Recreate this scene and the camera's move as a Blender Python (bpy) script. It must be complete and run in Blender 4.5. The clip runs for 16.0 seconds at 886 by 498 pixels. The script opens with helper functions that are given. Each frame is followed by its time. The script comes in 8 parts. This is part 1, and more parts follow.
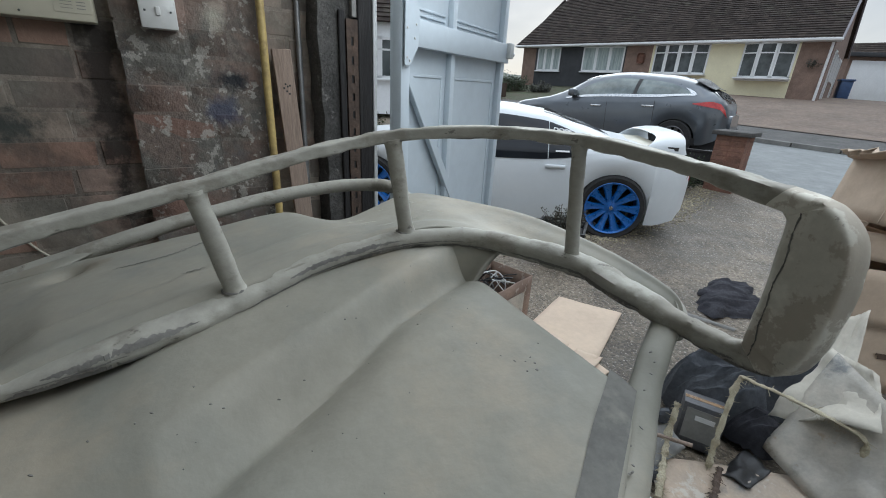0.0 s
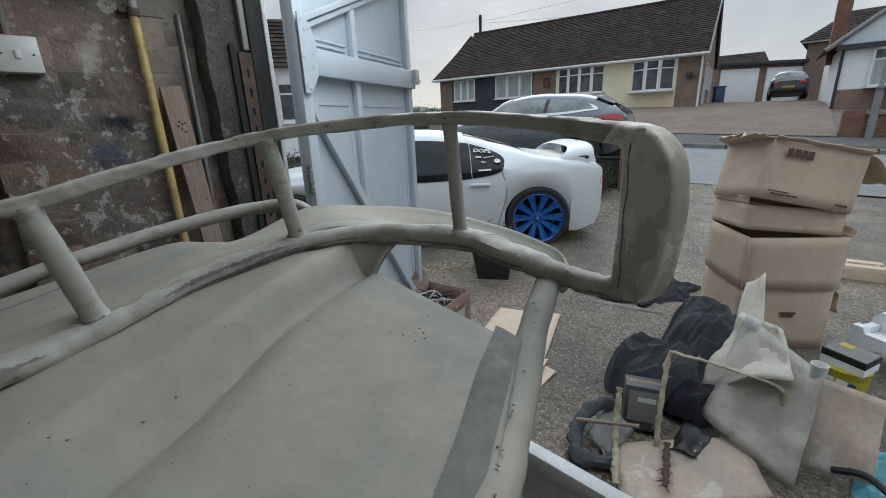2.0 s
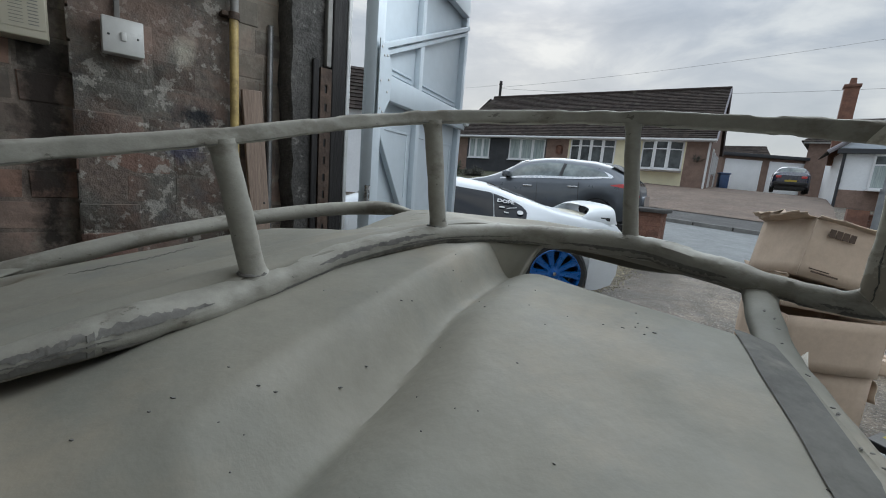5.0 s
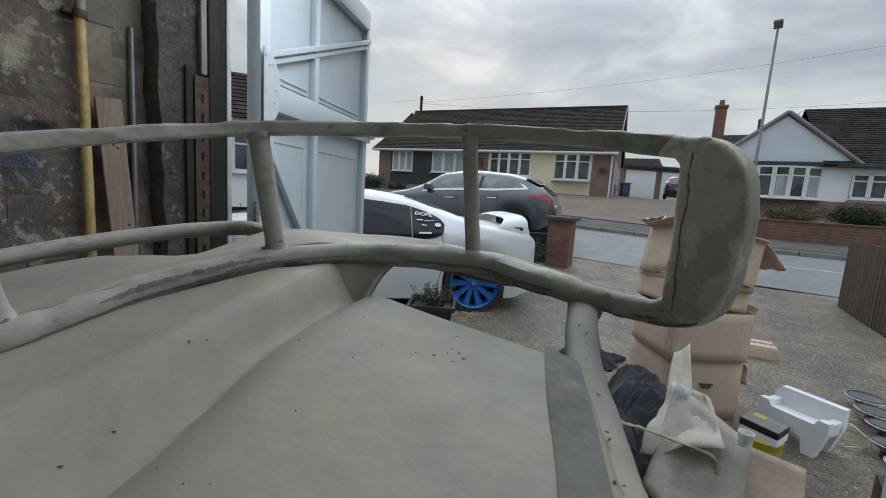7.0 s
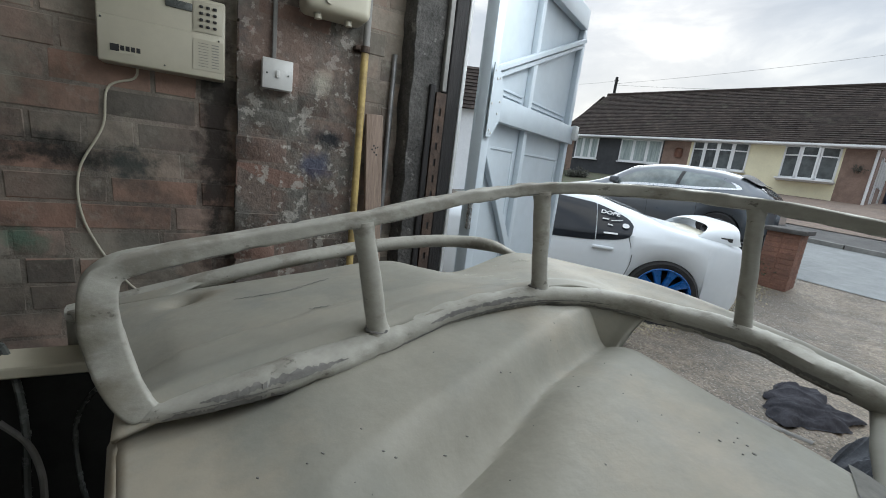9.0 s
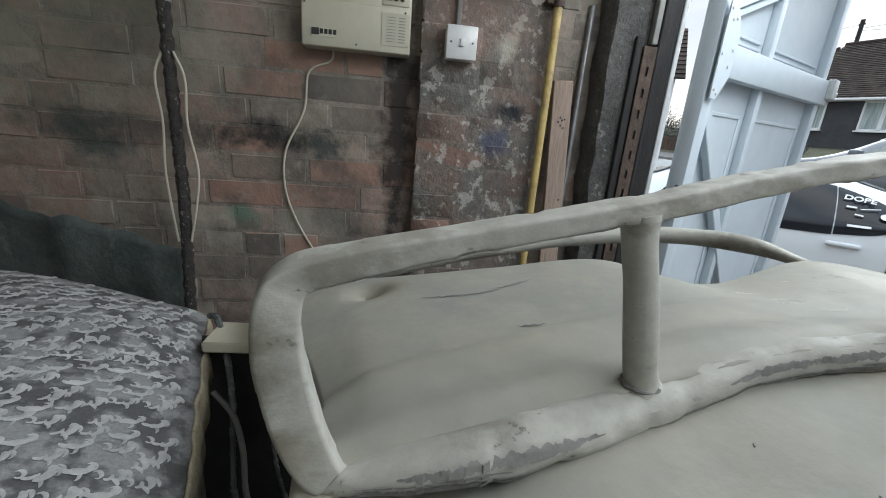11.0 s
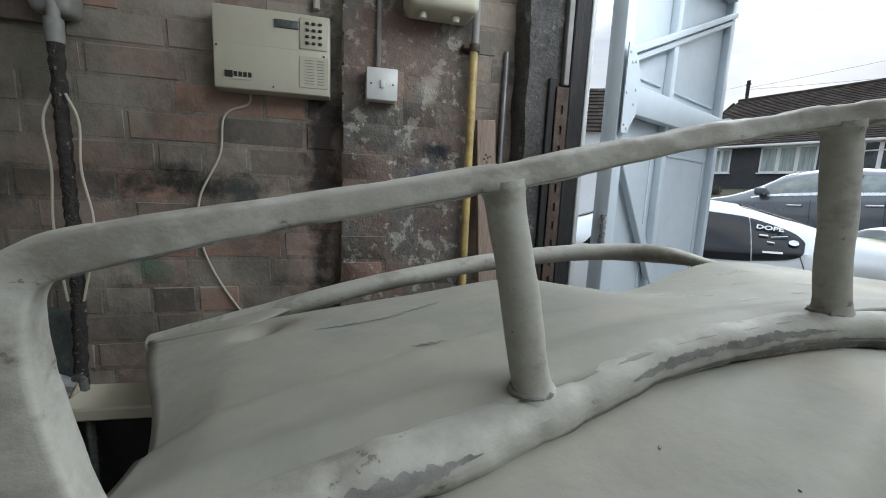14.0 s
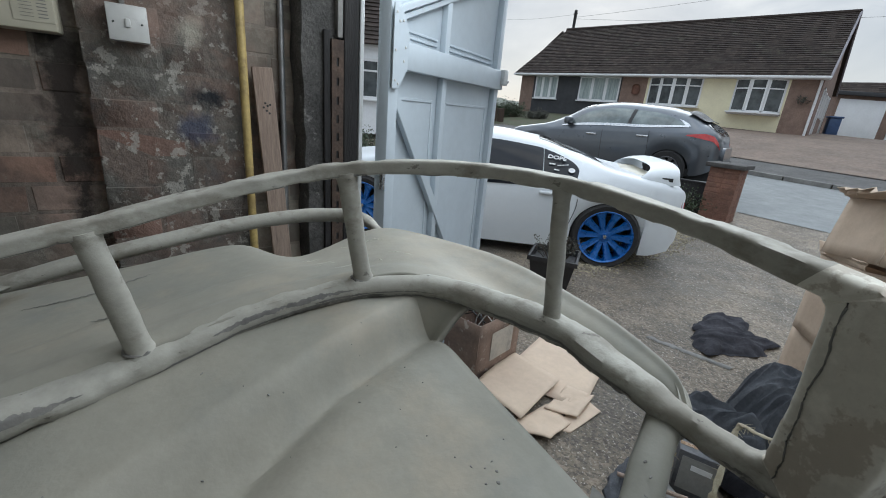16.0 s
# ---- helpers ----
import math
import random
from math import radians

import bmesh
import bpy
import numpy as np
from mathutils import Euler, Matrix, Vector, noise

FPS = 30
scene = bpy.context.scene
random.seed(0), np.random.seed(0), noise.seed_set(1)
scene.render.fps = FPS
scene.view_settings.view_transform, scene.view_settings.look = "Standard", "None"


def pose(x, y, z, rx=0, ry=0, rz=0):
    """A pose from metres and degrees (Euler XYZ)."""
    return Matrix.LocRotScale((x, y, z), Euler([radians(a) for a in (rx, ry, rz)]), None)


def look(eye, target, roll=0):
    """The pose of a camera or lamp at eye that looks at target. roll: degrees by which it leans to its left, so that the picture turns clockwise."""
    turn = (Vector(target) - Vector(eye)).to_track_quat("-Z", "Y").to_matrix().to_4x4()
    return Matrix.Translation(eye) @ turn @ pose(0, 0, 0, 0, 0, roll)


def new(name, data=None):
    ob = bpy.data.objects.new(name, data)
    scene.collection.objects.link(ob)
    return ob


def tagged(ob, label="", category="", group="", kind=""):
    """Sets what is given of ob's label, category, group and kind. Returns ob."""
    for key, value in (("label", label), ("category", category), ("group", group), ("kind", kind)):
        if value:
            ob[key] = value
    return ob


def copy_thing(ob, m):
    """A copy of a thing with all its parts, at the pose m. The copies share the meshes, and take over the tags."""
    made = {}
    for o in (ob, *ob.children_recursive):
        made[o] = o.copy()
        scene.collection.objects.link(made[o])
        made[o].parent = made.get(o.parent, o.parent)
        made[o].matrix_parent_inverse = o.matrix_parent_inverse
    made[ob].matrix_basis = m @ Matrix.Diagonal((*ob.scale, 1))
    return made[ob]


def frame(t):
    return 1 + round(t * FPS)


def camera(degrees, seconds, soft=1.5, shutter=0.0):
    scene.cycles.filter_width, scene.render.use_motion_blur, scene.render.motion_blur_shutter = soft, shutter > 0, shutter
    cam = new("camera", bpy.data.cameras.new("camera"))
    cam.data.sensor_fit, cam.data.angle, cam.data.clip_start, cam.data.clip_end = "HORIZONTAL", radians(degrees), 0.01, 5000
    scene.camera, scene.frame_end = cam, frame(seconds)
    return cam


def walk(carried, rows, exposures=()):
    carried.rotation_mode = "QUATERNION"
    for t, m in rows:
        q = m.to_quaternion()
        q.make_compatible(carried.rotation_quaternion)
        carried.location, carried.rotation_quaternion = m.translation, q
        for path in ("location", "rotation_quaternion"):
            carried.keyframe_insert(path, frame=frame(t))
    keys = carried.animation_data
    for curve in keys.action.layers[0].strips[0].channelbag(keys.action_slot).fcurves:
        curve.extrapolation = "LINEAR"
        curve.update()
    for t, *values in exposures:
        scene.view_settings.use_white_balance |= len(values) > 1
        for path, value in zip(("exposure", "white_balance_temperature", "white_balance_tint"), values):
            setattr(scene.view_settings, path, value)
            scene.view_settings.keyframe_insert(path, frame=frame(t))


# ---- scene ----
cam = camera(93.6, 16.0, soft=1.0)
PATH = [
    (0, (0.003, 0.025, 1.362), (-1.532, 1.078, 0.632), 3.1),
    (0.5, (0.025, 0.043, 1.364), (-1.505, 1.107, 0.637), 3.3),
    (1, (0.047, 0.08, 1.351), (-1.448, 1.205, 0.644), 2.2),
    (1.5, (0.07, 0.097, 1.338), (-1.409, 1.287, 0.709), -1.1),
    (2, (0.052, 0.071, 1.307), (-1.359, 1.363, 0.724), -2.3),
    (2.5, (0.033, 0.064, 1.291), (-1.307, 1.449, 0.757), -2.0),
    (3, (0.006, 0.059, 1.304), (-1.304, 1.485, 0.804), -0.7),
    (3.5, (-0.05, 0.039, 1.302), (-1.366, 1.469, 0.826), 2.2),
    (3.7, (-0.065, 0.023, 1.293), (-1.432, 1.407, 0.83), 1.9),
    (5.8, (-0.095, -0.074, 1.219), (-1.545, 1.272, 0.93), 5.5),
    (6, (-0.086, -0.045, 1.226), (-1.491, 1.349, 0.941), 4.8),
    (6.5, (-0.087, -0.041, 1.243), (-1.418, 1.426, 0.968), 4.1),
    (7, (-0.045, 0.037, 1.242), (-1.253, 1.608, 0.975), 3.7),
    (7.5, (-0.031, 0.047, 1.25), (-1.155, 1.678, 0.978), 3.5),
    (8, (-0.072, -0.049, 1.294), (-1.472, 1.346, 0.991), 4.6),
    (8.5, (-0.091, -0.082, 1.296), (-1.709, 1.04, 0.946), 7.0),
    (9, (-0.083, -0.092, 1.318), (-1.783, 0.877, 0.905), 6.9),
    (9.5, (-0.096, -0.091, 1.322), (-1.857, 0.708, 0.812), 5.4),
    (10, (-0.149, -0.115, 1.308), (-1.966, 0.504, 0.748), 4.7),
    (10.2, (-0.181, -0.127, 1.304), (-2.019, 0.413, 0.727), 4.7),
    (12.3, (-0.284, -0.021, 1.274), (-2.218, 0.092, 0.779), 4.6),
    (12.5, (-0.279, -0.005, 1.279), (-2.210, 0.163, 0.786), 4.3),
    (13, (-0.257, -0.004, 1.266), (-2.186, 0.326, 0.852), 0.3),
    (13.5, (-0.272, -0.039, 1.232), (-2.198, 0.386, 0.899), 0.9),
    (14, (-0.284, -0.042, 1.243), (-2.197, 0.452, 0.937), 2.5),
    (14.5, (-0.270, 0.029, 1.307), (-2.150, 0.635, 0.996), 4.5),
    (15, (-0.248, 0.090, 1.338), (-2.073, 0.850, 1.036), 5.4),
    (15.5, (-0.203, 0.114, 1.353), (-1.891, 1.12, 0.977), 6.4),
    (16, (-0.051, 0.107, 1.37), (-1.605, 1.194, 0.734), 5.0),
]
walk(cam, [(t, look(eye, target, roll)) for t, eye, target, roll in PATH], [(0.0, 0.36, 6200, 10), (1.0, 0.33, 6200, 10), (2.0, 0.15, 6200, 10), (3.7, 0.09, 6200, 10), (7.5, 0.04, 6300, 10), (8.5, 0.28, 6330, 10), (10.2, 0.88, 6270, 10), (12.5, 0.80, 6270, 10), (13.5, 0.67, 6270, 10), (14.5, 0.62, 6150, 10), (15.2, 0.36, 6200, 10), (16.0, 0.33, 6200, 10)])

# ---- sky and sun: broken winter overcast, brightest over the street ----
world = bpy.data.worlds.new("overcast_sky")
scene.world = world
world.use_nodes = True
wn, wl = world.node_tree.nodes, world.node_tree.links
wn.clear()
SUN_EL, SUN_HEAD = radians(24), radians(38)
sky = wn.new("ShaderNodeTexSky")
sky.sky_type, sky.sun_disc = 'NISHITA', False
sky.sun_elevation, sky.sun_rotation = SUN_EL, -SUN_HEAD
skycol = wn.new("ShaderNodeMix")
skycol.data_type = 'RGBA'
tc = wn.new("ShaderNodeTexCoord")
mp = wn.new("ShaderNodeMapping")
mp.inputs["Scale"].default_value = (1.0, 1.0, 2.6)
wl.new(tc.outputs["Generated"], mp.inputs["Vector"])
cl = wn.new("ShaderNodeTexNoise")
cl.inputs["Scale"].default_value, cl.inputs["Detail"].default_value, cl.inputs["Roughness"].default_value = 3.4, 9.0, 0.55
cl.inputs["Distortion"].default_value = 0.35
wl.new(mp.outputs["Vector"], cl.inputs["Vector"])
cr_ = wn.new("ShaderNodeValToRGB")
el = cr_.color_ramp.elements
el[0].position, el[0].color = 0.36, (0.50, 0.575, 0.655, 1)
el[1].position, el[1].color = 0.66, (1.02, 1.05, 1.03, 1)
e2 = el.new(0.51)
e2.color = (0.675, 0.735, 0.790, 1)
wl.new(cl.outputs["Fac"], cr_.inputs["Fac"])
nd = wn.new("ShaderNodeVectorMath")
nd.operation = 'DOT_PRODUCT'
nd.inputs[1].default_value = (-math.sin(SUN_HEAD) * math.cos(SUN_EL), math.cos(SUN_HEAD) * math.cos(SUN_EL), math.sin(SUN_EL))
wl.new(tc.outputs["Generated"], nd.inputs[0])
glow = wn.new("ShaderNodeMapRange")
glow.inputs["From Min"].default_value, glow.inputs["From Max"].default_value = 0.80, 1.0
glow.inputs["To Min"].default_value, glow.inputs["To Max"].default_value = 1.0, 1.06
wl.new(nd.outputs["Value"], glow.inputs["Value"])
mul = wn.new("ShaderNodeMix")
mul.data_type, mul.blend_type = 'RGBA', 'MULTIPLY'
mul.inputs[0].default_value = 1.0
wl.new(cr_.outputs["Color"], mul.inputs[6])
wl.new(glow.outputs["Result"], mul.inputs[7])
# an overcast sky grows brighter towards the zenith
sep = wn.new("ShaderNodeSeparateXYZ")
wl.new(tc.outputs["Generated"], sep.inputs[0])
zen = wn.new("ShaderNodeMapRange")
zen.inputs["From Min"].default_value, zen.inputs["From Max"].default_value = 0.32, 0.92
zen.inputs["To Min"].default_value, zen.inputs["To Max"].default_value = 1.0, 3.1
wl.new(sep.outputs["Z"], zen.inputs["Value"])
mul2 = wn.new("ShaderNodeMix")
mul2.data_type, mul2.blend_type = 'RGBA', 'MULTIPLY'
mul2.inputs[0].default_value = 1.0
wl.new(mul.outputs[2], mul2.inputs[6])
wl.new(zen.outputs["Result"], mul2.inputs[7])
# paler and creamier low over the houses
low = wn.new("ShaderNodeMapRange")
low.inputs["From Min"].default_value, low.inputs["From Max"].default_value = 0.06, 0.30
low.inputs["To Min"].default_value, low.inputs["To Max"].default_value = 0.55, 0.0
wl.new(sep.outputs["Z"], low.inputs["Value"])
cream = wn.new("ShaderNodeMix")
cream.data_type = 'RGBA'
wl.new(low.outputs["Result"], cream.inputs[0])
wl.new(mul2.outputs[2], cream.inputs[6])
cream.inputs[7].default_value = (0.98, 0.97, 0.90, 1)
skyb = wn.new("ShaderNodeBackground")
skyb.inputs["Strength"].default_value = 0.07
wl.new(sky.outputs["Color"], skyb.inputs["Color"])
clb = wn.new("ShaderNodeBackground")
clb.inputs["Strength"].default_value = 0.67
wl.new(cream.outputs[2], clb.inputs["Color"])
mx = wn.new("ShaderNodeMixShader")
mx.inputs[0].default_value = 0.88
wl.new(skyb.outputs[0], mx.inputs[1])
wl.new(clb.outputs[0], mx.inputs[2])
wo = wn.new("ShaderNodeOutputWorld")
wl.new(mx.outputs[0], wo.inputs["Surface"])

sun_data = bpy.data.lights.new("sun", 'SUN')
sun_data.energy, sun_data.angle, sun_data.color = 0.95, radians(50), (0.91, 0.98, 1.0)
sun = new("sun", sun_data)
sun.matrix_world = look((-6, 8, 9), (-6 + math.sin(SUN_HEAD) * math.cos(SUN_EL), 8 - math.cos(SUN_HEAD) * math.cos(SUN_EL), 9 - math.sin(SUN_EL)))

# added area lamp at the door opening's head, above the view, boosting sky light
door_fill = bpy.data.lights.new("door_fill", 'AREA')
door_fill.shape, door_fill.size, door_fill.size_y, door_fill.energy, door_fill.color = 'RECTANGLE', 1.9, 0.45, 12.4, (0.93, 0.98, 1.0)
door_light = new("door_fill", door_fill)
door_light.matrix_world = look((-0.45, 0.86, 2.12), (-1.1, -1.0, 1.1))


# ---- materials ----
def mat(name, c1, c2=None, rough=0.6, metal=0.0, scale=8.0, bump=0.15, bscale=60.0, fine=0.25, rand=0.0, lo=0.38, hi=0.62,
        stain=None, stain2=None, stain_scale=2.5, stain_lo=0.52, stain_hi=0.66, stain_amt=0.8, spec=0.5, stretch=(1, 1, 1), coat=0.0, rvar=0.1, spots=(), tints=(), cells=None):
    """Two colours blended by noise, fine mottling, an optional stain layer, per-piece variation and relief; in metres of the world."""
    m = bpy.data.materials.new(name)
    m.use_nodes = True
    n, l = m.node_tree.nodes, m.node_tree.links
    b = n["Principled BSDF"]
    c2 = c2 or tuple(v * 0.8 for v in c1)
    geo = n.new("ShaderNodeNewGeometry")
    vm = n.new("ShaderNodeMapping")
    vm.inputs["Scale"].default_value = stretch
    l.new(geo.outputs["Position"], vm.inputs["Vector"])

    def nz(s, det=6.0, ro=0.6):
        t = n.new("ShaderNodeTexNoise")
        t.inputs["Scale"].default_value, t.inputs["Detail"].default_value, t.inputs["Roughness"].default_value = s, det, ro
        l.new(vm.outputs["Vector"], t.inputs["Vector"])
        return t.outputs["Fac"]

    def rng(src, a, bb, x=0.0, y=1.0):
        t = n.new("ShaderNodeMapRange")
        for k, v in zip(("From Min", "From Max", "To Min", "To Max"), (a, bb, x, y)):
            t.inputs[k].default_value = v
        l.new(src, t.inputs["Value"])
        return t.outputs["Result"]

    def mixc(fac, a, bb, mode='MIX'):
        t = n.new("ShaderNodeMix")
        t.data_type, t.blend_type = 'RGBA', mode
        if isinstance(fac, float):
            t.inputs[0].default_value = fac
        else:
            l.new(fac, t.inputs[0])
        for sock, v in ((t.inputs[6], a), (t.inputs[7], bb)):
            if isinstance(v, tuple):
                sock.default_value = (*v, 1)
            else:
                l.new(v, sock)
        return t.outputs[2]

    col = mixc(rng(nz(scale), lo, hi), c1, c2)
    if fine:
        f = nz(scale * 9, 4.0, 0.7)
        col = mixc(1.0, col, rng(f, 0.25, 0.75, 1 - fine, 1 + fine * 0.6), 'MULTIPLY')
    if rand:
        oi = n.new("ShaderNodeObjectInfo")
        gi = n.new("ShaderNodeNewGeometry")
        ad = n.new("ShaderNodeMath")
        ad.operation = 'ADD'
        l.new(oi.outputs["Random"], ad.inputs[0])
        l.new(gi.outputs["Random Per Island"], ad.inputs[1])
        fr = n.new("ShaderNodeMath")
        fr.operation = 'FRACT'
        l.new(ad.outputs[0], fr.inputs[0])
        col = mixc(1.0, col, rng(fr.outputs[0], 0, 1, 1 - rand, 1 + rand), 'MULTIPLY')
        for k, (tint, share_) in enumerate(tints):
            mu = n.new("ShaderNodeMath")
            mu.operation = 'MULTIPLY'
            l.new(fr.outputs[0], mu.inputs[0])
            mu.inputs[1].default_value = 7.31 + 5.17 * k
            f2 = n.new("ShaderNodeMath")
            f2.operation = 'FRACT'
            l.new(mu.outputs[0], f2.inputs[0])
            col = mixc(rng(f2.outputs[0], 1 - share_, 1 - 0.6 * share_, 0, 0.62), col, tint)
    if cells:
        vo = n.new("ShaderNodeTexVoronoi")
        vo.inputs["Scale"].default_value = cells[0]
        l.new(vm.outputs["Vector"], vo.inputs["Vector"])
        sp = n.new("ShaderNodeSeparateColor")
        l.new(vo.outputs["Color"], sp.inputs["Color"])
        col = mixc(1.0, col, rng(sp.outputs[0], 0, 1, cells[1], cells[2]), 'MULTIPLY')
    if stain:
        col = mixc(rng(nz(stain_scale, 8.0, 0.65), stain_lo, stain_hi, 0, stain_amt), col, stain)
    if stain2:
        col = mixc(rng(nz(stain2[1], 7.0, 0.68), stain2[2], stain2[3], 0, stain2[4]), col, stain2[0])
    for centre, size, tint, amt in spots:
        sub = n.new("ShaderNodeVectorMath")
        sub.operation = 'SUBTRACT'
        l.new(geo.outputs["Position"], sub.inputs[0])
        sub.inputs[1].default_value = centre
        dv = n.new("ShaderNodeVectorMath")
        dv.operation = 'DIVIDE'
        l.new(sub.outputs[0], dv.inputs[0])
        dv.inputs[1].default_value = size
        le = n.new("ShaderNodeVectorMath")
        le.operation = 'LENGTH'
        l.new(dv.outputs[0], le.inputs[0])
        ad = n.new("ShaderNodeMath")
        ad.operation = 'MULTIPLY_ADD'
        l.new(nz(14.0, 7.0, 0.7), ad.inputs[0])
        ad.inputs[1].default_value = 3.2
        l.new(le.outputs["Value"], ad.inputs[2])
        col = mixc(rng(ad.outputs[0], 2.0, 2.9, amt, 0.0), col, tint)
    l.new(col, b.inputs["Base Color"])
    l.new(rng(nz(scale * 3), 0.3, 0.7, max(0.02, rough - rvar), min(1, rough + rvar)), b.inputs["Roughness"])
    b.inputs["Metallic"].default_value = metal
    b.inputs["Specular IOR Level"].default_value = spec
    b.inputs["Coat Weight"].default_value = coat
    b.inputs["Coat Roughness"].default_value = 0.05
    if bump:
        bp = n.new("ShaderNodeBump")
        bp.inputs["Strength"].default_value, bp.inputs["Distance"].default_value = bump, 0.01
        l.new(nz(bscale, 5.0, 0.65), bp.inputs["Height"])
        l.new(bp.outputs["Normal"], b.inputs["Normal"])
    return m


M_BODY = mat("sanded_filler_primer", (0.300, 0.286, 0.242), (0.252, 0.249, 0.216), rough=0.62, spec=0.35, scale=4.5, fine=0.09, bump=0.07, bscale=55,
             stain=(0.205, 0.212, 0.196), stain_scale=7.0, stain_lo=0.56, stain_hi=0.70, stain_amt=0.55, rvar=0.10,
             stain2=((0.37, 0.322, 0.252), 5.0, 0.50, 0.64, 0.6),
             spots=(((-0.43, -0.165, 1.06), (0.06, 0.018, 0.05), (0.25, 0.19, 0.12), 0.6), ((-0.820, -0.120, 1.07), (0.05, 0.04, 0.05), (0.22, 0.185, 0.135), 0.5)))
M_RAIL = mat("rough_filled_rail", (0.395, 0.385, 0.340), (0.335, 0.326, 0.287), rough=0.62, spec=0.35, scale=9, fine=0.14, bump=0.10, bscale=60,
             stain=(0.185, 0.168, 0.138), stain_scale=13.0, stain_lo=0.52, stain_hi=0.60, stain_amt=0.60, stretch=(1, 1, 1.6),
             stain2=((0.12, 0.11, 0.095), 52.0, 0.645, 0.665, 0.75),
             spots=(((-0.475, -0.196, 1.150), (0.06, 0.026, 0.075), (0.135, 0.122, 0.088), 0.8), ((-0.468, -0.165, 1.09), (0.05, 0.02, 0.03), (0.17, 0.15, 0.11), 0.6)))
# Patchy pale filler, its base lightened to make up for dim light on the plate
M_PLATE = mat("patched_filler_lightened", (0.56, 0.54, 0.475), (0.64, 0.62, 0.55), rough=0.62, spec=0.35, scale=14, fine=0.10, bump=0.1, bscale=30, lo=0.47, hi=0.52,
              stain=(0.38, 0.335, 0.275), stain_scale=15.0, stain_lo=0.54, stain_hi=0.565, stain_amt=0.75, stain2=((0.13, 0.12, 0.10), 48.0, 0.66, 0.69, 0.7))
M_PATCH = mat("old_grey_filler", (0.225, 0.218, 0.205), (0.160, 0.155, 0.148), rough=0.7, spec=0.25, scale=30, fine=0.15, bump=0.10, bscale=80)
M_SEAM = mat("grey_primer_band", (0.150, 0.150, 0.142), (0.185, 0.184, 0.170), rough=0.75, spec=0.2, scale=9, fine=0.22, bump=0.05,
             stain=(0.255, 0.250, 0.222), stain_scale=16.0, stain_lo=0.55, stain_hi=0.68, stain_amt=0.8)
# Grime, plus a tall dark strip painting the shade in the pier's corner
GRIME_AND_SHADE = dict(stain=(0.065, 0.062, 0.054), stain_scale=3.0, stain_lo=0.50, stain_hi=0.68, stain_amt=0.80, stain2=((0.36, 0.335, 0.28), 9.0, 0.54, 0.66, 0.55), lo=0.40, hi=0.60,
             spots=(((-1.60, -1.05, 1.50), (0.4, 0.42, 0.26), (0.20, 0.205, 0.155), 0.55), ((-1.60, -0.80, 1.22), (0.3, 0.55, 0.040), (0.07, 0.068, 0.060), 0.6),
                    ((-1.60, -0.46, 1.215), (0.2, 0.16, 0.040), (0.02, 0.02, 0.018), 0.9), ((-1.60, -0.30, 1.20), (0.2, 0.05, 0.05), (0.05, 0.06, 0.055), 0.8),
                    ((-1.60, -0.55, 0.98), (0.2, 0.05, 0.035), (0.10, 0.20, 0.14), 0.7), ((-1.60, -0.95, 1.18), (0.2, 0.09, 0.06), (0.05, 0.065, 0.06), 0.8),
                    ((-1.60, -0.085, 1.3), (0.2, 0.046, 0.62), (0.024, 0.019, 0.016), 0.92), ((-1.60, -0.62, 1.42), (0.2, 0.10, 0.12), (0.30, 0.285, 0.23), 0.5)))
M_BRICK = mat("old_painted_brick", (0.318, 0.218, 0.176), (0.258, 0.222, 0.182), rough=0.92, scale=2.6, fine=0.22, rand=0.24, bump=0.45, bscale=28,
              tints=(((0.36, 0.205, 0.150), 0.26), ((0.095, 0.088, 0.078), 0.12), ((0.34, 0.31, 0.255), 0.16)), **GRIME_AND_SHADE)
FLAKE = dict(stain=(0.085, 0.088, 0.090), stain_scale=5.5, stain_lo=0.54, stain_hi=0.66, stain_amt=0.8, stain2=((0.42, 0.40, 0.355), 26.0, 0.560, 0.590, 0.70), lo=0.42, hi=0.58,
             spots=(((-1.555, 0.245, 1.345), (0.2, 0.05, 0.03), (0.012, 0.015, 0.02), 0.95), ((-1.555, 0.21, 1.25), (0.2, 0.05, 0.04), (0.03, 0.055, 0.12), 0.6),
                    ((-1.555, 0.218, 1.52), (0.2, 0.035, 0.035), (0.42, 0.40, 0.33), 0.9), ((-1.555, 0.10, 1.62), (0.3, 0.16, 0.14), (0.26, 0.175, 0.140), 0.55)))
M_BRICKP = mat("flaking_painted_brick", (0.182, 0.126, 0.102), (0.144, 0.135, 0.118), rough=0.92, scale=4.5, fine=0.34, rand=0.16, bump=0.7, bscale=34, tints=(((0.235, 0.135, 0.104), 0.22), ), **FLAKE)
M_MORTAR = mat("dirty_mortar", (0.30, 0.235, 0.195), (0.27, 0.235, 0.195), rough=0.95, scale=2.6, fine=0.35, bump=0.5, bscale=70, **GRIME_AND_SHADE)
M_MORTARP = mat("flaking_painted_mortar", (0.180, 0.140, 0.117), (0.153, 0.144, 0.127), rough=0.95, scale=4.5, fine=0.40, bump=0.7, bscale=60, **FLAKE)
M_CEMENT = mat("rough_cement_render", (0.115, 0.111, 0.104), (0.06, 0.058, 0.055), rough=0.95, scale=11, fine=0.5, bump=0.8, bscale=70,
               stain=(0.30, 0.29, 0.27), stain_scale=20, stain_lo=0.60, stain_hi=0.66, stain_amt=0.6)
# White picked so the unseen walls and ceiling bounce fill light inside
M_BOUNCE_WHITE = mat("unseen_bounce_white", (0.78, 0.77, 0.74), (0.70, 0.69, 0.66), rough=0.95, scale=3, bump=0.3, fine=0.1)
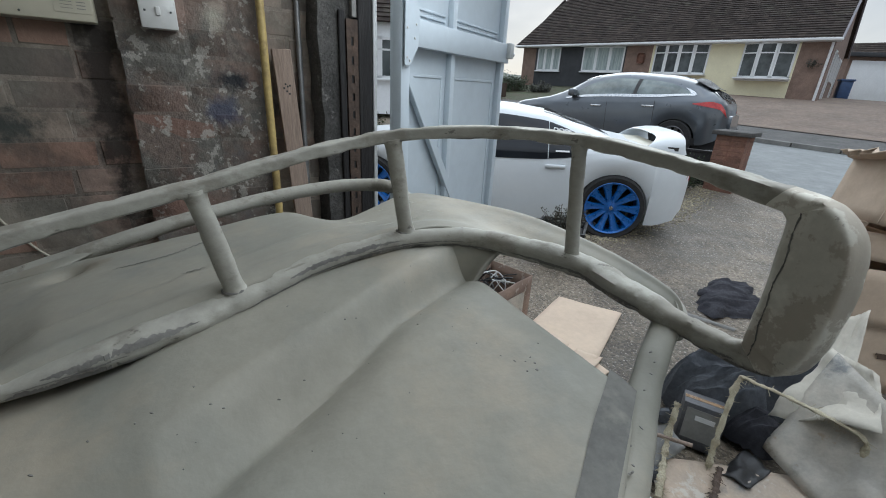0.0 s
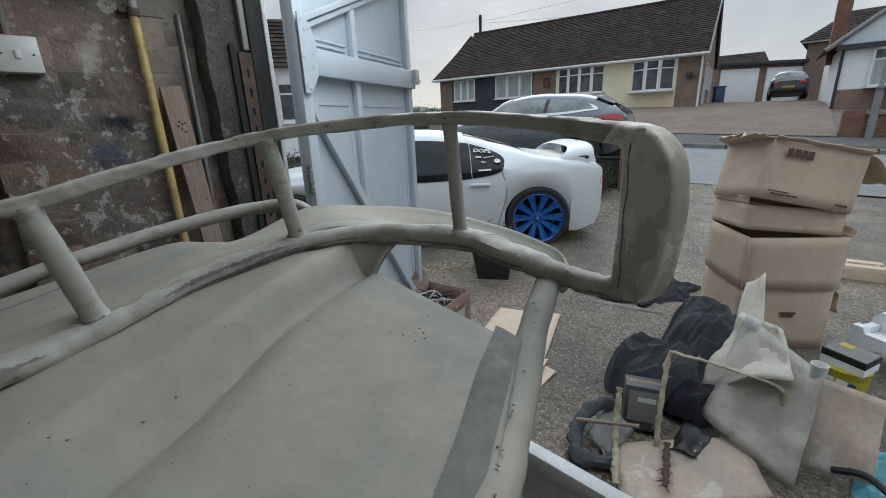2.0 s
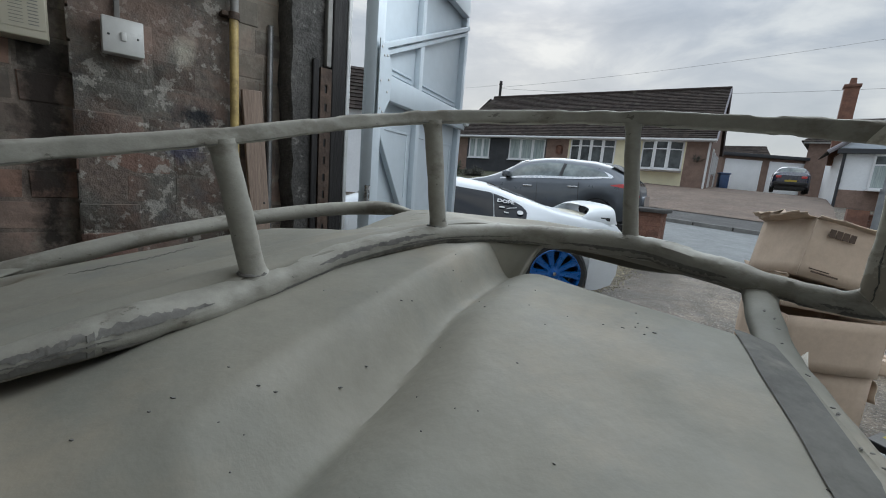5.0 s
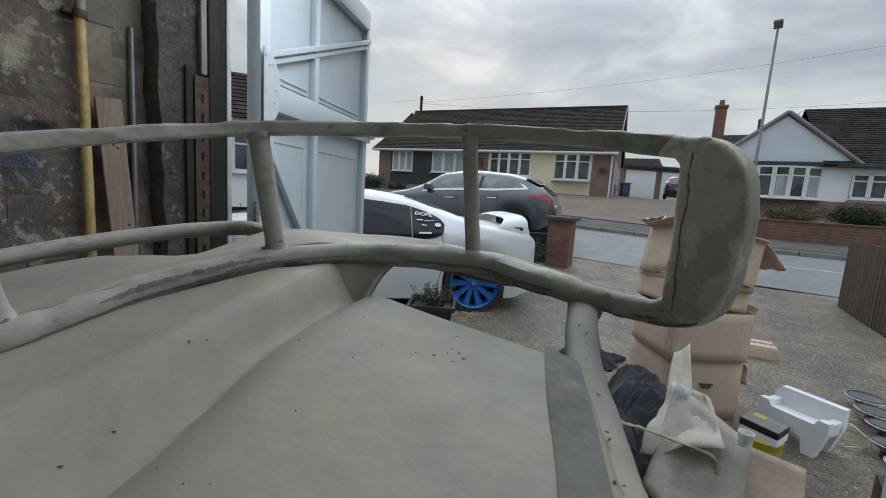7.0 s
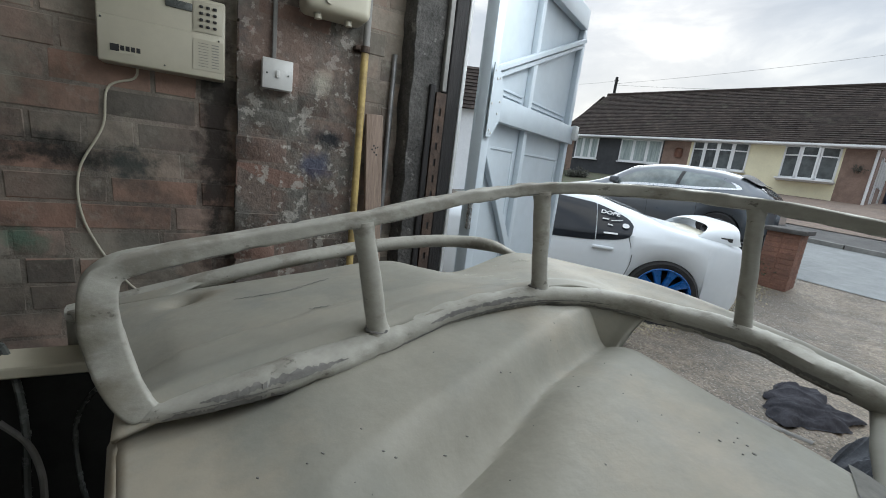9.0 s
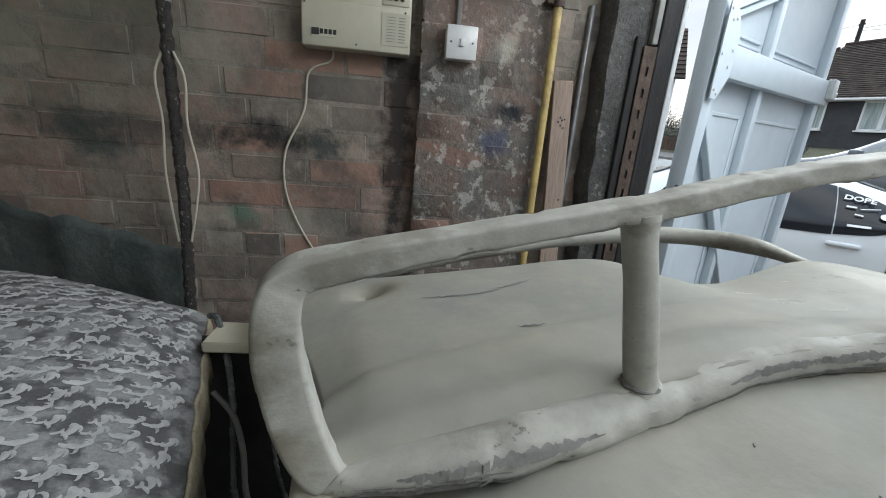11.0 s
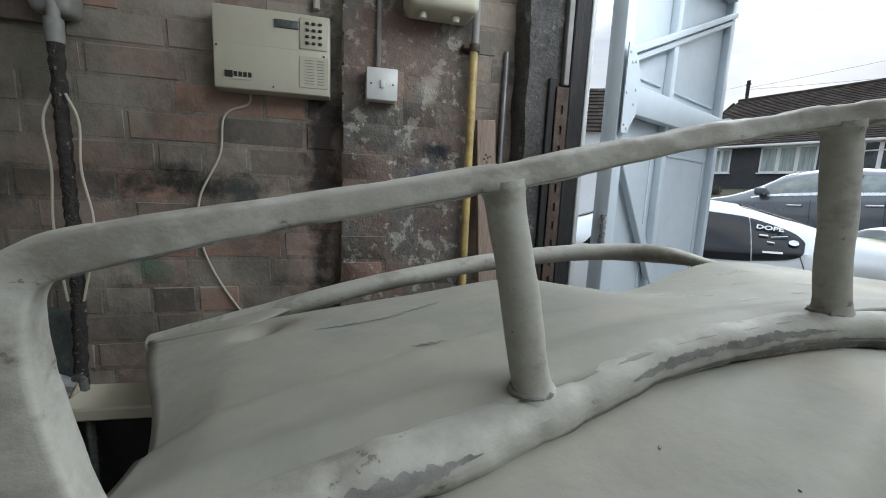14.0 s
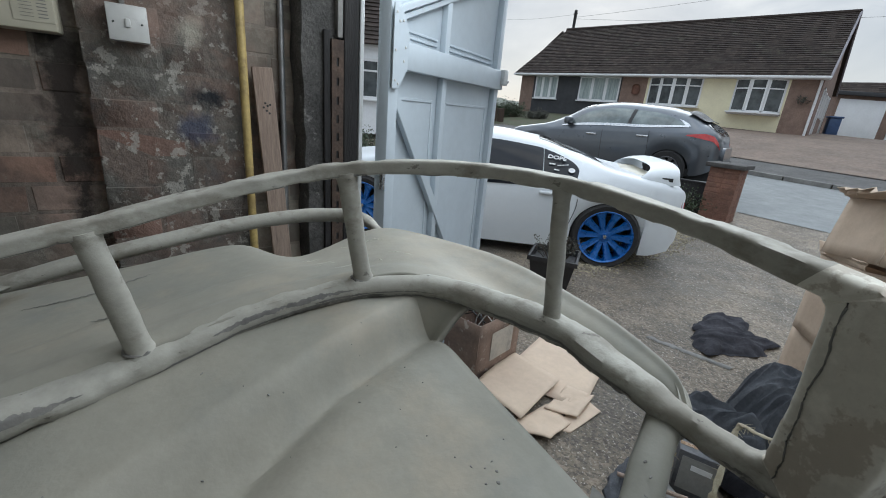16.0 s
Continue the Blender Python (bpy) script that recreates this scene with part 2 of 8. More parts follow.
M_CONC = mat("drive_aggregate_concrete", (0.208, 0.168, 0.123), (0.122, 0.099, 0.074), rough=0.62, scale=1.3, fine=0.30, lo=0.40, hi=0.60, bump=0.9, bscale=75, cells=(70.0, 0.52, 1.55),
             stain=(0.070, 0.064, 0.054), stain_scale=0.6, stain_lo=0.47, stain_hi=0.62, stain_amt=0.75,
             stain2=((0.56, 0.51, 0.45), 62.0, 0.59, 0.625, 0.85))
M_ROAD = mat("damp_asphalt", (0.20, 0.212, 0.214), (0.165, 0.175, 0.176), rough=0.6, scale=0.9, fine=0.25, bump=0.4, bscale=120)
M_MARK = mat("worn_road_paint", (0.55, 0.55, 0.53), (0.36, 0.36, 0.35), rough=0.8, scale=6, fine=0.3, bump=0.2)
M_PAVE = mat("asphalt_footway", (0.10, 0.095, 0.09), (0.07, 0.068, 0.065), rough=0.8, scale=1.5, fine=0.35, bump=0.6, bscale=110)
M_GRASS = mat("winter_verge", (0.055, 0.07, 0.03), (0.07, 0.06, 0.035), rough=0.95, scale=2, fine=0.5, bump=1.0, bscale=40)
M_KERB = mat("concrete_kerb", (0.24, 0.235, 0.22), (0.17, 0.165, 0.155), rough=0.9, scale=4, fine=0.3, rand=0.15)
M_BLOCK = mat("red_block_paving", (0.215, 0.162, 0.128), (0.165, 0.125, 0.100), rough=0.9, scale=1.2, fine=0.4, bump=0.5, bscale=30)
M_WHITE = mat("white_painted_door", (0.525, 0.588, 0.634), (0.48, 0.54, 0.585), rough=0.40, scale=2.5, fine=0.05, bump=0.04, bscale=20,
              stain=(0.45, 0.46, 0.46), stain_scale=6, stain_lo=0.66, stain_hi=0.8, stain_amt=0.35)
M_WHITE2 = mat("white_door_frame", (0.60, 0.62, 0.62), (0.50, 0.51, 0.50), rough=0.45, scale=6, fine=0.1, bump=0.1)
M_CREAM = mat("cream_plastic", (0.50, 0.47, 0.37), (0.45, 0.42, 0.33), rough=0.4, scale=4, fine=0.04, bump=0.03, stain=(0.28, 0.26, 0.2), stain_scale=8, stain_lo=0.64, stain_hi=0.75, stain_amt=0.4)
M_SWITCH = mat("white_plastic", (0.62, 0.62, 0.60), (0.56, 0.56, 0.54), rough=0.35, scale=8, fine=0.04, bump=0.02)
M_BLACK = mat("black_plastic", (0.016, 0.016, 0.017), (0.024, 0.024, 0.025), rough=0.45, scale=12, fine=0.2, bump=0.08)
M_DISPLAY = mat("dull_display", (0.10, 0.11, 0.105), (0.07, 0.075, 0.07), rough=0.25, scale=20, fine=0.1, bump=0)
M_YELLOW = mat("yellow_gas_pipe", (0.50, 0.37, 0.14), (0.42, 0.31, 0.12), rough=0.5, scale=9, fine=0.2, bump=0.15,
               stain=(0.14, 0.10, 0.05), stain_scale=16, stain_lo=0.52, stain_hi=0.7, stain_amt=0.7)
M_GALV = mat("galvanised_steel", (0.30, 0.30, 0.30), (0.22, 0.22, 0.22), rough=0.5, metal=0.7, scale=25, fine=0.2, bump=0.1)
M_RUST = mat("rusty_brown_angle", (0.115, 0.078, 0.058), (0.07, 0.05, 0.04), rough=0.8, metal=0.2, scale=16, fine=0.35, bump=0.4)
M_WOOD = mat("old_softwood_plank", (0.33, 0.25, 0.20), (0.25, 0.185, 0.145), rough=0.8, scale=7, fine=0.3, bump=0.3, stretch=(3, 3, 0.3))
M_DARKWOOD = mat("dark_jamb_timber", (0.022, 0.020, 0.020), (0.012, 0.011, 0.011), rough=0.75, scale=6, fine=0.4, bump=0.4, stretch=(3, 3, 0.4))
M_CARD = mat("corrugated_cardboard", (0.55, 0.425, 0.318), (0.48, 0.372, 0.280), rough=0.85, scale=3, fine=0.10, bump=0.10, bscale=25,
             stain=(0.23, 0.15, 0.10), stain_scale=5, stain_lo=0.60, stain_hi=0.75, stain_amt=0.55)
M_CARDLT = mat("clean_cardboard_sheet", (0.63, 0.495, 0.375), (0.57, 0.445, 0.340), rough=0.85, scale=3, fine=0.08, bump=0.08, bscale=22)
M_CARTON = mat("dark_printed_carton", (0.06, 0.062, 0.07), (0.10, 0.10, 0.105), rough=0.6, scale=14, fine=0.3, bump=0.1)
M_CARDDIRT = mat("resin_stained_cardboard", (0.50, 0.39, 0.295), (0.40, 0.33, 0.265), rough=0.7, scale=6, fine=0.15, bump=0.15, bscale=25,
                 stain=(0.13, 0.15, 0.16), stain_scale=5, stain_lo=0.55, stain_hi=0.66, stain_amt=0.75, stain2=((0.58, 0.56, 0.50), 9.0, 0.55, 0.63, 0.7))
M_CARDINK = mat("printed_brown_ink", (0.10, 0.065, 0.045), rough=0.85, scale=20, fine=0.2, bump=0)
M_TAPE = mat("brown_parcel_tape", (0.33, 0.21, 0.12), rough=0.25, scale=10, fine=0.1, bump=0.1)
M_CLOTH = mat("charcoal_cotton", (0.076, 0.081, 0.091), (0.105, 0.110, 0.121), rough=0.95, scale=6, fine=0.3, bump=0.6, bscale=220, spec=0.2)
M_CLOTH2 = mat("black_cotton", (0.034, 0.034, 0.040), (0.058, 0.057, 0.066), rough=0.95, scale=9, fine=0.3, bump=0.6, bscale=220, spec=0.2)
M_PAPER = mat("masking_paper", (0.58, 0.54, 0.46), (0.49, 0.45, 0.38), rough=0.8, scale=5, fine=0.1, bump=0.15, bscale=25)
M_RESIN = mat("resin_soaked_sheet", (0.50, 0.455, 0.385), (0.37, 0.345, 0.300), rough=0.4, scale=6, fine=0.15, bump=0.2, bscale=20,
              stain=(0.105, 0.118, 0.128), stain_scale=4.0, stain_lo=0.57, stain_hi=0.66, stain_amt=0.8, stain2=((0.36, 0.26, 0.165), 8.0, 0.60, 0.66, 0.6))
M_FIBRE = mat("dried_glassfibre_strip", (0.46, 0.41, 0.29), (0.32, 0.27, 0.18), rough=0.6, scale=25, fine=0.3, bump=0.6, bscale=70)
M_POLY = mat("white_polystyrene", (0.78, 0.80, 0.82), (0.72, 0.74, 0.76), rough=0.8, scale=4, fine=0.05, bump=0.25, bscale=140)
M_TUBY = mat("yellow_filler_tub", (0.52, 0.42, 0.03), (0.45, 0.36, 0.03), rough=0.4, scale=8, fine=0.1, bump=0.03)
M_BLUE = mat("blue_print", (0.05, 0.10, 0.22), rough=0.4, scale=8, fine=0.1, bump=0)
M_CYAN = mat("pale_blue_sheeting", (0.11, 0.36, 0.44), (0.16, 0.42, 0.50), rough=0.6, scale=10, fine=0.15, bump=0.4, bscale=30)
M_CONE = mat("grey_speaker_cone", (0.14, 0.14, 0.145), (0.10, 0.10, 0.105), rough=0.7, scale=15, fine=0.15, bump=0.1)
M_CHROME = mat("dull_chrome", (0.55, 0.56, 0.57), (0.48, 0.49, 0.50), rough=0.25, metal=1.0, scale=20, fine=0.05, bump=0)
M_FENCE = mat("weathered_fence_timber", (0.085, 0.052, 0.033), (0.05, 0.033, 0.024), rough=0.85, scale=5, fine=0.35, rand=0.25, bump=0.35, stretch=(3, 3, 0.4))
M_PILLAR = mat("orange_facing_brick", (0.235, 0.118, 0.082), (0.165, 0.088, 0.064), rough=0.9, scale=5, fine=0.35, rand=0.14, bump=0.5, bscale=70)
M_CAP = mat("dark_stone_cap", (0.055, 0.05, 0.048), (0.085, 0.08, 0.075), rough=0.85, scale=10, fine=0.3, bump=0.4)
M_CARW = mat("white_car_paint", (0.64, 0.67, 0.69), (0.61, 0.64, 0.66), rough=0.38, scale=2, fine=0.02, bump=0, coat=0.25, rvar=0.03)
M_CARG = mat("grey_metallic_paint", (0.115, 0.128, 0.146), (0.102, 0.114, 0.130), rough=0.30, metal=0.55, scale=2, fine=0.03, bump=0, coat=0.7, rvar=0.03)
M_CARD2 = mat("dark_navy_car_paint", (0.022, 0.026, 0.052), (0.018, 0.021, 0.042), rough=0.25, scale=2, fine=0.02, bump=0, coat=0.8)
M_TINT = mat("dark_tinted_glass", (0.010, 0.012, 0.016), (0.014, 0.016, 0.02), rough=0.10, scale=2, fine=0, bump=0, rvar=0.02, spec=0.25)
M_CARGLASS = mat("car_window_glass", (0.17, 0.21, 0.205), (0.07, 0.09, 0.088), rough=0.05, scale=2.2, fine=0, bump=0, rvar=0.02, coat=1.0)
M_RIM = mat("blue_alloy_wheel", (0.006, 0.125, 0.43), (0.005, 0.10, 0.36), rough=0.3, metal=0.35, scale=6, fine=0.05, bump=0, coat=0.6)
M_RIMG = mat("grey_alloy_wheel", (0.20, 0.20, 0.21), (0.15, 0.15, 0.16), rough=0.35, metal=0.8, scale=6, fine=0.05, bump=0)
M_TYRE = mat("tyre_rubber", (0.017, 0.017, 0.018), (0.027, 0.026, 0.026), rough=0.8, scale=15, fine=0.2, bump=0.2)
M_REDLAMP = mat("red_tail_lamp", (0.62, 0.05, 0.05), (0.45, 0.03, 0.03), rough=0.12, scale=15, fine=0.1, bump=0, coat=1.0)
M_PLATEY = mat("yellow_number_plate", (0.55, 0.42, 0.06), rough=0.4, scale=10, fine=0.05, bump=0)
M_DECAL = mat("white_vinyl_decal", (0.72, 0.72, 0.72), rough=0.4, scale=10, fine=0.05, bump=0)
M_TILE2 = mat("dark_mossy_roof_tile", (0.046, 0.038, 0.032), (0.030, 0.026, 0.022), rough=0.95, spec=0.2, scale=1.2, fine=0.4, rand=0.35, bump=0.4, bscale=25,
              stain=(0.055, 0.058, 0.034), stain_scale=1.6, stain_lo=0.54, stain_hi=0.7, stain_amt=0.5)
M_TILE = mat("brown_concrete_roof_tile", (0.060, 0.047, 0.041), (0.040, 0.032, 0.028), rough=0.95, spec=0.2, scale=1.2, fine=0.35, rand=0.3, bump=0.4, bscale=25,
             stain=(0.13, 0.12, 0.095), stain_scale=1.2, stain_lo=0.56, stain_hi=0.7, stain_amt=0.5)
M_HBRICK = mat("brown_house_brick", (0.275, 0.190, 0.152), (0.215, 0.148, 0.120), rough=0.9, scale=4, fine=0.35, rand=0.15, bump=0.4, bscale=20)
M_CREAMW = mat("cream_render", (0.78, 0.73, 0.52), (0.72, 0.67, 0.48), rough=0.9, scale=1.5, fine=0.06, bump=0.2, bscale=60)
M_WHITEW = mat("white_render", (0.80, 0.82, 0.84), (0.76, 0.78, 0.80), rough=0.9, scale=1.5, fine=0.06, bump=0.2, bscale=60)
M_SLATE = mat("dark_grey_cladding", (0.035, 0.037, 0.042), (0.045, 0.047, 0.052), rough=0.7, scale=2, fine=0.1, bump=0.1)
M_UPVC = mat("white_upvc", (0.72, 0.73, 0.74), (0.68, 0.69, 0.70), rough=0.4, scale=3, fine=0.03, bump=0)
M_PANE = mat("house_window_glass", (0.022, 0.027, 0.030), (0.085, 0.098, 0.104), rough=0.08, scale=1.6, fine=0.0, bump=0, rvar=0.03, spec=0.35)
M_CURTAIN = mat("pale_net_curtain", (0.42, 0.48, 0.47), (0.24, 0.285, 0.285), rough=0.95, scale=3, fine=0.15, bump=0.3, stretch=(6, 6, 0.3))
M_LEAF = mat("evergreen_leaf", (0.045, 0.065, 0.03), (0.03, 0.045, 0.02), rough=0.7, scale=3, fine=0.3, rand=0.4, bump=0)
M_TWIG = mat("bare_twig", (0.10, 0.075, 0.055), (0.07, 0.055, 0.04), rough=0.9, scale=10, fine=0.3, bump=0.2)
M_HEATHER = mat("grey_green_shrub", (0.11, 0.115, 0.095), (0.08, 0.075, 0.065), rough=0.9, scale=20, fine=0.3, rand=0.4, bump=0)
M_GRAVEL = mat("mixed_gravel", (0.36, 0.31, 0.21), (0.26, 0.23, 0.17), rough=0.9, scale=30, fine=0.4, rand=0.5, bump=0.4, bscale=150)
M_LAMP = mat("galvanised_lamp_post", (0.28, 0.29, 0.30), (0.23, 0.24, 0.25), rough=0.5, metal=0.4, scale=5, fine=0.1, bump=0.05)
M_MOTTLE = mat("grey_rubber", (0.235, 0.237, 0.233), (0.085, 0.085, 0.085), rough=0.5, scale=30, lo=0.44, hi=0.56, fine=0.3, bump=0.3, bscale=40)
M_BARGE = mat("mauve_grey_board", (0.25, 0.235, 0.255), (0.20, 0.19, 0.21), rough=0.7, scale=4, fine=0.15, bump=0.1)
M_GABLE = mat("pale_blue_white_boards", (0.62, 0.68, 0.74), (0.58, 0.64, 0.70), rough=0.6, scale=1.5, fine=0.05, bump=0.08)
M_CLIPPED = mat("pale_clipped_leaf", (0.17, 0.175, 0.095), (0.11, 0.12, 0.065), rough=0.8, scale=6, fine=0.3, rand=0.35, bump=0)
M_PRINT = mat("pale_grey_print", (0.46, 0.46, 0.45), (0.34, 0.34, 0.335), rough=0.5, scale=40, fine=0.2, bump=0.1)
M_OLDCARD = mat("dirty_brown_cardboard", (0.27, 0.185, 0.14), (0.20, 0.14, 0.11), rough=0.85, scale=7, fine=0.2, bump=0.15, stain=(0.45, 0.40, 0.34), stain_scale=22, stain_lo=0.60, stain_hi=0.64, stain_amt=0.7)
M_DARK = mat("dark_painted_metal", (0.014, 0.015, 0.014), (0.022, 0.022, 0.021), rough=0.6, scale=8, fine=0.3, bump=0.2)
M_TORN = mat("torn_dark_green_sheet", (0.060, 0.075, 0.070), (0.10, 0.115, 0.108), rough=0.6, scale=9, fine=0.3, bump=0.5, bscale=25, stain=(0.16, 0.17, 0.16), stain_scale=12, stain_lo=0.58, stain_hi=0.66, stain_amt=0.7)
M_PIPE = mat("flaking_black_iron", (0.028, 0.026, 0.024), (0.05, 0.042, 0.036), rough=0.75, scale=30, fine=0.4, bump=0.8, bscale=120, stain=(0.30, 0.28, 0.25), stain_scale=75, stain_lo=0.60, stain_hi=0.64, stain_amt=0.75)
M_BOARD = mat("dusty_brown_board", (0.17, 0.135, 0.11), (0.12, 0.10, 0.085), rough=0.9, scale=6, fine=0.3, bump=0.3, stain=(0.26, 0.24, 0.2), stain_scale=5, stain_lo=0.52, stain_hi=0.66, stain_amt=0.6)
M_GREYP = mat("grey_meter_plastic", (0.24, 0.235, 0.22), (0.19, 0.185, 0.175), rough=0.6, scale=8, fine=0.15, bump=0.08)


# ---- mesh helpers ----
def box(cx, cy, cz, sx, sy, sz, bev=0.0, seg=2, rot=None, bm=None):
    """A box by centre and size, its edges rounded by bev; added to bm where one is given."""
    t = bmesh.new()
    bmesh.ops.create_cube(t, size=1.0, matrix=Matrix.Diagonal((sx, sy, sz, 1)))
    if bev:
        bmesh.ops.bevel(t, geom=list(t.edges), offset=bev, segments=seg, profile=0.5, affect='EDGES')
    m = Matrix.Translation((cx, cy, cz)) @ (rot or Matrix())
    bmesh.ops.transform(t, matrix=m, verts=t.verts)
    return merge(bm, t)


def merge(bm, t):
    if bm is None:
        return t
    base = [bm.verts.new(v.co) for v in t.verts]
    t.verts.index_update()
    for f in t.faces:
        try:
            bm.faces.new([base[v.index] for v in f.verts])
        except ValueError:
            pass
    t.free()
    return bm


def catmull(pts, n):
    """n samples on a smooth curve through pts (tuples of any length)."""
    p = [np.array(q, float) for q in pts]
    p = [2 * p[0] - p[1]] + p + [2 * p[-1] - p[-2]]
    out = []
    m = len(pts) - 1
    for i in range(n):
        u = i / (n - 1) * m
        k = min(int(u), m - 1)
        t = u - k
        a, b, c, d = p[k:k + 4]
        out.append(0.5 * (2 * b + (c - a) * t + (2 * a - 5 * b + 4 * c - d) * t * t + (3 * b - a - 3 * c + d) * t ** 3))
    return out


def tube(path, radius, seg=12, flat=1.0, up=(0, 0, 1), lump=0.0, caps=True, bm=None, lump_scale=30.0):
    """A round or flattened bar swept along path; radius a number or one per point; flat squashes it along up."""
    bm = bm or bmesh.new()
    rings = []
    n = len(path)
    P = [Vector(tuple(q[:3])) for q in path]
    for i in range(n):
        d = (P[min(i + 1, n - 1)] - P[max(i - 1, 0)]).normalized()
        side = d.cross(Vector(up))
        if side.length < 1e-3:
            side = d.cross(Vector((1, 0, 0)))
        side.normalize()
        v = side.cross(d).normalized()
        r = radius[i] if hasattr(radius, "__len__") else radius
        ring = []
        for k in range(seg):
            a = 2 * math.pi * k / seg
            c = P[i] + side * math.cos(a) * r + v * math.sin(a) * r * flat
            if lump:
                c += (c - P[i]) * lump * noise.noise(c * lump_scale)
            ring.append(bm.verts.new(c))
        rings.append(ring)
    for i in range(n - 1):
        for k in range(seg):
            bm.faces.new((rings[i][k], rings[i][(k + 1) % seg], rings[i + 1][(k + 1) % seg], rings[i + 1][k]))
    if caps:
        bm.faces.new(rings[0][::-1])
        bm.faces.new(rings[-1])
    return bm


def cyl(p, q, r, seg=16, r2=None, bm=None):
    return tube([p, q], [r, r if r2 is None else r2], seg=seg, up=(0.31, 0.87, 0.11), bm=bm)


def grid(rows, bm=None, closed=False):
    """Faces through rows of points of equal length."""
    bm = bm or bmesh.new()
    V = [[bm.verts.new(tuple(c)) for c in r] for r in rows]
    for i in range(len(V) - 1):
        m = len(V[i])
        for k in range(m if closed else m - 1):
            bm.faces.new((V[i][k], V[i][(k + 1) % m], V[i + 1][(k + 1) % m], V[i + 1][k]))
    return bm


def prism(outline, z0, z1, bm=None, axes=(0, 1, 2)):
    """An outline in two axes pushed out along the third."""
    t = bmesh.new()

    def pt(a, b, c):
        v = [0, 0, 0]
        v[axes[0]], v[axes[1]], v[axes[2]] = a, b, c
        return v
    lo = [t.verts.new(pt(a, b, z0)) for a, b in outline]
    hi = [t.verts.new(pt(a, b, z1)) for a, b in outline]
    k = len(outline)
    t.faces.new(lo[::-1])
    t.faces.new(hi)
    for i in range(k):
        t.faces.new((lo[i], lo[(i + 1) % k], hi[(i + 1) % k], hi[i]))
    bmesh.ops.recalc_face_normals(t, faces=t.faces)
    return merge(bm, t)


def lathe(profile, seg=24, axis='Z', bm=None):
    """A profile of (radius, height) turned round an axis through the origin."""
    rows = []
    for r, h in profile:
        ring = []
        for k in range(seg):
            a = 2 * math.pi * k / seg
            c, s = r * math.cos(a), r * math.sin(a)
            ring.append((c, s, h) if axis == 'Z' else (c, h, s) if axis == 'Y' else (h, c, s))
        rows.append(ring)
    return grid(rows, bm=bm, closed=True)


def thing(name, label, category, m=None, group="", kind=""):
    ob = new(name)
    ob.empty_display_size = 0.05
    if m is not None:
        ob.matrix_world = m
    return tagged(ob, label, category, group, kind)


def part(name, bm, material, parent=None, label="", smooth=True, thick=0.0):
    """One mesh object under a thing or a part."""
    bmesh.ops.recalc_face_normals(bm, faces=bm.faces)
    me = bpy.data.meshes.new(name)
    bm.to_mesh(me)
    bm.free()
    me.materials.append(material)
    if smooth:
        me.polygons.foreach_set("use_smooth", [True] * len(me.polygons))
        me.set_sharp_from_angle(angle=radians(38))
    ob = new(name, me)
    if thick:
        so = ob.modifiers.new("thickness", 'SOLIDIFY')
        so.thickness, so.offset = thick, -1
    if parent is not None:
        ob.parent = parent
    if label:
        ob["label"] = label
    return ob


def solo(name, bm, material, label, category, kind="", group="", smooth=True, thick=0.0):
    return tagged(part(name, bm, material, None, "", smooth, thick), label, category, group, kind)


def share(name, me, parent, m):
    """One more object on a mesh that alike pieces share."""
    ob = new(name, me)
    ob.parent = parent
    ob.matrix_local = m
    return ob


def mesh_of(name, bm, material, smooth=True):
    bmesh.ops.recalc_face_normals(bm, faces=bm.faces)
    me = bpy.data.meshes.new(name)
    bm.to_mesh(me)
    bm.free()
    me.materials.append(material)
    if smooth:
        me.polygons.foreach_set("use_smooth", [True] * len(me.polygons))
        me.set_sharp_from_angle(angle=radians(38))
    return me


# ---- ground ----
AL, AC = Vector((0.99, 0.14)), Vector((-0.14, 0.99))


def lerp_table(tab, s):
    for (a, za), (b, zb) in zip(tab, tab[1:]):
        if s <= b:
            t = max(0.0, (s - a) / (b - a))
            return za + (zb - za) * t
    return tab[-1][1]


def gz(x, y):
    s = -0.14 * x + 0.99 * y
    f = lerp_table(((4.0, 0.0), (7.2, 0.04), (8.5, 0.12), (13.0, 0.27), (14.8, 0.40), (17, 0.68), (20, 1.02), (25, 1.30), (45, 1.7), (60, 1.7)), s)
    t = min(1.0, max(0.0, (s - 5.0) / 3.5))
    return f + t * 0.035 * min(12.0, max(0.0, -x))


def street(a, s, dz=0.0):
    x, y = 0.99 * a - 0.14 * s, 0.14 * a + 0.99 * s
    return (x, y, gz(x, y) + dz)


xs = sorted({*np.linspace(-14, 8, 56).round(3), *np.linspace(-70, -14, 15).round(3), *np.linspace(8, 70, 15).round(3), -600.0, -250.0, 250.0, 600.0})
ys = sorted({*np.linspace(-6, 32, 96).round(3), *np.linspace(32, 120, 12).round(3), -200.0, -60.0, -20.0, 250.0, 500.0, 900.0})
tagged(part("ground", grid([[(x, y, gz(x, y)) for x in xs] for y in ys]), M_CONC), "worn pebbly concrete drive and ground, damp and stained", "ground", kind="structure")


def strip(name, a0, a1, s0, s1, dz, material, label, cat, na=30, ns=8):
    rows = [[street(a0 + (a1 - a0) * i / na, s0 + (s1 - s0) * j / ns, dz) for i in range(na + 1)] for j in range(ns + 1)]
    return tagged(part(name, grid(rows), material), label, cat, kind="structure")


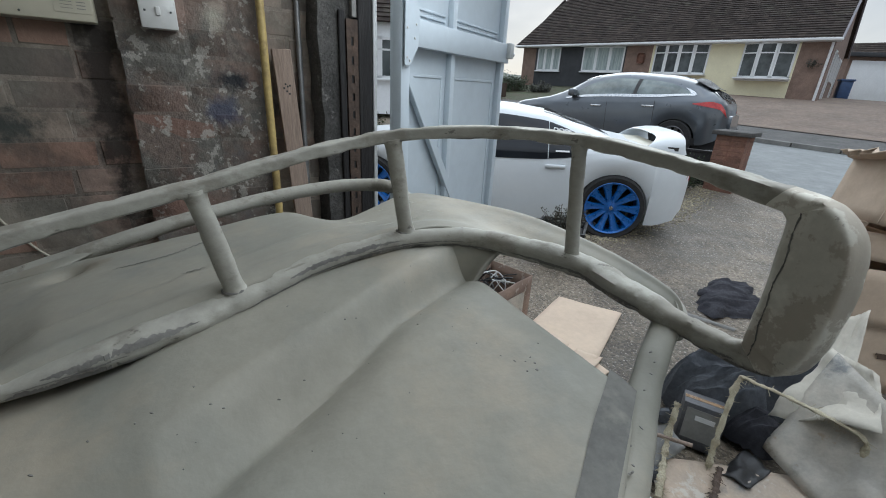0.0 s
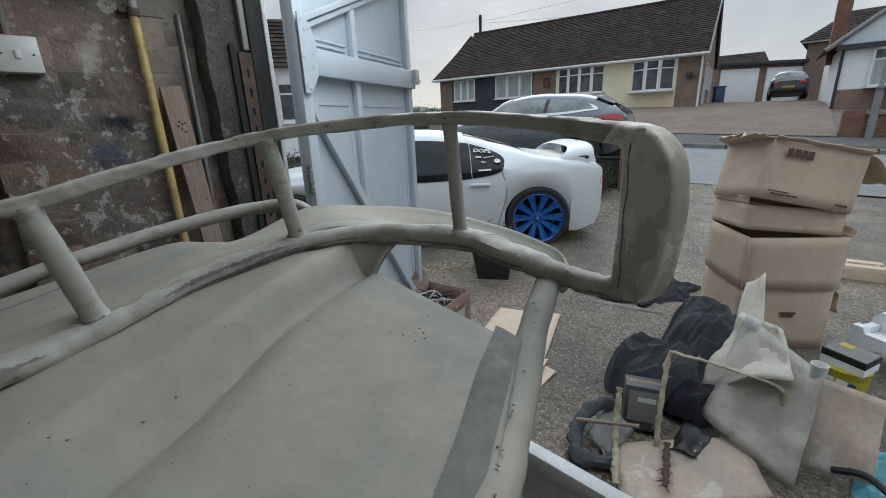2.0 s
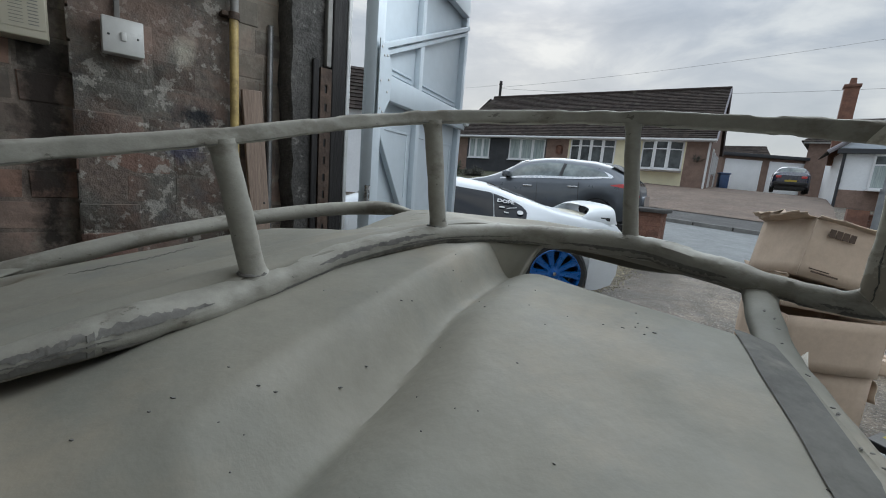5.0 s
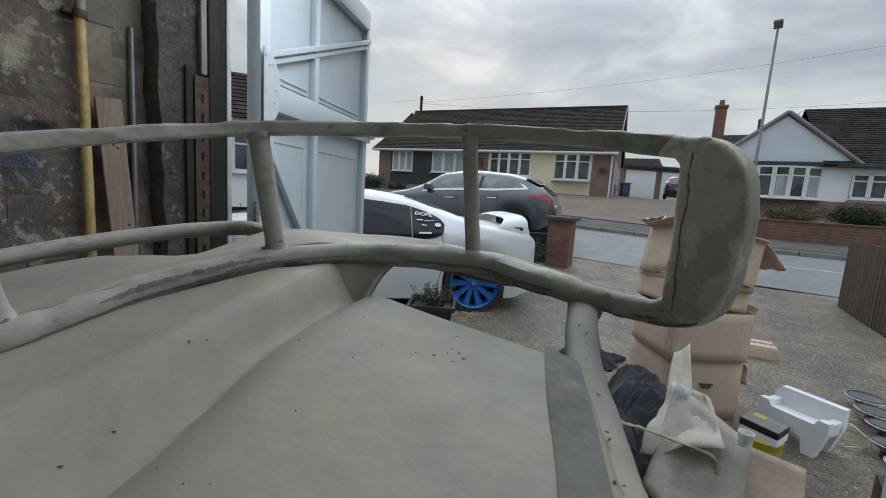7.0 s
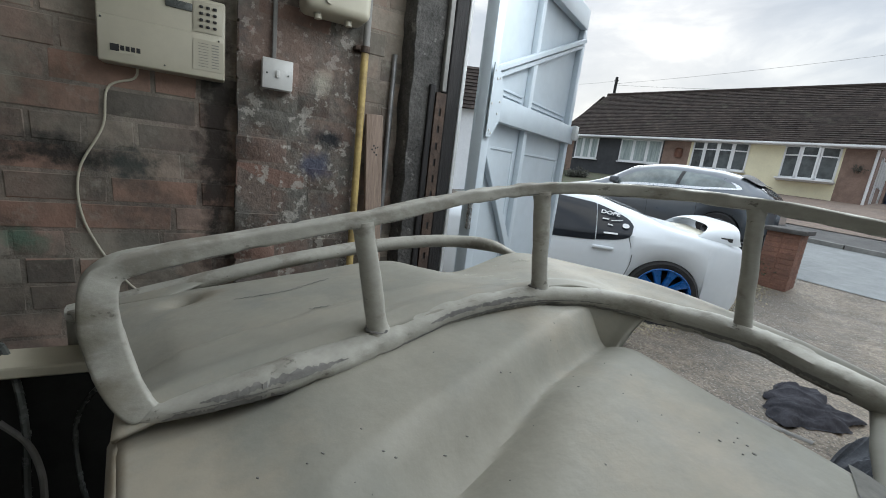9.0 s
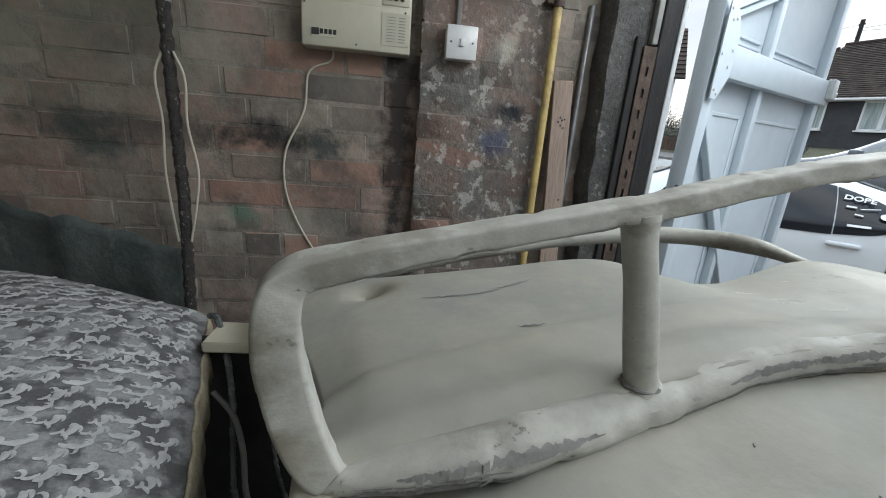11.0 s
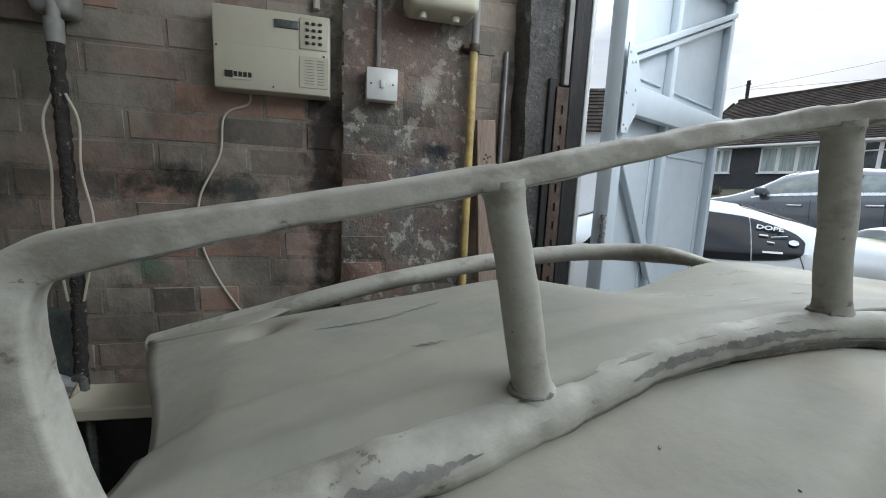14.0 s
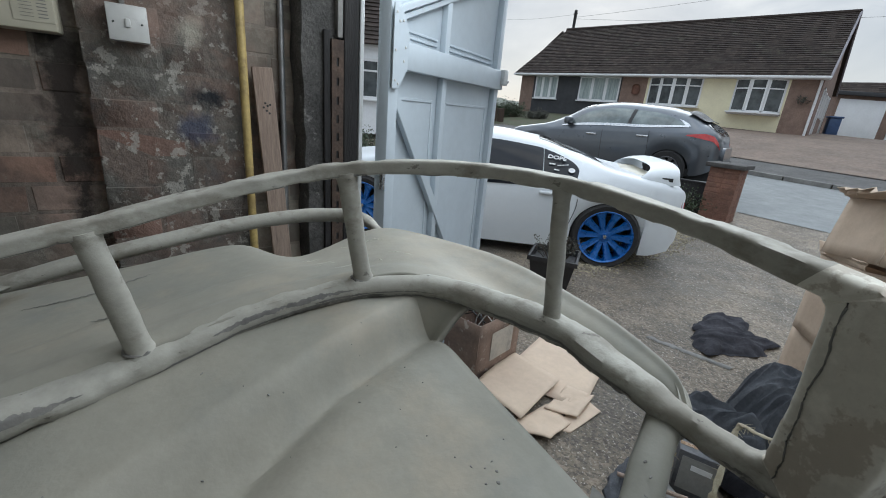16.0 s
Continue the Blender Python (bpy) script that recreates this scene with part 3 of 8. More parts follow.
strip("road", -60, 60, 8.1, 13.0, 0.008, M_ROAD, "smooth grey damp asphalt residential road", "road", 60, 14)
strip("pavement_far", -60, 60, 13.12, 15.0, 0.09, M_PAVE, "dark asphalt footway across the road", "pavement", 60, 5)
strip("verge_far", 0.3, 60, 13.13, 13.55, 0.10, M_GRASS, "thin grass verge along the kerb", "verge", 60, 2)
strip("road_marking", 0.2, 3.4, 10.68, 10.78, 0.013, M_MARK, "thin worn white road line", "road marking", 8, 1)
strip("forecourt", -11.0, 1.0, 15.0, 30.0, 0.11, M_BLOCK, "red block paved forecourt rising to the bungalow", "forecourt", 16, 20)
strip("front_garden", -60.0, -11.0, 15.0, 30.0, 0.10, M_GRASS, "winter grass of the front garden", "lawn", 30, 12)
kerb = thing("kerb", "row of grey concrete kerb stones along the road", "kerb", kind="structure")
for k in range(44):
    a = -26 + k * 0.92
    p, q = Vector(street(a, 13.06)), Vector(street(a + 0.9, 13.06))
    d = (q - p).normalized()
    rot = d.to_track_quat('X', 'Z').to_matrix().to_4x4()
    mid = (p + q) / 2
    part("kerb_stone", box(mid.x, mid.y, mid.z + 0.03, (q - p).length - 0.012, 0.125, 0.16, 0.012, 1, rot), M_KERB, kerb)
tagged(part("garage_floor", box(-0.45, -1.15, 0.002, 2.6, 3.9, 0.02), M_CONC), "dusty grey concrete garage floor", "floor", kind="structure")
# ---- garage shell ----
def brick_mesh(name, length, height, depth, material, seed):
    rnd = random.Random(seed)
    bm = box(0, 0, 0, depth, length, height, 0.002, 1)
    for v in bm.verts:
        v.co += Vector((rnd.uniform(-0.0012, 0.0012), rnd.uniform(-0.002, 0.002), rnd.uniform(-0.002, 0.002)))
    return mesh_of(name, bm, material)


COURSE, Z_JOINT = 0.0805, 1.244 - 15 * 0.0805


def brick_field(parent, x_face, y0, y1, z0, z1, near, material, tag, seed, lengths=(0.105, 0.215, 0.215)):
    """Courses of bricks on a wall that faces +x; those inside near become pieces, the rest one joined mesh."""
    rnd = random.Random(seed)
    kinds = {L: [brick_mesh("brick", L, COURSE - 0.009, 0.05, material, seed * 31 + i) for i in range(3)] for L in lengths}
    rest = bmesh.new()
    count = 0
    k0, k1 = int((z0 - Z_JOINT) / COURSE), int((z1 - Z_JOINT) / COURSE) + 1
    for k in range(k0, k1):
        zc = Z_JOINT + (k + 0.5) * COURSE
        if zc < z0 or zc > z1:
            continue
        y = y0 - rnd.uniform(0, 0.1)
        while y < y1:
            L = rnd.choice(lengths)
            a, b = max(y, y0), min(y + L, y1)
            out = x_face - 0.0258 + rnd.uniform(-0.0012, 0.0016)
            if b - a > 0.03:
                yc = (a + b) / 2
                full = abs((b - a) - L) < 1e-6
                if near[0] <= yc <= near[1] and near[2] <= zc <= near[3] and count < 300:
                    me = rnd.choice(kinds[L])
                    m = pose(out, yc, zc, 0, 0, 0)
                    if not full:
                        m = m @ Matrix.Diagonal((1, (b - a) / L, 1, 1))
                    share("brick", me, parent, m)
                    count += 1
                else:
                    box(out, yc, zc, 0.05, b - a, COURSE - 0.011, bm=rest)
            y += L + 0.011
    ob = part("far_brick", rest, material, parent, smooth=False)
    ob["kind"] = "stuff"


wall_left = part("wall_left", box(-1.7465, -1.2, 1.22, 0.29, 3.9, 2.44), M_MORTAR, smooth=False)
tagged(wall_left, "old pinkish brick garage wall with dirty flaking paint", "wall", kind="structure")
pier = part("wall_pier", box(-1.5785, 0.163, 1.22, 0.050, 0.376, 2.44), M_MORTARP, smooth=False)
tagged(pier, "projecting brick pier with broken edge and flaking paint", "wall", kind="structure")
# rough render pilaster beside the door, its face and broken edge uneven
rows = []
for i in range(60):
    z = 2.44 * i / 59
    e = 0.012 * noise.noise((3.1, 0.2, z * 9)) + 0.006 * noise.noise((1.1, 5.2, z * 31))
    r = []
    for k, (x, y) in enumerate(((-1.62, 0.515), (-1.535, 0.522), (-1.52, 0.53), (-1.518, 0.56), (-1.516, 0.60), (-1.52, 0.645), (-1.62, 0.65))):
        j = 0.004 * noise.noise((k * 3.3, z * 14, 0.5))
        r.append((x + j, y - (e if k < 3 else 0) * 1.0 + 0.02 * (1.2 - z) * (1 if k < 3 else 0.6), z))
    rows.append(r)
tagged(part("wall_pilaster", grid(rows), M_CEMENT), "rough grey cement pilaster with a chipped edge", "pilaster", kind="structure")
tagged(part("wall_back", box(-0.45, -3.1, 1.22, 3.0, 0.2, 2.44), M_BOUNCE_WHITE, smooth=False), "plain unseen back wall of the garage, white to bounce light", "wall", kind="structure")
tagged(part("wall_right", box(0.88, -1.13, 1.22, 0.2, 3.74, 2.44), M_BOUNCE_WHITE, smooth=False), "plain unseen side wall of the garage, white to bounce light", "wall", kind="structure")
tagged(part("wall_front", box(-0.45, 0.70, 2.36, 2.86, 0.12, 0.16), M_BOUNCE_WHITE, smooth=False), "lintel over the garage door opening", "wall", kind="structure")
tagged(part("ceiling", box(-0.45, -1.2, 2.49, 3.1, 4.0, 0.10), M_BOUNCE_WHITE, smooth=False), "plain unseen garage ceiling, white to bounce light", "ceiling", kind="structure")
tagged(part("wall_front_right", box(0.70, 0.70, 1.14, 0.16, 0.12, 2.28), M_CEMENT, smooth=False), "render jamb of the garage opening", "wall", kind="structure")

# dark outer jamb and the white door frame
tagged(part("door_jamb", box(-1.525, 0.678, 1.14, 0.06, 0.052, 2.28, 0.004, 1), M_DARKWOOD), "blackened timber door jamb", "jamb", kind="structure")
tagged(part("door_frame", box(-1.52, 0.7155, 1.14, 0.05, 0.015, 2.28, 0.003, 1), M_WHITE2), "white painted strip of door frame", "trim", kind="structure")

# ---- the filler-covered body shell ----
shell = thing("body_shell", "sand-coloured filler-primed car body plug with raised hoop rail, unfinished", "car body", pose(0, 0, 0))

LOWER = [(-0.457, -0.148, 1.092), (-0.463, -0.045, 1.099), (-0.487, 0.065, 1.110), (-0.506, 0.175, 1.134), (-0.493, 0.287, 1.152),
         (-0.438, 0.378, 1.160), (-0.300, 0.424, 1.168), (-0.22, 0.428, 1.161), (-0.162, 0.428, 1.154), (-0.100, 0.428, 1.153)]
UPPER = [(-0.476, -0.150, 1.208), (-0.490, -0.07, 1.2275), (-0.500, 0.047, 1.2505), (-0.508, 0.165, 1.278), (-0.494, 0.278, 1.300),
         (-0.425, 0.375, 1.311), (-0.318, 0.428, 1.313), (-0.21, 0.440, 1.305), (-0.105, 0.432, 1.289)]
def hoop(stations, n):
    """A closed bar swept through stations (inner edge, outer edge, half thickness, boxiness); hand-filled, lumpy and chipped."""
    flat = [(*a, *b, t, p) for a, b, t, p in stations]
    ext = flat[-2:] + flat + flat[:3]
    per = n // len(flat)
    q = catmull(ext, (len(ext) - 1) * per + 1)[2 * per:(2 + len(flat)) * per]
    m = len(q)
    ctr = [Vector(tuple((v[:3] + v[3:6]) / 2)) for v in q]
    rings = []
    for i, v in enumerate(q):
        h = Vector(tuple((v[3:6] - v[:3]) / 2))
        d = (ctr[(i + 1) % m] - ctr[i - 1]).normalized()
        nn = d.cross(h).normalized()
        ring = []
        rc = min(0.9, max(0.24, 3.2 / v[7] - 0.45))
        prof = []
        for cx, cy, a0 in ((1, 1, 0), (-1, 1, 90), (-1, -1, 180), (1, -1, 270)):
            for a in (0, 30, 60, 90):
                prof.append((cx * (1 - rc) + rc * math.cos(radians(a0 + a)), cy * (1 - rc) + rc * math.sin(radians(a0 + a))))
            e, g = prof[-1], (1 - rc) * 0.5
            prof += [(e[0] - g * (cy if a0 in (0, 180) else 0) , e[1]), (e[0] - 3 * g * (cy if a0 in (0, 180) else 0), e[1])] if a0 in (0, 180) else [(e[0], e[1] + g * cx), (e[0], e[1] + 3 * g * cx)]
        for c, s_ in prof:
            p = ctr[i] + h * c + nn * v[6] * s_
            out = (p - ctr[i]).normalized()
            w = 0.0010 * noise.noise(p * 20) + 0.0007 * noise.noise(p * 62) + (0.0024 * (0.42 - noise.voronoi(p * 36)[0][0]) if i < 8 * per else 0.0)
            w -= 0.0014 * smooth((noise.noise(p * 41 + Vector((3, 1, 7))) - 0.18) / 0.08)
            ring.append(p + out * w * (0.3 if i > 23 * per or 10 * per < i < 15 * per else 1.0))
        rings.append(ring)
    return rings, per


def smooth(t):
    t = min(1.0, max(0.0, t))
    return t * t * (3 - 2 * t)


def ring_mesh(rings, i0, i1):
    return grid([rings[i % len(rings)] for i in range(i0, i1 + 1)], closed=True)


def up_down(p, half, thick, inner_up, box_p=2.5):
    a, b = (p[0], p[1], p[2] + half), (p[0], p[1], p[2] - half)
    return (a, b, thick, box_p) if inner_up else (b, a, thick, box_p)


stations = [up_down(p, r * 0.74, r * 0.92, True) for p, r in zip(LOWER[1:8], (0.0190, 0.0190, 0.0185, 0.0182, 0.0185, 0.0195, 0.0185))]
stations += [((-0.166, 0.428, 1.1655), (-0.163, 0.428, 1.1425), 0.0125, 2.4), ((-0.126, 0.430, 1.1620), (-0.113, 0.429, 1.1410), 0.011, 2.8),
             ((-0.1085, 0.433, 1.1650), (-0.084, 0.425, 1.1455), 0.0108, 3.6), ((-0.1040, 0.434, 1.1730), (-0.066, 0.418, 1.161), 0.0110, 4.5),
             ((-0.103, 0.434, 1.197), (-0.057, 0.414, 1.187), 0.0110, 5.0), ((-0.102, 0.434, 1.221), (-0.0535, 0.413, 1.22), 0.0110, 5.0),
             ((-0.103, 0.434, 1.246), (-0.0545, 0.413, 1.254), 0.0110, 5.0), ((-0.1035, 0.434, 1.2690), (-0.063, 0.417, 1.280), 0.0110, 4.5),
             ((-0.1075, 0.434, 1.2800), (-0.082, 0.425, 1.2965), 0.0108, 3.6), ((-0.124, 0.435, 1.2845), (-0.112, 0.433, 1.3020), 0.011, 3.0)]
stations += [up_down((p[0], p[1], p[2] - 0.0015), 0.0078, r * 0.90, False, 4.0) for p, r in zip(UPPER[7:0:-1], (0.0115, 0.011, 0.011, 0.0115, 0.0118, 0.0118, 0.0118))]
stations += [((-0.483, -0.128, 1.2055), (-0.481, -0.136, 1.2215), 0.0105, 5.0), ((-0.4825, -0.1535, 1.1975), (-0.479, -0.168, 1.2105), 0.0110, 6.0),
             ((-0.479, -0.158, 1.181), (-0.475, -0.1815, 1.192), 0.0120, 6.0), ((-0.476, -0.154, 1.150), (-0.472, -0.182, 1.153), 0.0130, 6.0),
             ((-0.473, -0.143, 1.108), (-0.468, -0.170, 1.106), 0.0130, 5.5), ((-0.470, -0.132, 1.088), (-0.465, -0.151, 1.077), 0.0135, 4.0),
             ((-0.467, -0.118, 1.0925), (-0.463, -0.124, 1.0745), 0.0155, 2.4)]
rings, per = hoop(stations, 32 * 20)
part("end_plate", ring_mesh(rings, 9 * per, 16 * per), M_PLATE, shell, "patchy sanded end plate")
crack = []
for k in range(40):
    f = k / 39
    y_in = 0.18 + 0.07 * noise.noise((f * 5, 2, 0)) + 0.02 * noise.noise((f * 19, 5, 0))
    crack.append((-0.1025 + 0.048 * y_in - 0.0045, 0.434 - 0.021 * y_in - 0.0106, 1.286 - 0.128 * f))
part("crack", tube(crack, [0.0006 + 0.0004 * noise.noise((k * 0.4, 0, 0)) for k in range(40)], seg=6), M_SEAM, shell, "thin crack in the filler")
part("hoop_rail", ring_mesh(rings, 16 * per, (len(stations) + 9) * per), M_RAIL, shell, "lumpy hand-filled hoop rail with chipped edges")


def filler_patch(i0, i1, k0, k1, seed, material):
    """A ragged-edged patch of darker filler lying on the swept bar: along it from ring i0 to i1, round it from k0 to k1."""
    n = len(rings)
    rows = []
    for a in range(141):
        u = a / 140
        fi = i0 + (i1 - i0) * u
        i, fu = int(fi), fi - int(fi)
        mid, half = (k0 + k1) / 2, (k1 - k0) / 2
        wob = min(1.0, 4 * u, 4 * (1 - u)) ** 0.6
        lo = mid - half * wob * (0.70 + 0.6 * noise.noise((fi * 0.21, seed, 0)) + 0.7 * noise.noise((fi * 0.91, seed, 4)) + 0.4 * noise.noise((fi * 2.59, seed, 6)))
        hi = mid + half * wob * (0.70 + 0.6 * noise.noise((fi * 0.21, seed, 9)) + 0.7 * noise.noise((fi * 0.91, seed, 14)) + 0.4 * noise.noise((fi * 2.59, seed, 16)))
        r = []
        for b in range(9):
            fk = lo + (hi - lo) * b / 8
            k, fv = int(math.floor(fk)), fk - math.floor(fk)
            A, B = rings[i % n], rings[(i + 1) % n]
            m = len(A)
            p = (A[k % m].lerp(A[(k + 1) % m], fv)).lerp(B[k % m].lerp(B[(k + 1) % m], fv), fu)
            c = sum(A, Vector()) / m
            r.append(p + (p - c).normalized() * 0.0007)
        rows.append(r)
    part("filler_patch", grid(rows), material, shell, "ragged darker patch of old filler")


rnd = random.Random(44)
for k in range(20):
    i0 = rnd.uniform(-1.2 * per, 8.0 * per)
    mid = rnd.choice((18.2, 18.8, 19.6, 14.4, 16.6))
    half = rnd.uniform(0.35, 0.9)
    filler_patch(i0, i0 + rnd.uniform(0.5, 1.7) * per, mid - half, mid + half, k * 3.1, M_PATCH)
for k in range(22):
    i0 = rnd.uniform(17 * per, 24.3 * per)
    mid, half = rnd.choice((12.9, 13.6, 14.4)), rnd.uniform(0.25, 0.7)
    filler_patch(i0, i0 + rnd.uniform(0.08, 0.6) * per, mid - half, mid + half, k * 5.3 + 1, M_PATCH)


def post(base, top, r):
    n = 34
    pts = catmull([base, tuple(0.85 * b + 0.15 * t for b, t in zip(base, top)), tuple(0.5 * (b + t) for b, t in zip(base, top)),
                   tuple(0.12 * b + 0.88 * t for b, t in zip(base, top)), top], n)
    rad = [r * (1 + 0.50 * math.exp(-abs(i - 4.0) / 1.5) + 0.16 * math.exp(-max(0, n - 4 - i) / 2.0)) for i in range(n)]
    return tube(pts, rad, seg=22, up=(0, 1, 0.1), lump=0.13, lump_scale=42)


part("post", post((-0.495, 0.074, 1.114), (-0.500, 0.046, 1.246), 0.0113), M_RAIL, shell)
part("post", post((-0.494, 0.302, 1.154), (-0.493, 0.277, 1.295), 0.0106), M_RAIL, shell)
part("post", post((-0.297, 0.422, 1.165), (-0.318, 0.428, 1.306), 0.0082), M_RAIL, shell)
# ragged joints round the feet of the posts
for n_, (x, y, z, r) in enumerate(((-0.4955, 0.071, 1.127, 0.0125), (-0.494, 0.299, 1.167, 0.0118), (-0.298, 0.4225, 1.176, 0.0095))):
    ring = []
    for k in range(25):
        a = radians(150 + 250 * k / 24)
        ring.append((x + r * math.cos(a), y + r * math.sin(a), z - 0.002 + 0.002 * noise.noise((k * 0.5, n_, 0))))
    part("joint", tube(ring, [0.0014 + 0.0022 * abs(noise.noise((k * 0.43, n_, 3))) for k in range(25)], seg=7, lump=0.5, lump_scale=200), M_PATCH, shell, "dark ragged filler joint")


# inner deck
DECK_Z = ((-0.30, 1.045), (-0.1, 1.071), (0.0, 1.080), (0.09, 1.088), (0.15, 1.097), (0.29, 1.122), (0.34, 1.126), (0.46, 1.132))
CREASE = ((-0.30, -0.245), (-0.02, -0.268), (0.046, -0.298), (0.114, -0.324), (0.22, -0.372), (0.34, -0.405), (0.46, -0.44))


RISE = ((-0.16, 0.002), (-0.09, 0.001), (-0.05, 0.006), (-0.02, 0.011), (0.06, 0.018), (0.15, 0.025), (0.30, 0.024), (0.46, 0.020))


def deck_z(x, y):
    d = x - lerp_table(CREASE, y)
    near = 1 - smooth((y - 0.06) / 0.18)
    dip, wide = 0.018 + 0.015 * near, 0.055 + 0.036 * near
    z = lerp_table(DECK_Z, y) - dip + 0.001
    z += (dip + lerp_table(RISE, y)) * smooth(-d / (0.046 + 0.024 * near)) if d < 0 else dip * (1 - (1 - min(1.0, d / wide)) ** 2)
    edge = lerp_table(STRUT_X, y) - x
    z -= 0.003 * (1 - smooth((x - lerp_table(RAIL_X, y) - 0.004) / 0.014)) * (1 - smooth((y - 0.30) / 0.04))
    return z - 0.004 * (1 - smooth(edge / 0.03)) + 0.0012 * noise.noise((x * 9, y * 9, 0.3))


STRUT_X = ((-0.30, 0.202), (0.0, 0.043), (0.46, -0.201))
RAIL_X = ((-0.17, -0.453), (-0.047, -0.460), (0.06, -0.488), (0.17, -0.506), (0.285, -0.492), (0.353, -0.452), (0.392, -0.42), (0.42, -0.39))


def deck_edge(x):
    """The deck's closed end, running slightly askew."""
    return min(-0.12, -0.160 + 0.15 * (x + 0.459))


rows = []
for j in range(71):
    f = j / 70
    y = -0.160 + 0.498 * f
    x0, x1 = lerp_table(RAIL_X, y) - 0.03, lerp_table(STRUT_X, y)
    r = []
    for i in range(91):
        x = x0 + (x1 - x0) * i / 90
        yy = deck_edge(x) + (0.338 - 0.10 * (min(-0.16, max(-0.40, x)) + 0.28) - deck_edge(x)) * f
        r.append((x, yy, deck_z(x, yy)))
    rows.append(r)
bm = grid(rows)
# web from the deck's front corner up under the rail
foot = [Vector(p) for p in rows[-1] if p[0] < -0.391]
under = [Vector(tuple(v)) for v in catmull([(-0.474, 0.330, 1.150), (-0.450, 0.357, 1.153), (-0.420, 0.383, 1.155), (-0.393, 0.398, 1.157)], len(foot))]
web = []
for j in range(13):
    u = j / 12
    r = []
    for p, q in zip(foot, under):
        c = p.lerp(q, u)
        c.z = p.z + (q.z - p.z) * (1.7 * u - 0.7 * u * u)
        r.append(c)
    web.append(r)
grid(web, bm)
bmesh.ops.remove_doubles(bm, verts=bm.verts, dist=0.0004)
# side of the deck at its closed end
rows = []
for k, dz in enumerate((0.0, 0.004, 0.010, 0.05, 0.20, 0.45)):
    r = []
    for i in range(41):
        x = -0.470 + 0.60 * i / 40
        r.append((x, deck_edge(x) - (0.0, 0.004, 0.007, 0.008, 0.010, 0.014)[k], deck_z(x, deck_edge(x)) - dz))
    rows.append(r)
grid(rows, bm)
bmesh.ops.recalc_face_normals(bm, faces=bm.faces)
deck = part("deck", bm, M_BODY, shell)
if sum(f.normal.z for f in deck.data.polygons) < 0:
    deck.data.flip_normals()
fold = deck.modifiers.new("thickness", 'SOLIDIFY')
fold.thickness, fold.offset = 0.006, -1

rows = []
for j in range(40):
    y = -0.12 + 0.455 * j / 39
    xe = lerp_table(STRUT_X, y) - 0.006
    w = 0.029 + 0.0016 * noise.noise((0, y * 20, 0))
    rows.append([(xe - w + w * i / 6, y, deck_z(xe - w + w * i / 6, y) + 0.0011) for i in range(7)])
part("primer_band", grid(rows), M_SEAM, shell, "darker grey primer band")
strut = catmull([(-0.174, 0.432, 1.148), (-0.156, 0.384, 1.130), (-0.129, 0.326, 1.111), (-0.097, 0.264, 1.101), (-0.058, 0.19, 1.095), (0.0, 0.08, 1.083), (0.085, -0.08, 1.07), (0.132, -0.17, 1.06)], 90)
part("edge_tube", tube(strut, [0.0125 + 0.0028 * min(1, i / 40) + 0.004 * math.exp(-i / 4) for i in range(90)], seg=20, flat=0.62, lump=0.14, lump_scale=34), M_BODY, shell, "rounded filled edge tube")

# outer panel beyond the rail
PANEL = [((-0.457, -0.170, 1.064), (-0.955, -0.306, 0.998)), ((-0.474, -0.09, 1.083), (-0.893, -0.130, 1.046)), ((-0.488, -0.01, 1.098), (-0.862, -0.03, 1.070)),
         ((-0.500, 0.069, 1.114), (-0.845, 0.06, 1.088)),
         ((-0.508, 0.19, 1.138), (-0.812, 0.20, 1.117)), ((-0.494, 0.304, 1.156), (-0.690, 0.272, 1.128)), ((-0.455, 0.365, 1.163), (-0.692, 0.408, 1.163)),
         ((-0.400, 0.405, 1.165), (-0.607, 0.474, 1.166)), ((-0.297, 0.424, 1.164), (-0.47, 0.515, 1.166)), ((-0.23, 0.430, 1.160), (-0.32, 0.512, 1.163)),
         ((-0.18, 0.430, 1.157), (-0.205, 0.484, 1.157)), ((-0.160, 0.428, 1.152), (-0.160, 0.440, 1.150))]
pc = catmull([(*a, *b) for a, b in PANEL], 110)
rows = []
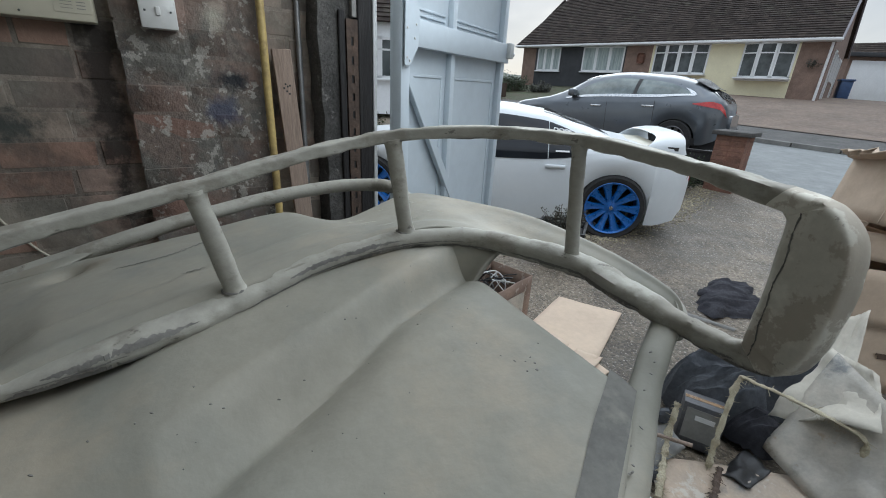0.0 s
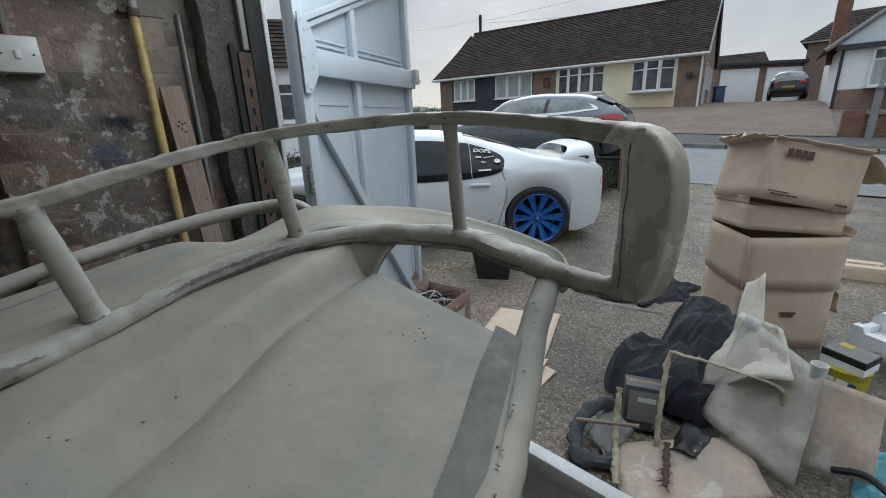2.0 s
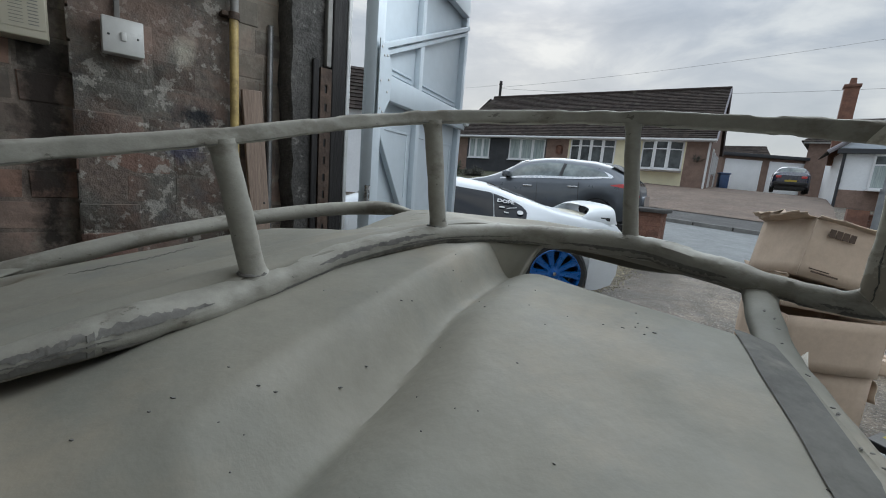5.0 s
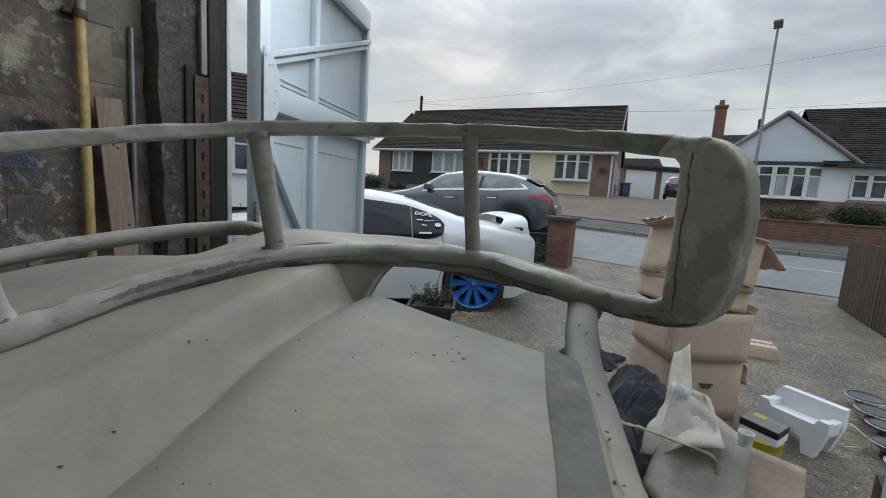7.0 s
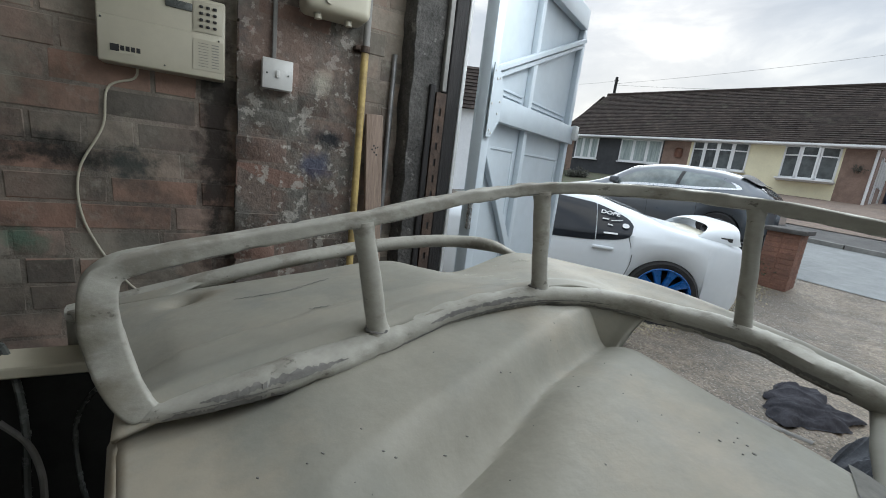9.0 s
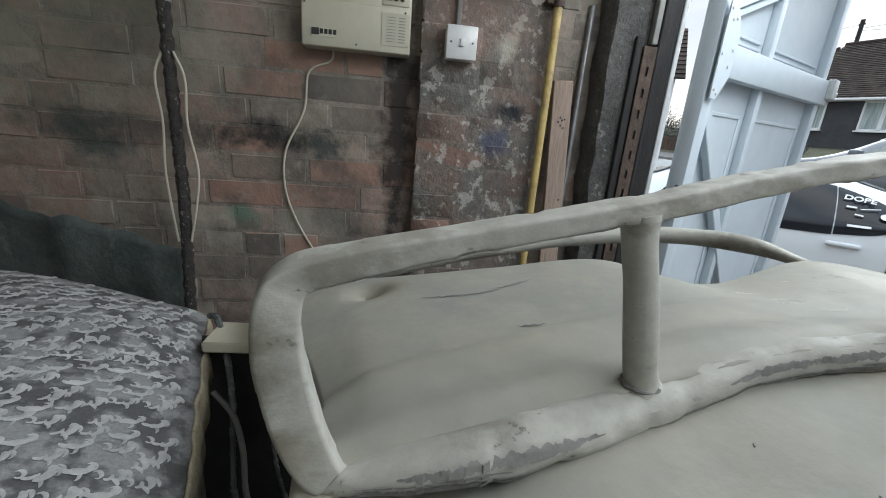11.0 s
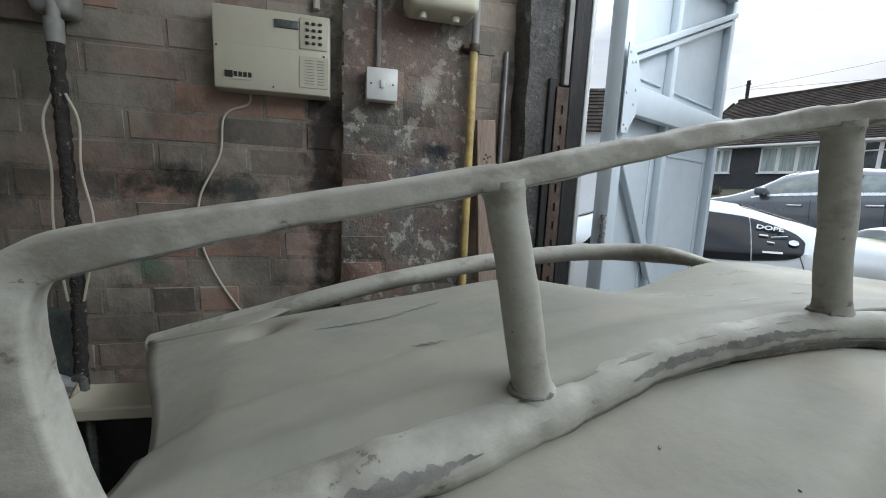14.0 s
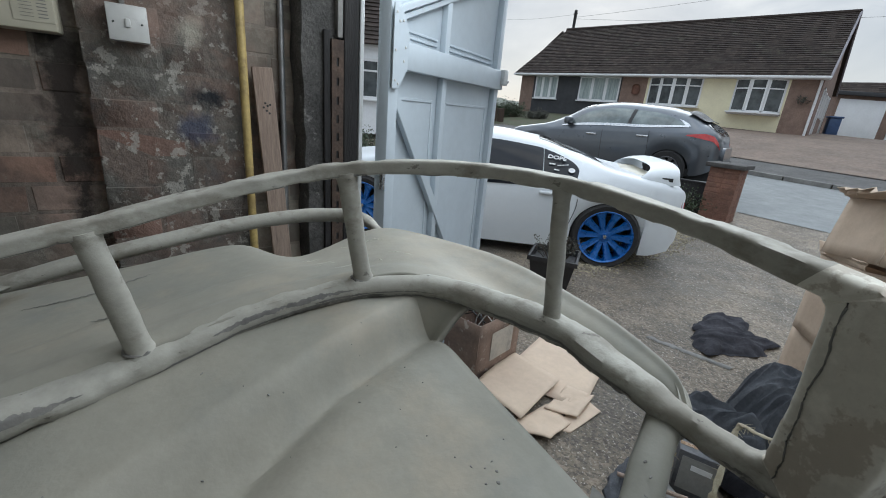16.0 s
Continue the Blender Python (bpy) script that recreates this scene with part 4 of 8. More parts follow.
for i, q in enumerate(pc):
    v = i / 109
    a, b = Vector(tuple(q[:3])), Vector(tuple(q[3:]))
    a.x += 0.011 * (1 - smooth((v - 0.42) / 0.1))
    out = Vector((b.x - a.x, b.y - a.y, 0))
    out = out.normalized() if out.length > 1e-4 else Vector((1, 0, 0))
    r = []
    for k in range(41):
        u = k / 40
        p = a.lerp(b, u)
        left = max(0.0, 1 - v / 0.5)
        far = (p - a).length
        p.z -= 0.015 * math.exp(-((u - 0.40) / 0.24) ** 2) * smooth((v - 0.60) / 0.12)
        p.z += 0.005 * math.exp(-((u - 0.92) / 0.10) ** 2) * smooth((v - 0.62) / 0.1)
        p.z += 0.006 * math.sin(math.pi * u) * (1 - left) * (1 - smooth((v - 0.52) / 0.12))
        p.z += 0.0105 * (1 - smooth((far - 0.022) / 0.050)) * (1 - smooth((v - 0.5) / 0.15))
        p.z += 0.014 * left * (1 - smooth((far - 0.110) / 0.016)) * smooth(far / 0.03)
        p.z += 0.010 * left * math.sin(math.pi * u)
        p.y += 0.040 * math.exp(-((u - 0.25) / (0.20 if u < 0.25 else 0.40)) ** 2) * max(0.0, 1 - v / 0.07)
        p.z -= 0.022 * math.exp(-((p.x + 0.825) / 0.030) ** 2 - ((p.y + 0.135) / 0.022) ** 2)
        p.z += 0.001 * noise.noise(p * 14)
        r.append(p)
    deep = (1.0 - 0.72 * smooth((v - 0.42) / 0.15)) * (1 - smooth((v - 0.80) / 0.12))
    for dz, do in ((0.004, 0.005), (0.012, 0.008), (0.012 + 0.03 * deep, 0.004), (0.012 + 0.09 * deep, -0.01)):
        r.append(b + out * do - Vector((0, 0, dz)))
    rows.append(r)
panel_pts = [Vector(p) for r in rows for p in r[:41]]
part("outer_panel", grid(rows), M_BODY, shell, thick=0.005)
hp = catmull([(-0.945, -0.300, 0.994), (-0.930, -0.19, 1.028), (-0.920, -0.10, 1.056), (-0.916, -0.02, 1.078), (-0.916, 0.06, 1.096), (-0.918, 0.19, 1.119), (-0.895, 0.31, 1.138),
              (-0.850, 0.385, 1.149), (-0.780, 0.420, 1.156), (-0.690, 0.416, 1.157)], 90)
part("side_loop", tube(hp, [(0.0200 - 0.0030 * min(1, i / 40)) * (1 - 0.55 * smooth((i - 76) / 13)) for i in range(90)], seg=16, flat=0.80, lump=0.06, lump_scale=20), M_RAIL, shell, "smooth raised side loop")
# the loop's root runs into the panel until the slit opens between them
edge_x, edge_y, edge_z = ([c[j] for c in pc[:60]] for j in (3, 4, 5))
rows = []
for k in range(25):
    f = k / 24
    q = Vector(tuple(hp[k]))
    e = Vector((np.interp(q.y, edge_y, edge_x), q.y, np.interp(q.y, edge_y, edge_z)))
    w = 1.0 - 0.75 * smooth((f - 0.45) / 0.40)
    r = []
    for j in range(9):
        u = j / 8
        p = q.lerp(e + Vector((0.030, 0, 0.004)), u * w)
        p.z += 0.010 * math.cos(u * math.pi / 2)
        r.append(p)
    rows.append(r)
part("loop_root", grid(rows), M_BODY, shell, thick=0.004)
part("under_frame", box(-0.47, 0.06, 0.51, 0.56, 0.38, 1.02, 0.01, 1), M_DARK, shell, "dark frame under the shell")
# small pits and marks in the deck
pit = mesh_of("pit", lathe(((0.0, 0.0006), (0.0007, 0.0006), (0.0010, 0.0)), 7), M_PATCH)
rnd = random.Random(5)
for k in range(20):
    i = rnd.randint(14, 52)
    p = strut[i]
    share("pit", pit, shell, pose(p[0] + rnd.uniform(-0.006, 0.004), p[1] + rnd.uniform(-0.003, 0.003), p[2] + 0.0118, rnd.uniform(-15, 15), rnd.uniform(-25, 25)) @ Matrix.Diagonal((rnd.uniform(0.8, 2.0), rnd.uniform(0.8, 2.0), 1, 1)))
for k in range(34):
    y = rnd.uniform(-0.14, 0.32)
    x = rnd.uniform(lerp_table(RAIL_X, y) + 0.03, lerp_table(STRUT_X, y) - 0.03)
    share("pit", pit, shell, pose(x, y, deck_z(x, y)) @ Matrix.Diagonal((rnd.uniform(0.3, 1.1), rnd.uniform(0.3, 0.8), 1, 1)))
for k in range(7):
    x, y = rnd.gauss(-0.225, 0.014), rnd.gauss(0.283, 0.006)
    share("pit", pit, shell, pose(x, y, deck_z(x, y)) @ Matrix.Diagonal((rnd.uniform(0.6, 2.0), rnd.uniform(0.6, 1.6), 1, 1)))
# larger dents and scratches
DENTS = ((-0.362, -0.063, 1.0), (-0.355, -0.03, 0.8), (-0.358, -0.018, 1.3), (-0.343, 0.025, 1.0), (-0.339, 0.034, 1.2), (-0.369, 0.015, 0.7), (-0.352, -0.097, 1.8),
         (-0.444, 0.118, 1.5), (-0.386, 0.165, 1.4), (-0.345, 0.235, 0.9), (-0.386, 0.178, 0.8), (-0.349, 0.107, 1.2), (-0.340, 0.080, 1.6))
for x, y, sx in DENTS:
    share("pit", pit, shell, pose(x, y, deck_z(x, y), 0, 0, x * 900) @ Matrix.Diagonal((1.7 * sx, 0.9, 1, 1)))
for k, line in enumerate((((-0.742, -0.066), (-0.733, -0.03), (-0.727, -0.005)), ((-0.731, -0.035), (-0.727, 0.010), (-0.738, 0.045)), ((-0.735, 0.020), (-0.742, 0.055), (-0.753, 0.080)), ((-0.62, 0.02), (-0.615, 0.05)))):
    path = []
    for x, y, *_ in catmull(line, 24):
        q = min(panel_pts, key=lambda p: (p.x - x) ** 2 + (p.y - y) ** 2)
        path.append((x + 0.0015 * noise.noise((y * 90, k, 0)), y, q.z + 0.0012))
    part("scratch", tube(path, [0.0012 * math.sin(math.pi * (i + 0.5) / 24) for i in range(24)], seg=6, flat=0.5), M_PATCH, shell, "shallow brown scratch")
rnd = random.Random(21)
for k in range(14):
    x, y, a, ln = rnd.uniform(-0.66, -0.54), rnd.uniform(0.26, 0.40), rnd.uniform(0.3, 1.3), rnd.uniform(0.006, 0.030)
    path = []
    for i in range(8):
        px, py = x + ln * math.cos(a) * i / 7, y + ln * math.sin(a) * i / 7
        q = min(panel_pts, key=lambda p: (p.x - px) ** 2 + (p.y - py) ** 2)
        path.append((px, py, q.z + 0.0008))
    part("scuff", tube(path, [0.0005 * math.sin(math.pi * (i + 0.5) / 8) for i in range(8)], seg=5, flat=0.5), M_PLATE, shell, "pale scuff in the filler")
# ---- things on the garage wall ----
alarm = thing("burglar_alarm", "cream plastic alarm control panel on the brick wall", "alarm panel", pose(-1.595, -0.208, 1.467))
part("case", box(0.032, 0, 0.104, 0.064, 0.292, 0.208, 0.007), M_CREAM, alarm)
part("lower_cover", box(0.0655, 0, 0.058, 0.005, 0.286, 0.112, 0.003), M_CREAM, alarm)
part("display", box(0.066, 0.035, 0.176, 0.006, 0.062, 0.020, 0.002), M_DISPLAY, alarm, "dull grey display")
part("keypad_plate", box(0.0655, 0.103, 0.158, 0.003, 0.072, 0.078, 0.002), M_CREAM, alarm)
for i in range(3):
    for j in range(4):
        part("key", box(0.069, 0.087 + i * 0.0165, 0.184 - j * 0.0165, 0.006, 0.010, 0.0075, 0.003), M_BLACK, alarm, "black oval key")
part("instruction_label", box(0.0692, 0.104, 0.060, 0.0012, 0.074, 0.080), M_CREAM, alarm, "printed instruction label")
for j in range(9):
    part("print_line", box(0.0703, 0.092, 0.090 - j * 0.0075, 0.0006, 0.024, 0.0013), M_GREYP, alarm, smooth=False)
    part("print_line", box(0.0703, 0.121, 0.090 - j * 0.0075, 0.0006, 0.018, 0.0022), M_GREYP, alarm, smooth=False)
part("badge", box(0.0692, -0.088, 0.036, 0.0012, 0.062, 0.022), M_CREAM, alarm, "maker's badge")
part("badge_block", box(0.0705, -0.108, 0.037, 0.0012, 0.019, 0.017), M_BLACK, alarm, smooth=False)
for k in range(4):
    part("badge_bar", box(0.0705, -0.092 + k * 0.0115, 0.038, 0.0012, 0.0085, 0.012), M_BLACK, alarm, smooth=False)
for y, z in ((-0.135, 0.105), (0.13, 0.104), (0.0, 0.014)):
    part("screw", box(0.070, y, z, 0.004, 0.005, 0.005, 0.002), M_DISPLAY, alarm, smooth=False)


def cable(name, pts, r, material, label, n=60):
    return solo(name, tube(catmull(pts, n), r, seg=8, up=(0.3, 0.2, 0.9)), material, label, "cable")


cable("alarm_cable", [(-1.585, -0.275, 1.475), (-1.592, -0.285, 1.44), (-1.592, -0.345, 1.405), (-1.592, -0.36, 1.30), (-1.592, -0.415, 1.18), (-1.592, -0.42, 1.07), (-1.592, -0.39, 0.97), (-1.592, -0.33, 0.86), (-1.592, -0.28, 0.80)],
      0.0032, M_CREAM, "thin cream cable hanging from the alarm panel")
cable("conduit_drop", [(-1.59, -0.10, 2.30), (-1.59, -0.10, 1.95), (-1.59, -0.10, 1.78), (-1.588, -0.10, 1.71)], 0.010, M_CREAM, "cream plastic conduit above the alarm panel", 20)

switch = thing("light_switch", "white plastic light switch in a surface box", "light switch", pose(-1.548, 0.078, 1.511))
part("back_box", box(0.018, 0, 0, 0.036, 0.086, 0.086, 0.004), M_SWITCH, switch)
part("plate", box(0.041, 0, 0, 0.009, 0.086, 0.086, 0.003), M_SWITCH, switch)
part("rocker", box(0.047, 0, 0, 0.007, 0.011, 0.021, 0.002), M_SWITCH, switch)
for y in (-0.030, 0.030):
    part("screw", box(0.0465, y, 0, 0.003, 0.005, 0.005, 0.0015), M_DISPLAY, switch, "dull screw")
solo("switch_conduit", box(-1.542, 0.070, 1.83, 0.010, 0.012, 0.555, 0.002), M_GREYP, "thin grey trunking running down to the switch", "conduit")

heater = thing("water_heater", "small cream wall-mounted water heater with bottom knobs", "heater", pose(-1.548, 0.232, 1.70))
part("body", box(0.06, 0, 0.17, 0.12, 0.195, 0.34, 0.022, 4), M_CREAM, heater)
part("front_panel", box(0.121, 0.01, 0.16, 0.004, 0.115, 0.20, 0.004), M_CREAM, heater)
for y in (-0.052, 0.040):
    bm = cyl((0.075, y, 0.006), (0.075, y, -0.016), 0.011)
    part("knob", bm, M_CREAM, heater)
part("knob", cyl((0.10, -0.030, 0.03), (0.13, -0.030, 0.028), 0.010), M_CREAM, heater)

ypipe = thing("gas_pipe", "yellow painted gas pipe clipped to the wall", "pipe", pose(0, 0, 0))
part("pipe", cyl((-1.527, 0.347, 0.02), (-1.527, 0.347, 1.638), 0.0125, 18), M_YELLOW, ypipe)
part("upper_pipe", cyl((-1.527, 0.349, 1.638), (-1.527, 0.350, 2.40), 0.0115, 18), M_GREYP, ypipe, "grey upper pipe")
part("bracket", box(-1.545, 0.338, 1.645, 0.045, 0.050, 0.013, 0.003), M_RUST, ypipe, "rusty pipe bracket")
part("clip", cyl((-1.527, 0.347, 1.632), (-1.527, 0.347, 1.652), 0.0165, 18), M_RUST, ypipe)

plank = thing("plank", "old softwood plank with screw holes leaning on the wall", "plank", pose(0, 0, 0))
pm = Matrix.Translation((-1.50, 0.482, 0.0)) @ Euler((radians(3.0), radians(-2.4), 0)).to_matrix().to_4x4()
bm = box(0, 0, 0.725, 0.02, 0.060, 1.45, 0.002, 1)
bmesh.ops.transform(bm, matrix=pm, verts=bm.verts)
part("board", bm, M_WOOD, plank)
for dy, dz in ((0.004, 1.335), (-0.008, 1.33), (0.012, 1.338), (0.0, 1.32), (0.008, 1.312), (-0.002, 1.343), (0.015, 1.09)):
    bm = box(0.0101, dy, dz, 0.002, 0.006, 0.006, 0.0009, 1)
    bmesh.ops.transform(bm, matrix=pm, verts=bm.verts)
    part("screw_hole", bm, M_BLACK, plank, smooth=False)

flex = thing("flexible_conduit", "ribbed grey metal conduit standing against the wall", "conduit", pose(0, 0, 0))
fp = [(-1.595 + 0.05 * (1 - z / 1.67), 0.478 - 0.025 * (1 - z / 1.67), z) for z in np.linspace(0.02, 1.665, 420)]
part("hose", tube(fp, [0.0088 + 0.0014 * (i % 2) for i in range(420)], seg=10, up=(1, 0, 0.1)), M_GALV, flex)

angle = thing("slotted_angle", "rusty brown slotted steel angle upright by the door", "steel angle", pose(-1.498, 0.632, 0.0))
zt = 1.555
zs = [0.0]
while zs[-1] < zt - 0.06:
    zs += [zs[-1] + 0.034, zs[-1] + 0.060]
zs.append(zt)
bm = bmesh.new()
cols = (-0.020, -0.0045, 0.0045, 0.020)
vv = [[bm.verts.new((0.0, y, z)) for y in cols] for z in zs]
for r in range(len(zs) - 1):
    for c in range(3):
        if not (c == 1 and r % 2 == 1):
            bm.faces.new((vv[r][c], vv[r][c + 1], vv[r + 1][c + 1], vv[r + 1][c]))
part("slotted_face", bm, M_RUST, angle, smooth=False, thick=0.003)
part("return_face", box(-0.020, -0.019, zt / 2, 0.038, 0.003, zt), M_RUST, angle, smooth=False)
# Black strip put behind the slots to give their shade
part("backing", box(-0.008, 0.0, zt / 2, 0.004, 0.030, zt - 0.02), M_BLACK, angle, "black strip added for the shade behind the slots", smooth=False)
solo("dark_batten", box(-1.512, 0.598, 0.79, 0.02, 0.022, 1.58, 0.003, 1), M_DARKWOOD, "dark timber batten beside the steel angle", "batten")
solo("upper_batten", box(-1.508, 0.640, 1.99, 0.022, 0.020, 0.86, 0.003, 1), M_GREYP, "grey painted batten above the steel angle", "batten")

black_pipe = thing("black_pipe", "flaking black iron pipe down the brick wall", "pipe", pose(0, 0, 0))
part("pipe", tube(catmull([(-1.515, -0.683, 1.56), (-1.492, -0.672, 1.3), (-1.476, -0.663, 1.0), (-1.456, -0.668, 0.60)], 140), 0.0150, seg=16, up=(0.3, 0.9, 0.1), lump=0.28, lump_scale=70), M_PIPE, black_pipe)
part("collar", cyl((-1.515, -0.683, 1.53), (-1.517, -0.684, 1.585), 0.019), M_GREYP, black_pipe, "grey pipe collar")
part("upper_pipe", cyl((-1.517, -0.684, 1.585), (-1.535, -0.690, 1.68), 0.013), M_GREYP, black_pipe)
part("foot", cyl((-1.456, -0.668, 0.02), (-1.456, -0.668, 0.60), 0.0145), M_PIPE, black_pipe)
cable("wall_cable", [(-1.497, -0.690, 1.415), (-1.487, -0.708, 1.35), (-1.482, -0.698, 1.24), (-1.475, -0.701, 1.12), (-1.470, -0.693, 1.02), (-1.466, -0.682, 0.92)], 0.0032, M_CREAM, "cream cable beside the black pipe")
cable("wall_cable", [(-1.490, -0.660, 1.415), (-1.485, -0.636, 1.35), (-1.480, -0.637, 1.24), (-1.474, -0.618, 1.12), (-1.468, -0.628, 1.02), (-1.464, -0.648, 0.92)], 0.0032, M_CREAM, "cream cable beside the black pipe")
cable("loose_cable", [(-1.45, -0.655, 0.70), (-1.45, -0.66, 0.60), (-1.25, -0.58, 0.30), (-1.1, -0.53, 0.02)], 0.010, M_BLACK, "black cable falling behind the shell")

meter = thing("meter_box", "dusty grey plastic meter box with coiled cable", "meter box", pose(-1.595, -0.86, 1.58))
part("case", box(0.012, -0.06, 0.16, 0.024, 0.44, 0.30, 0.006), M_BOARD, meter, "dusty brown backing board")
part("label", box(0.0255, -0.06, 0.075, 0.002, 0.09, 0.07), M_SWITCH, meter, "faded white label", smooth=False)
part("label_bar", box(0.0272, -0.06, 0.093, 0.001, 0.08, 0.014), M_TUBY, meter, smooth=False)
part("label_bar", box(0.0272, -0.06, 0.056, 0.001, 0.08, 0.016), M_BLUE, meter, smooth=False)
part("junction", box(0.04, 0.165, 0.09, 0.08, 0.085, 0.14, 0.02, 3), M_GREYP, meter)
for k in range(3):
    pts = [(0.13 + 0.01 * k, -0.22 + 0.075 * math.cos(a) + 0.02 * k, 0.02 + 0.055 * math.sin(a) - 0.012 * k) for a in np.linspace(0, 2 * math.pi, 26)]
    part("coiled_cable", tube(pts, 0.006, seg=8, caps=False), M_GALV, meter, "coiled grey cable")

# torn resin panel hanging at the wall, and the rubbery sheet over the box beside the shell
rows = []
for j in range(14):
    v = j / 13
    rows.append([(-1.10 + 0.10 * v + 0.02 * noise.noise((i * 0.7, j * 0.4, 2)), -1.18 + 0.30 * i / 13 * (1 - 0.45 * v * v), 1.33 + 0.05 * i / 13 - 0.26 * v * (1 - 0.5 * i / 13) + 0.02 * noise.noise((i * 0.5, j * 0.6, 7))) for i in range(14)])
solo("torn_panel", grid(rows), M_RESIN, "torn grey resin panel with ragged brown edges", "broken panel", thick=0.006)
solo("panel_post", box(-1.09, -1.16, 0.60, 0.05, 0.05, 1.2, 0.004, 1), M_DARK, "dark post holding the torn panel", "post")

bench = thing("covered_box", "box covered by a rubbery sheet printed with pale curls", "covered box", pose(0, 0, 0))
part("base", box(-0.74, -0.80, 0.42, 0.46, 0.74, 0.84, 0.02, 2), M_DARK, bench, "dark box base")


def cover(x, w):
    """A point on the sheet: x across it, w inwards from its ragged edge."""
    y = -0.387 + (x + 0.879) * 0.33 - w
    z = 0.922 + 0.115 * (1 - math.exp(-w / 0.17)) - 0.02 * smooth((-0.88 - x) / 0.14) * smooth(w / 0.1) + 0.006 * noise.noise((x * 6, y * 6, 0))
    return Vector((x, y + 0.006 * noise.noise((x * 22, 1.0, 0)) * (1 - smooth(w / 0.04)), z))


rows = [[cover(-1.00 + 0.62 * i / 60, 0.70 * j / 60) for i in range(61)] for j in range(61)]
part("sheet", grid(rows), M_MOTTLE, bench, thick=0.004)
hem = [[cover(-1.00 + 0.62 * i / 60, 0.0) + Vector((0, 0.003 + 0.006 * smooth(k / 3), -0.006 * k * k)) for i in range(61)] for k in range(4)]
part("hem", grid(hem), M_FIBRE, bench, "frayed brown edge of the sheet", thick=0.003)
curl = bmesh.new()
rnd = random.Random(9)


def stroke(x, w, a0, a1, rx, rw, tilt, width):
    pts = []
    for q in range(9):
        a = a0 + (a1 - a0) * q / 8
        u, v = rx * math.cos(a), rw * math.sin(a)
        pts.append(cover(x + u * math.sin(tilt) + v * math.cos(tilt), w + u * math.cos(tilt) - v * math.sin(tilt)) + Vector((0, 0, 0.0009)))
    tube(pts, [width * (0.15 + math.sin(math.pi * (q + 0.5) / 9)) for q in range(9)], seg=6, flat=0.18, bm=curl)


for i in range(27):
    for j in range(24):
        x = -0.985 + 0.0228 * i + rnd.uniform(-0.008, 0.008) + (0.011 if j % 2 else 0)
        w = 0.032 + 0.0270 * j + rnd.uniform(-0.009, 0.009)
        if w > 0.68 or x > -0.39:
            continue
        g = rnd.uniform(0.8, 1.2)
        tilt = rnd.uniform(0.3, 1.7)
        stroke(x, w, 3.4, 0.2, 0.0080 * g, 0.0040, tilt, 0.0042 * g)
        stroke(x + 0.004, w + 0.0070, 2.8, 0.3, 0.0060 * g, 0.0034, tilt - 0.4, 0.0022)
        stroke(x - 0.004, w - 0.0075, 0.4, 4.6, 0.0045, 0.0034 * g, tilt + 0.5, 0.0017)
        stroke(x + 0.0095, w + 0.001, 3.3, 0.4, 0.0055 * g, 0.0034, tilt + 0.9, 0.0016)
        if rnd.random() < 0.6:
            stroke(x + 0.006, w + 0.014, 0.0, 4.6, 0.0042, 0.0035, tilt, 0.0016)
part("printed_curl", curl, M_PRINT, bench, "pale curled print")["kind"] = "stuff"
ledge = thing("wall_ledge", "cream painted ledge on an added dark panel behind the shell", "ledge", pose(0, 0, 0))
part("board", box(-0.885, -0.190, 0.938, 0.072, 0.380, 0.018, 0.003, 1, Matrix.Rotation(radians(-3), 4, 'Z')), M_CREAM, ledge)
# Dark panel added to stand for the shade in the gap below
part("support", box(-0.905, -0.215, 0.463, 0.03, 0.39, 0.926), M_DARK, ledge, "dark panel added for the shade under the ledge")
torn = []
for j in range(25):
    v = j / 24
    r = []
    for i in range(21):
        u = i / 20
        top = 1.02 - 0.14 * u + 0.035 * noise.noise((u * 5, 3, 1)) + 0.015 * noise.noise((u * 17, 3, 4))
        r.append((-1.545 + 0.02 * noise.noise((u * 4, v * 4, 2)) + 0.03 * v * v * (0.4 + noise.noise((u * 6, 0, 7))), -1.25 + 0.55 * u, 0.10 + (top - 0.10) * v))
    torn.append(r)
solo("dark_sheet", grid(torn), M_TORN, "dark green torn sheet against the brick wall", "sheet", thick=0.002)
cable("loose_wire", [(-0.945, -0.40, 0.95), (-0.925, -0.38, 0.952), (-0.88, -0.353, 0.915), (-0.85, -0.338, 0.842), (-0.84, -0.339, 0.775), (-0.82, -0.335, 0.68), (-0.81, -0.33, 0.40), (-0.84, -0.36, 0.03)], 0.0055, M_DISPLAY, "loose dark wire hanging beside the shell")
cable("loose_wire", [(-0.86, -0.37, 0.86), (-0.84, -0.335, 0.83), (-0.80, -0.31, 0.80), (-0.79, -0.305, 0.72), (-0.76, -0.27, 0.68), (-0.72, -0.24, 0.60), (-0.74, -0.30, 0.03)], 0.0045, M_GREYP, "loose pale wire hanging beside the shell")
cable("loose_wire", [(-0.80, -0.20, 0.93), (-0.86, -0.25, 0.90), (-0.89, -0.29, 0.82), (-0.86, -0.28, 0.72), (-0.78, -0.24, 0.66), (-0.70, -0.22, 0.40), (-0.74, -0.26, 0.02)], 0.004, M_DISPLAY, "loop of dark wire in the gap")


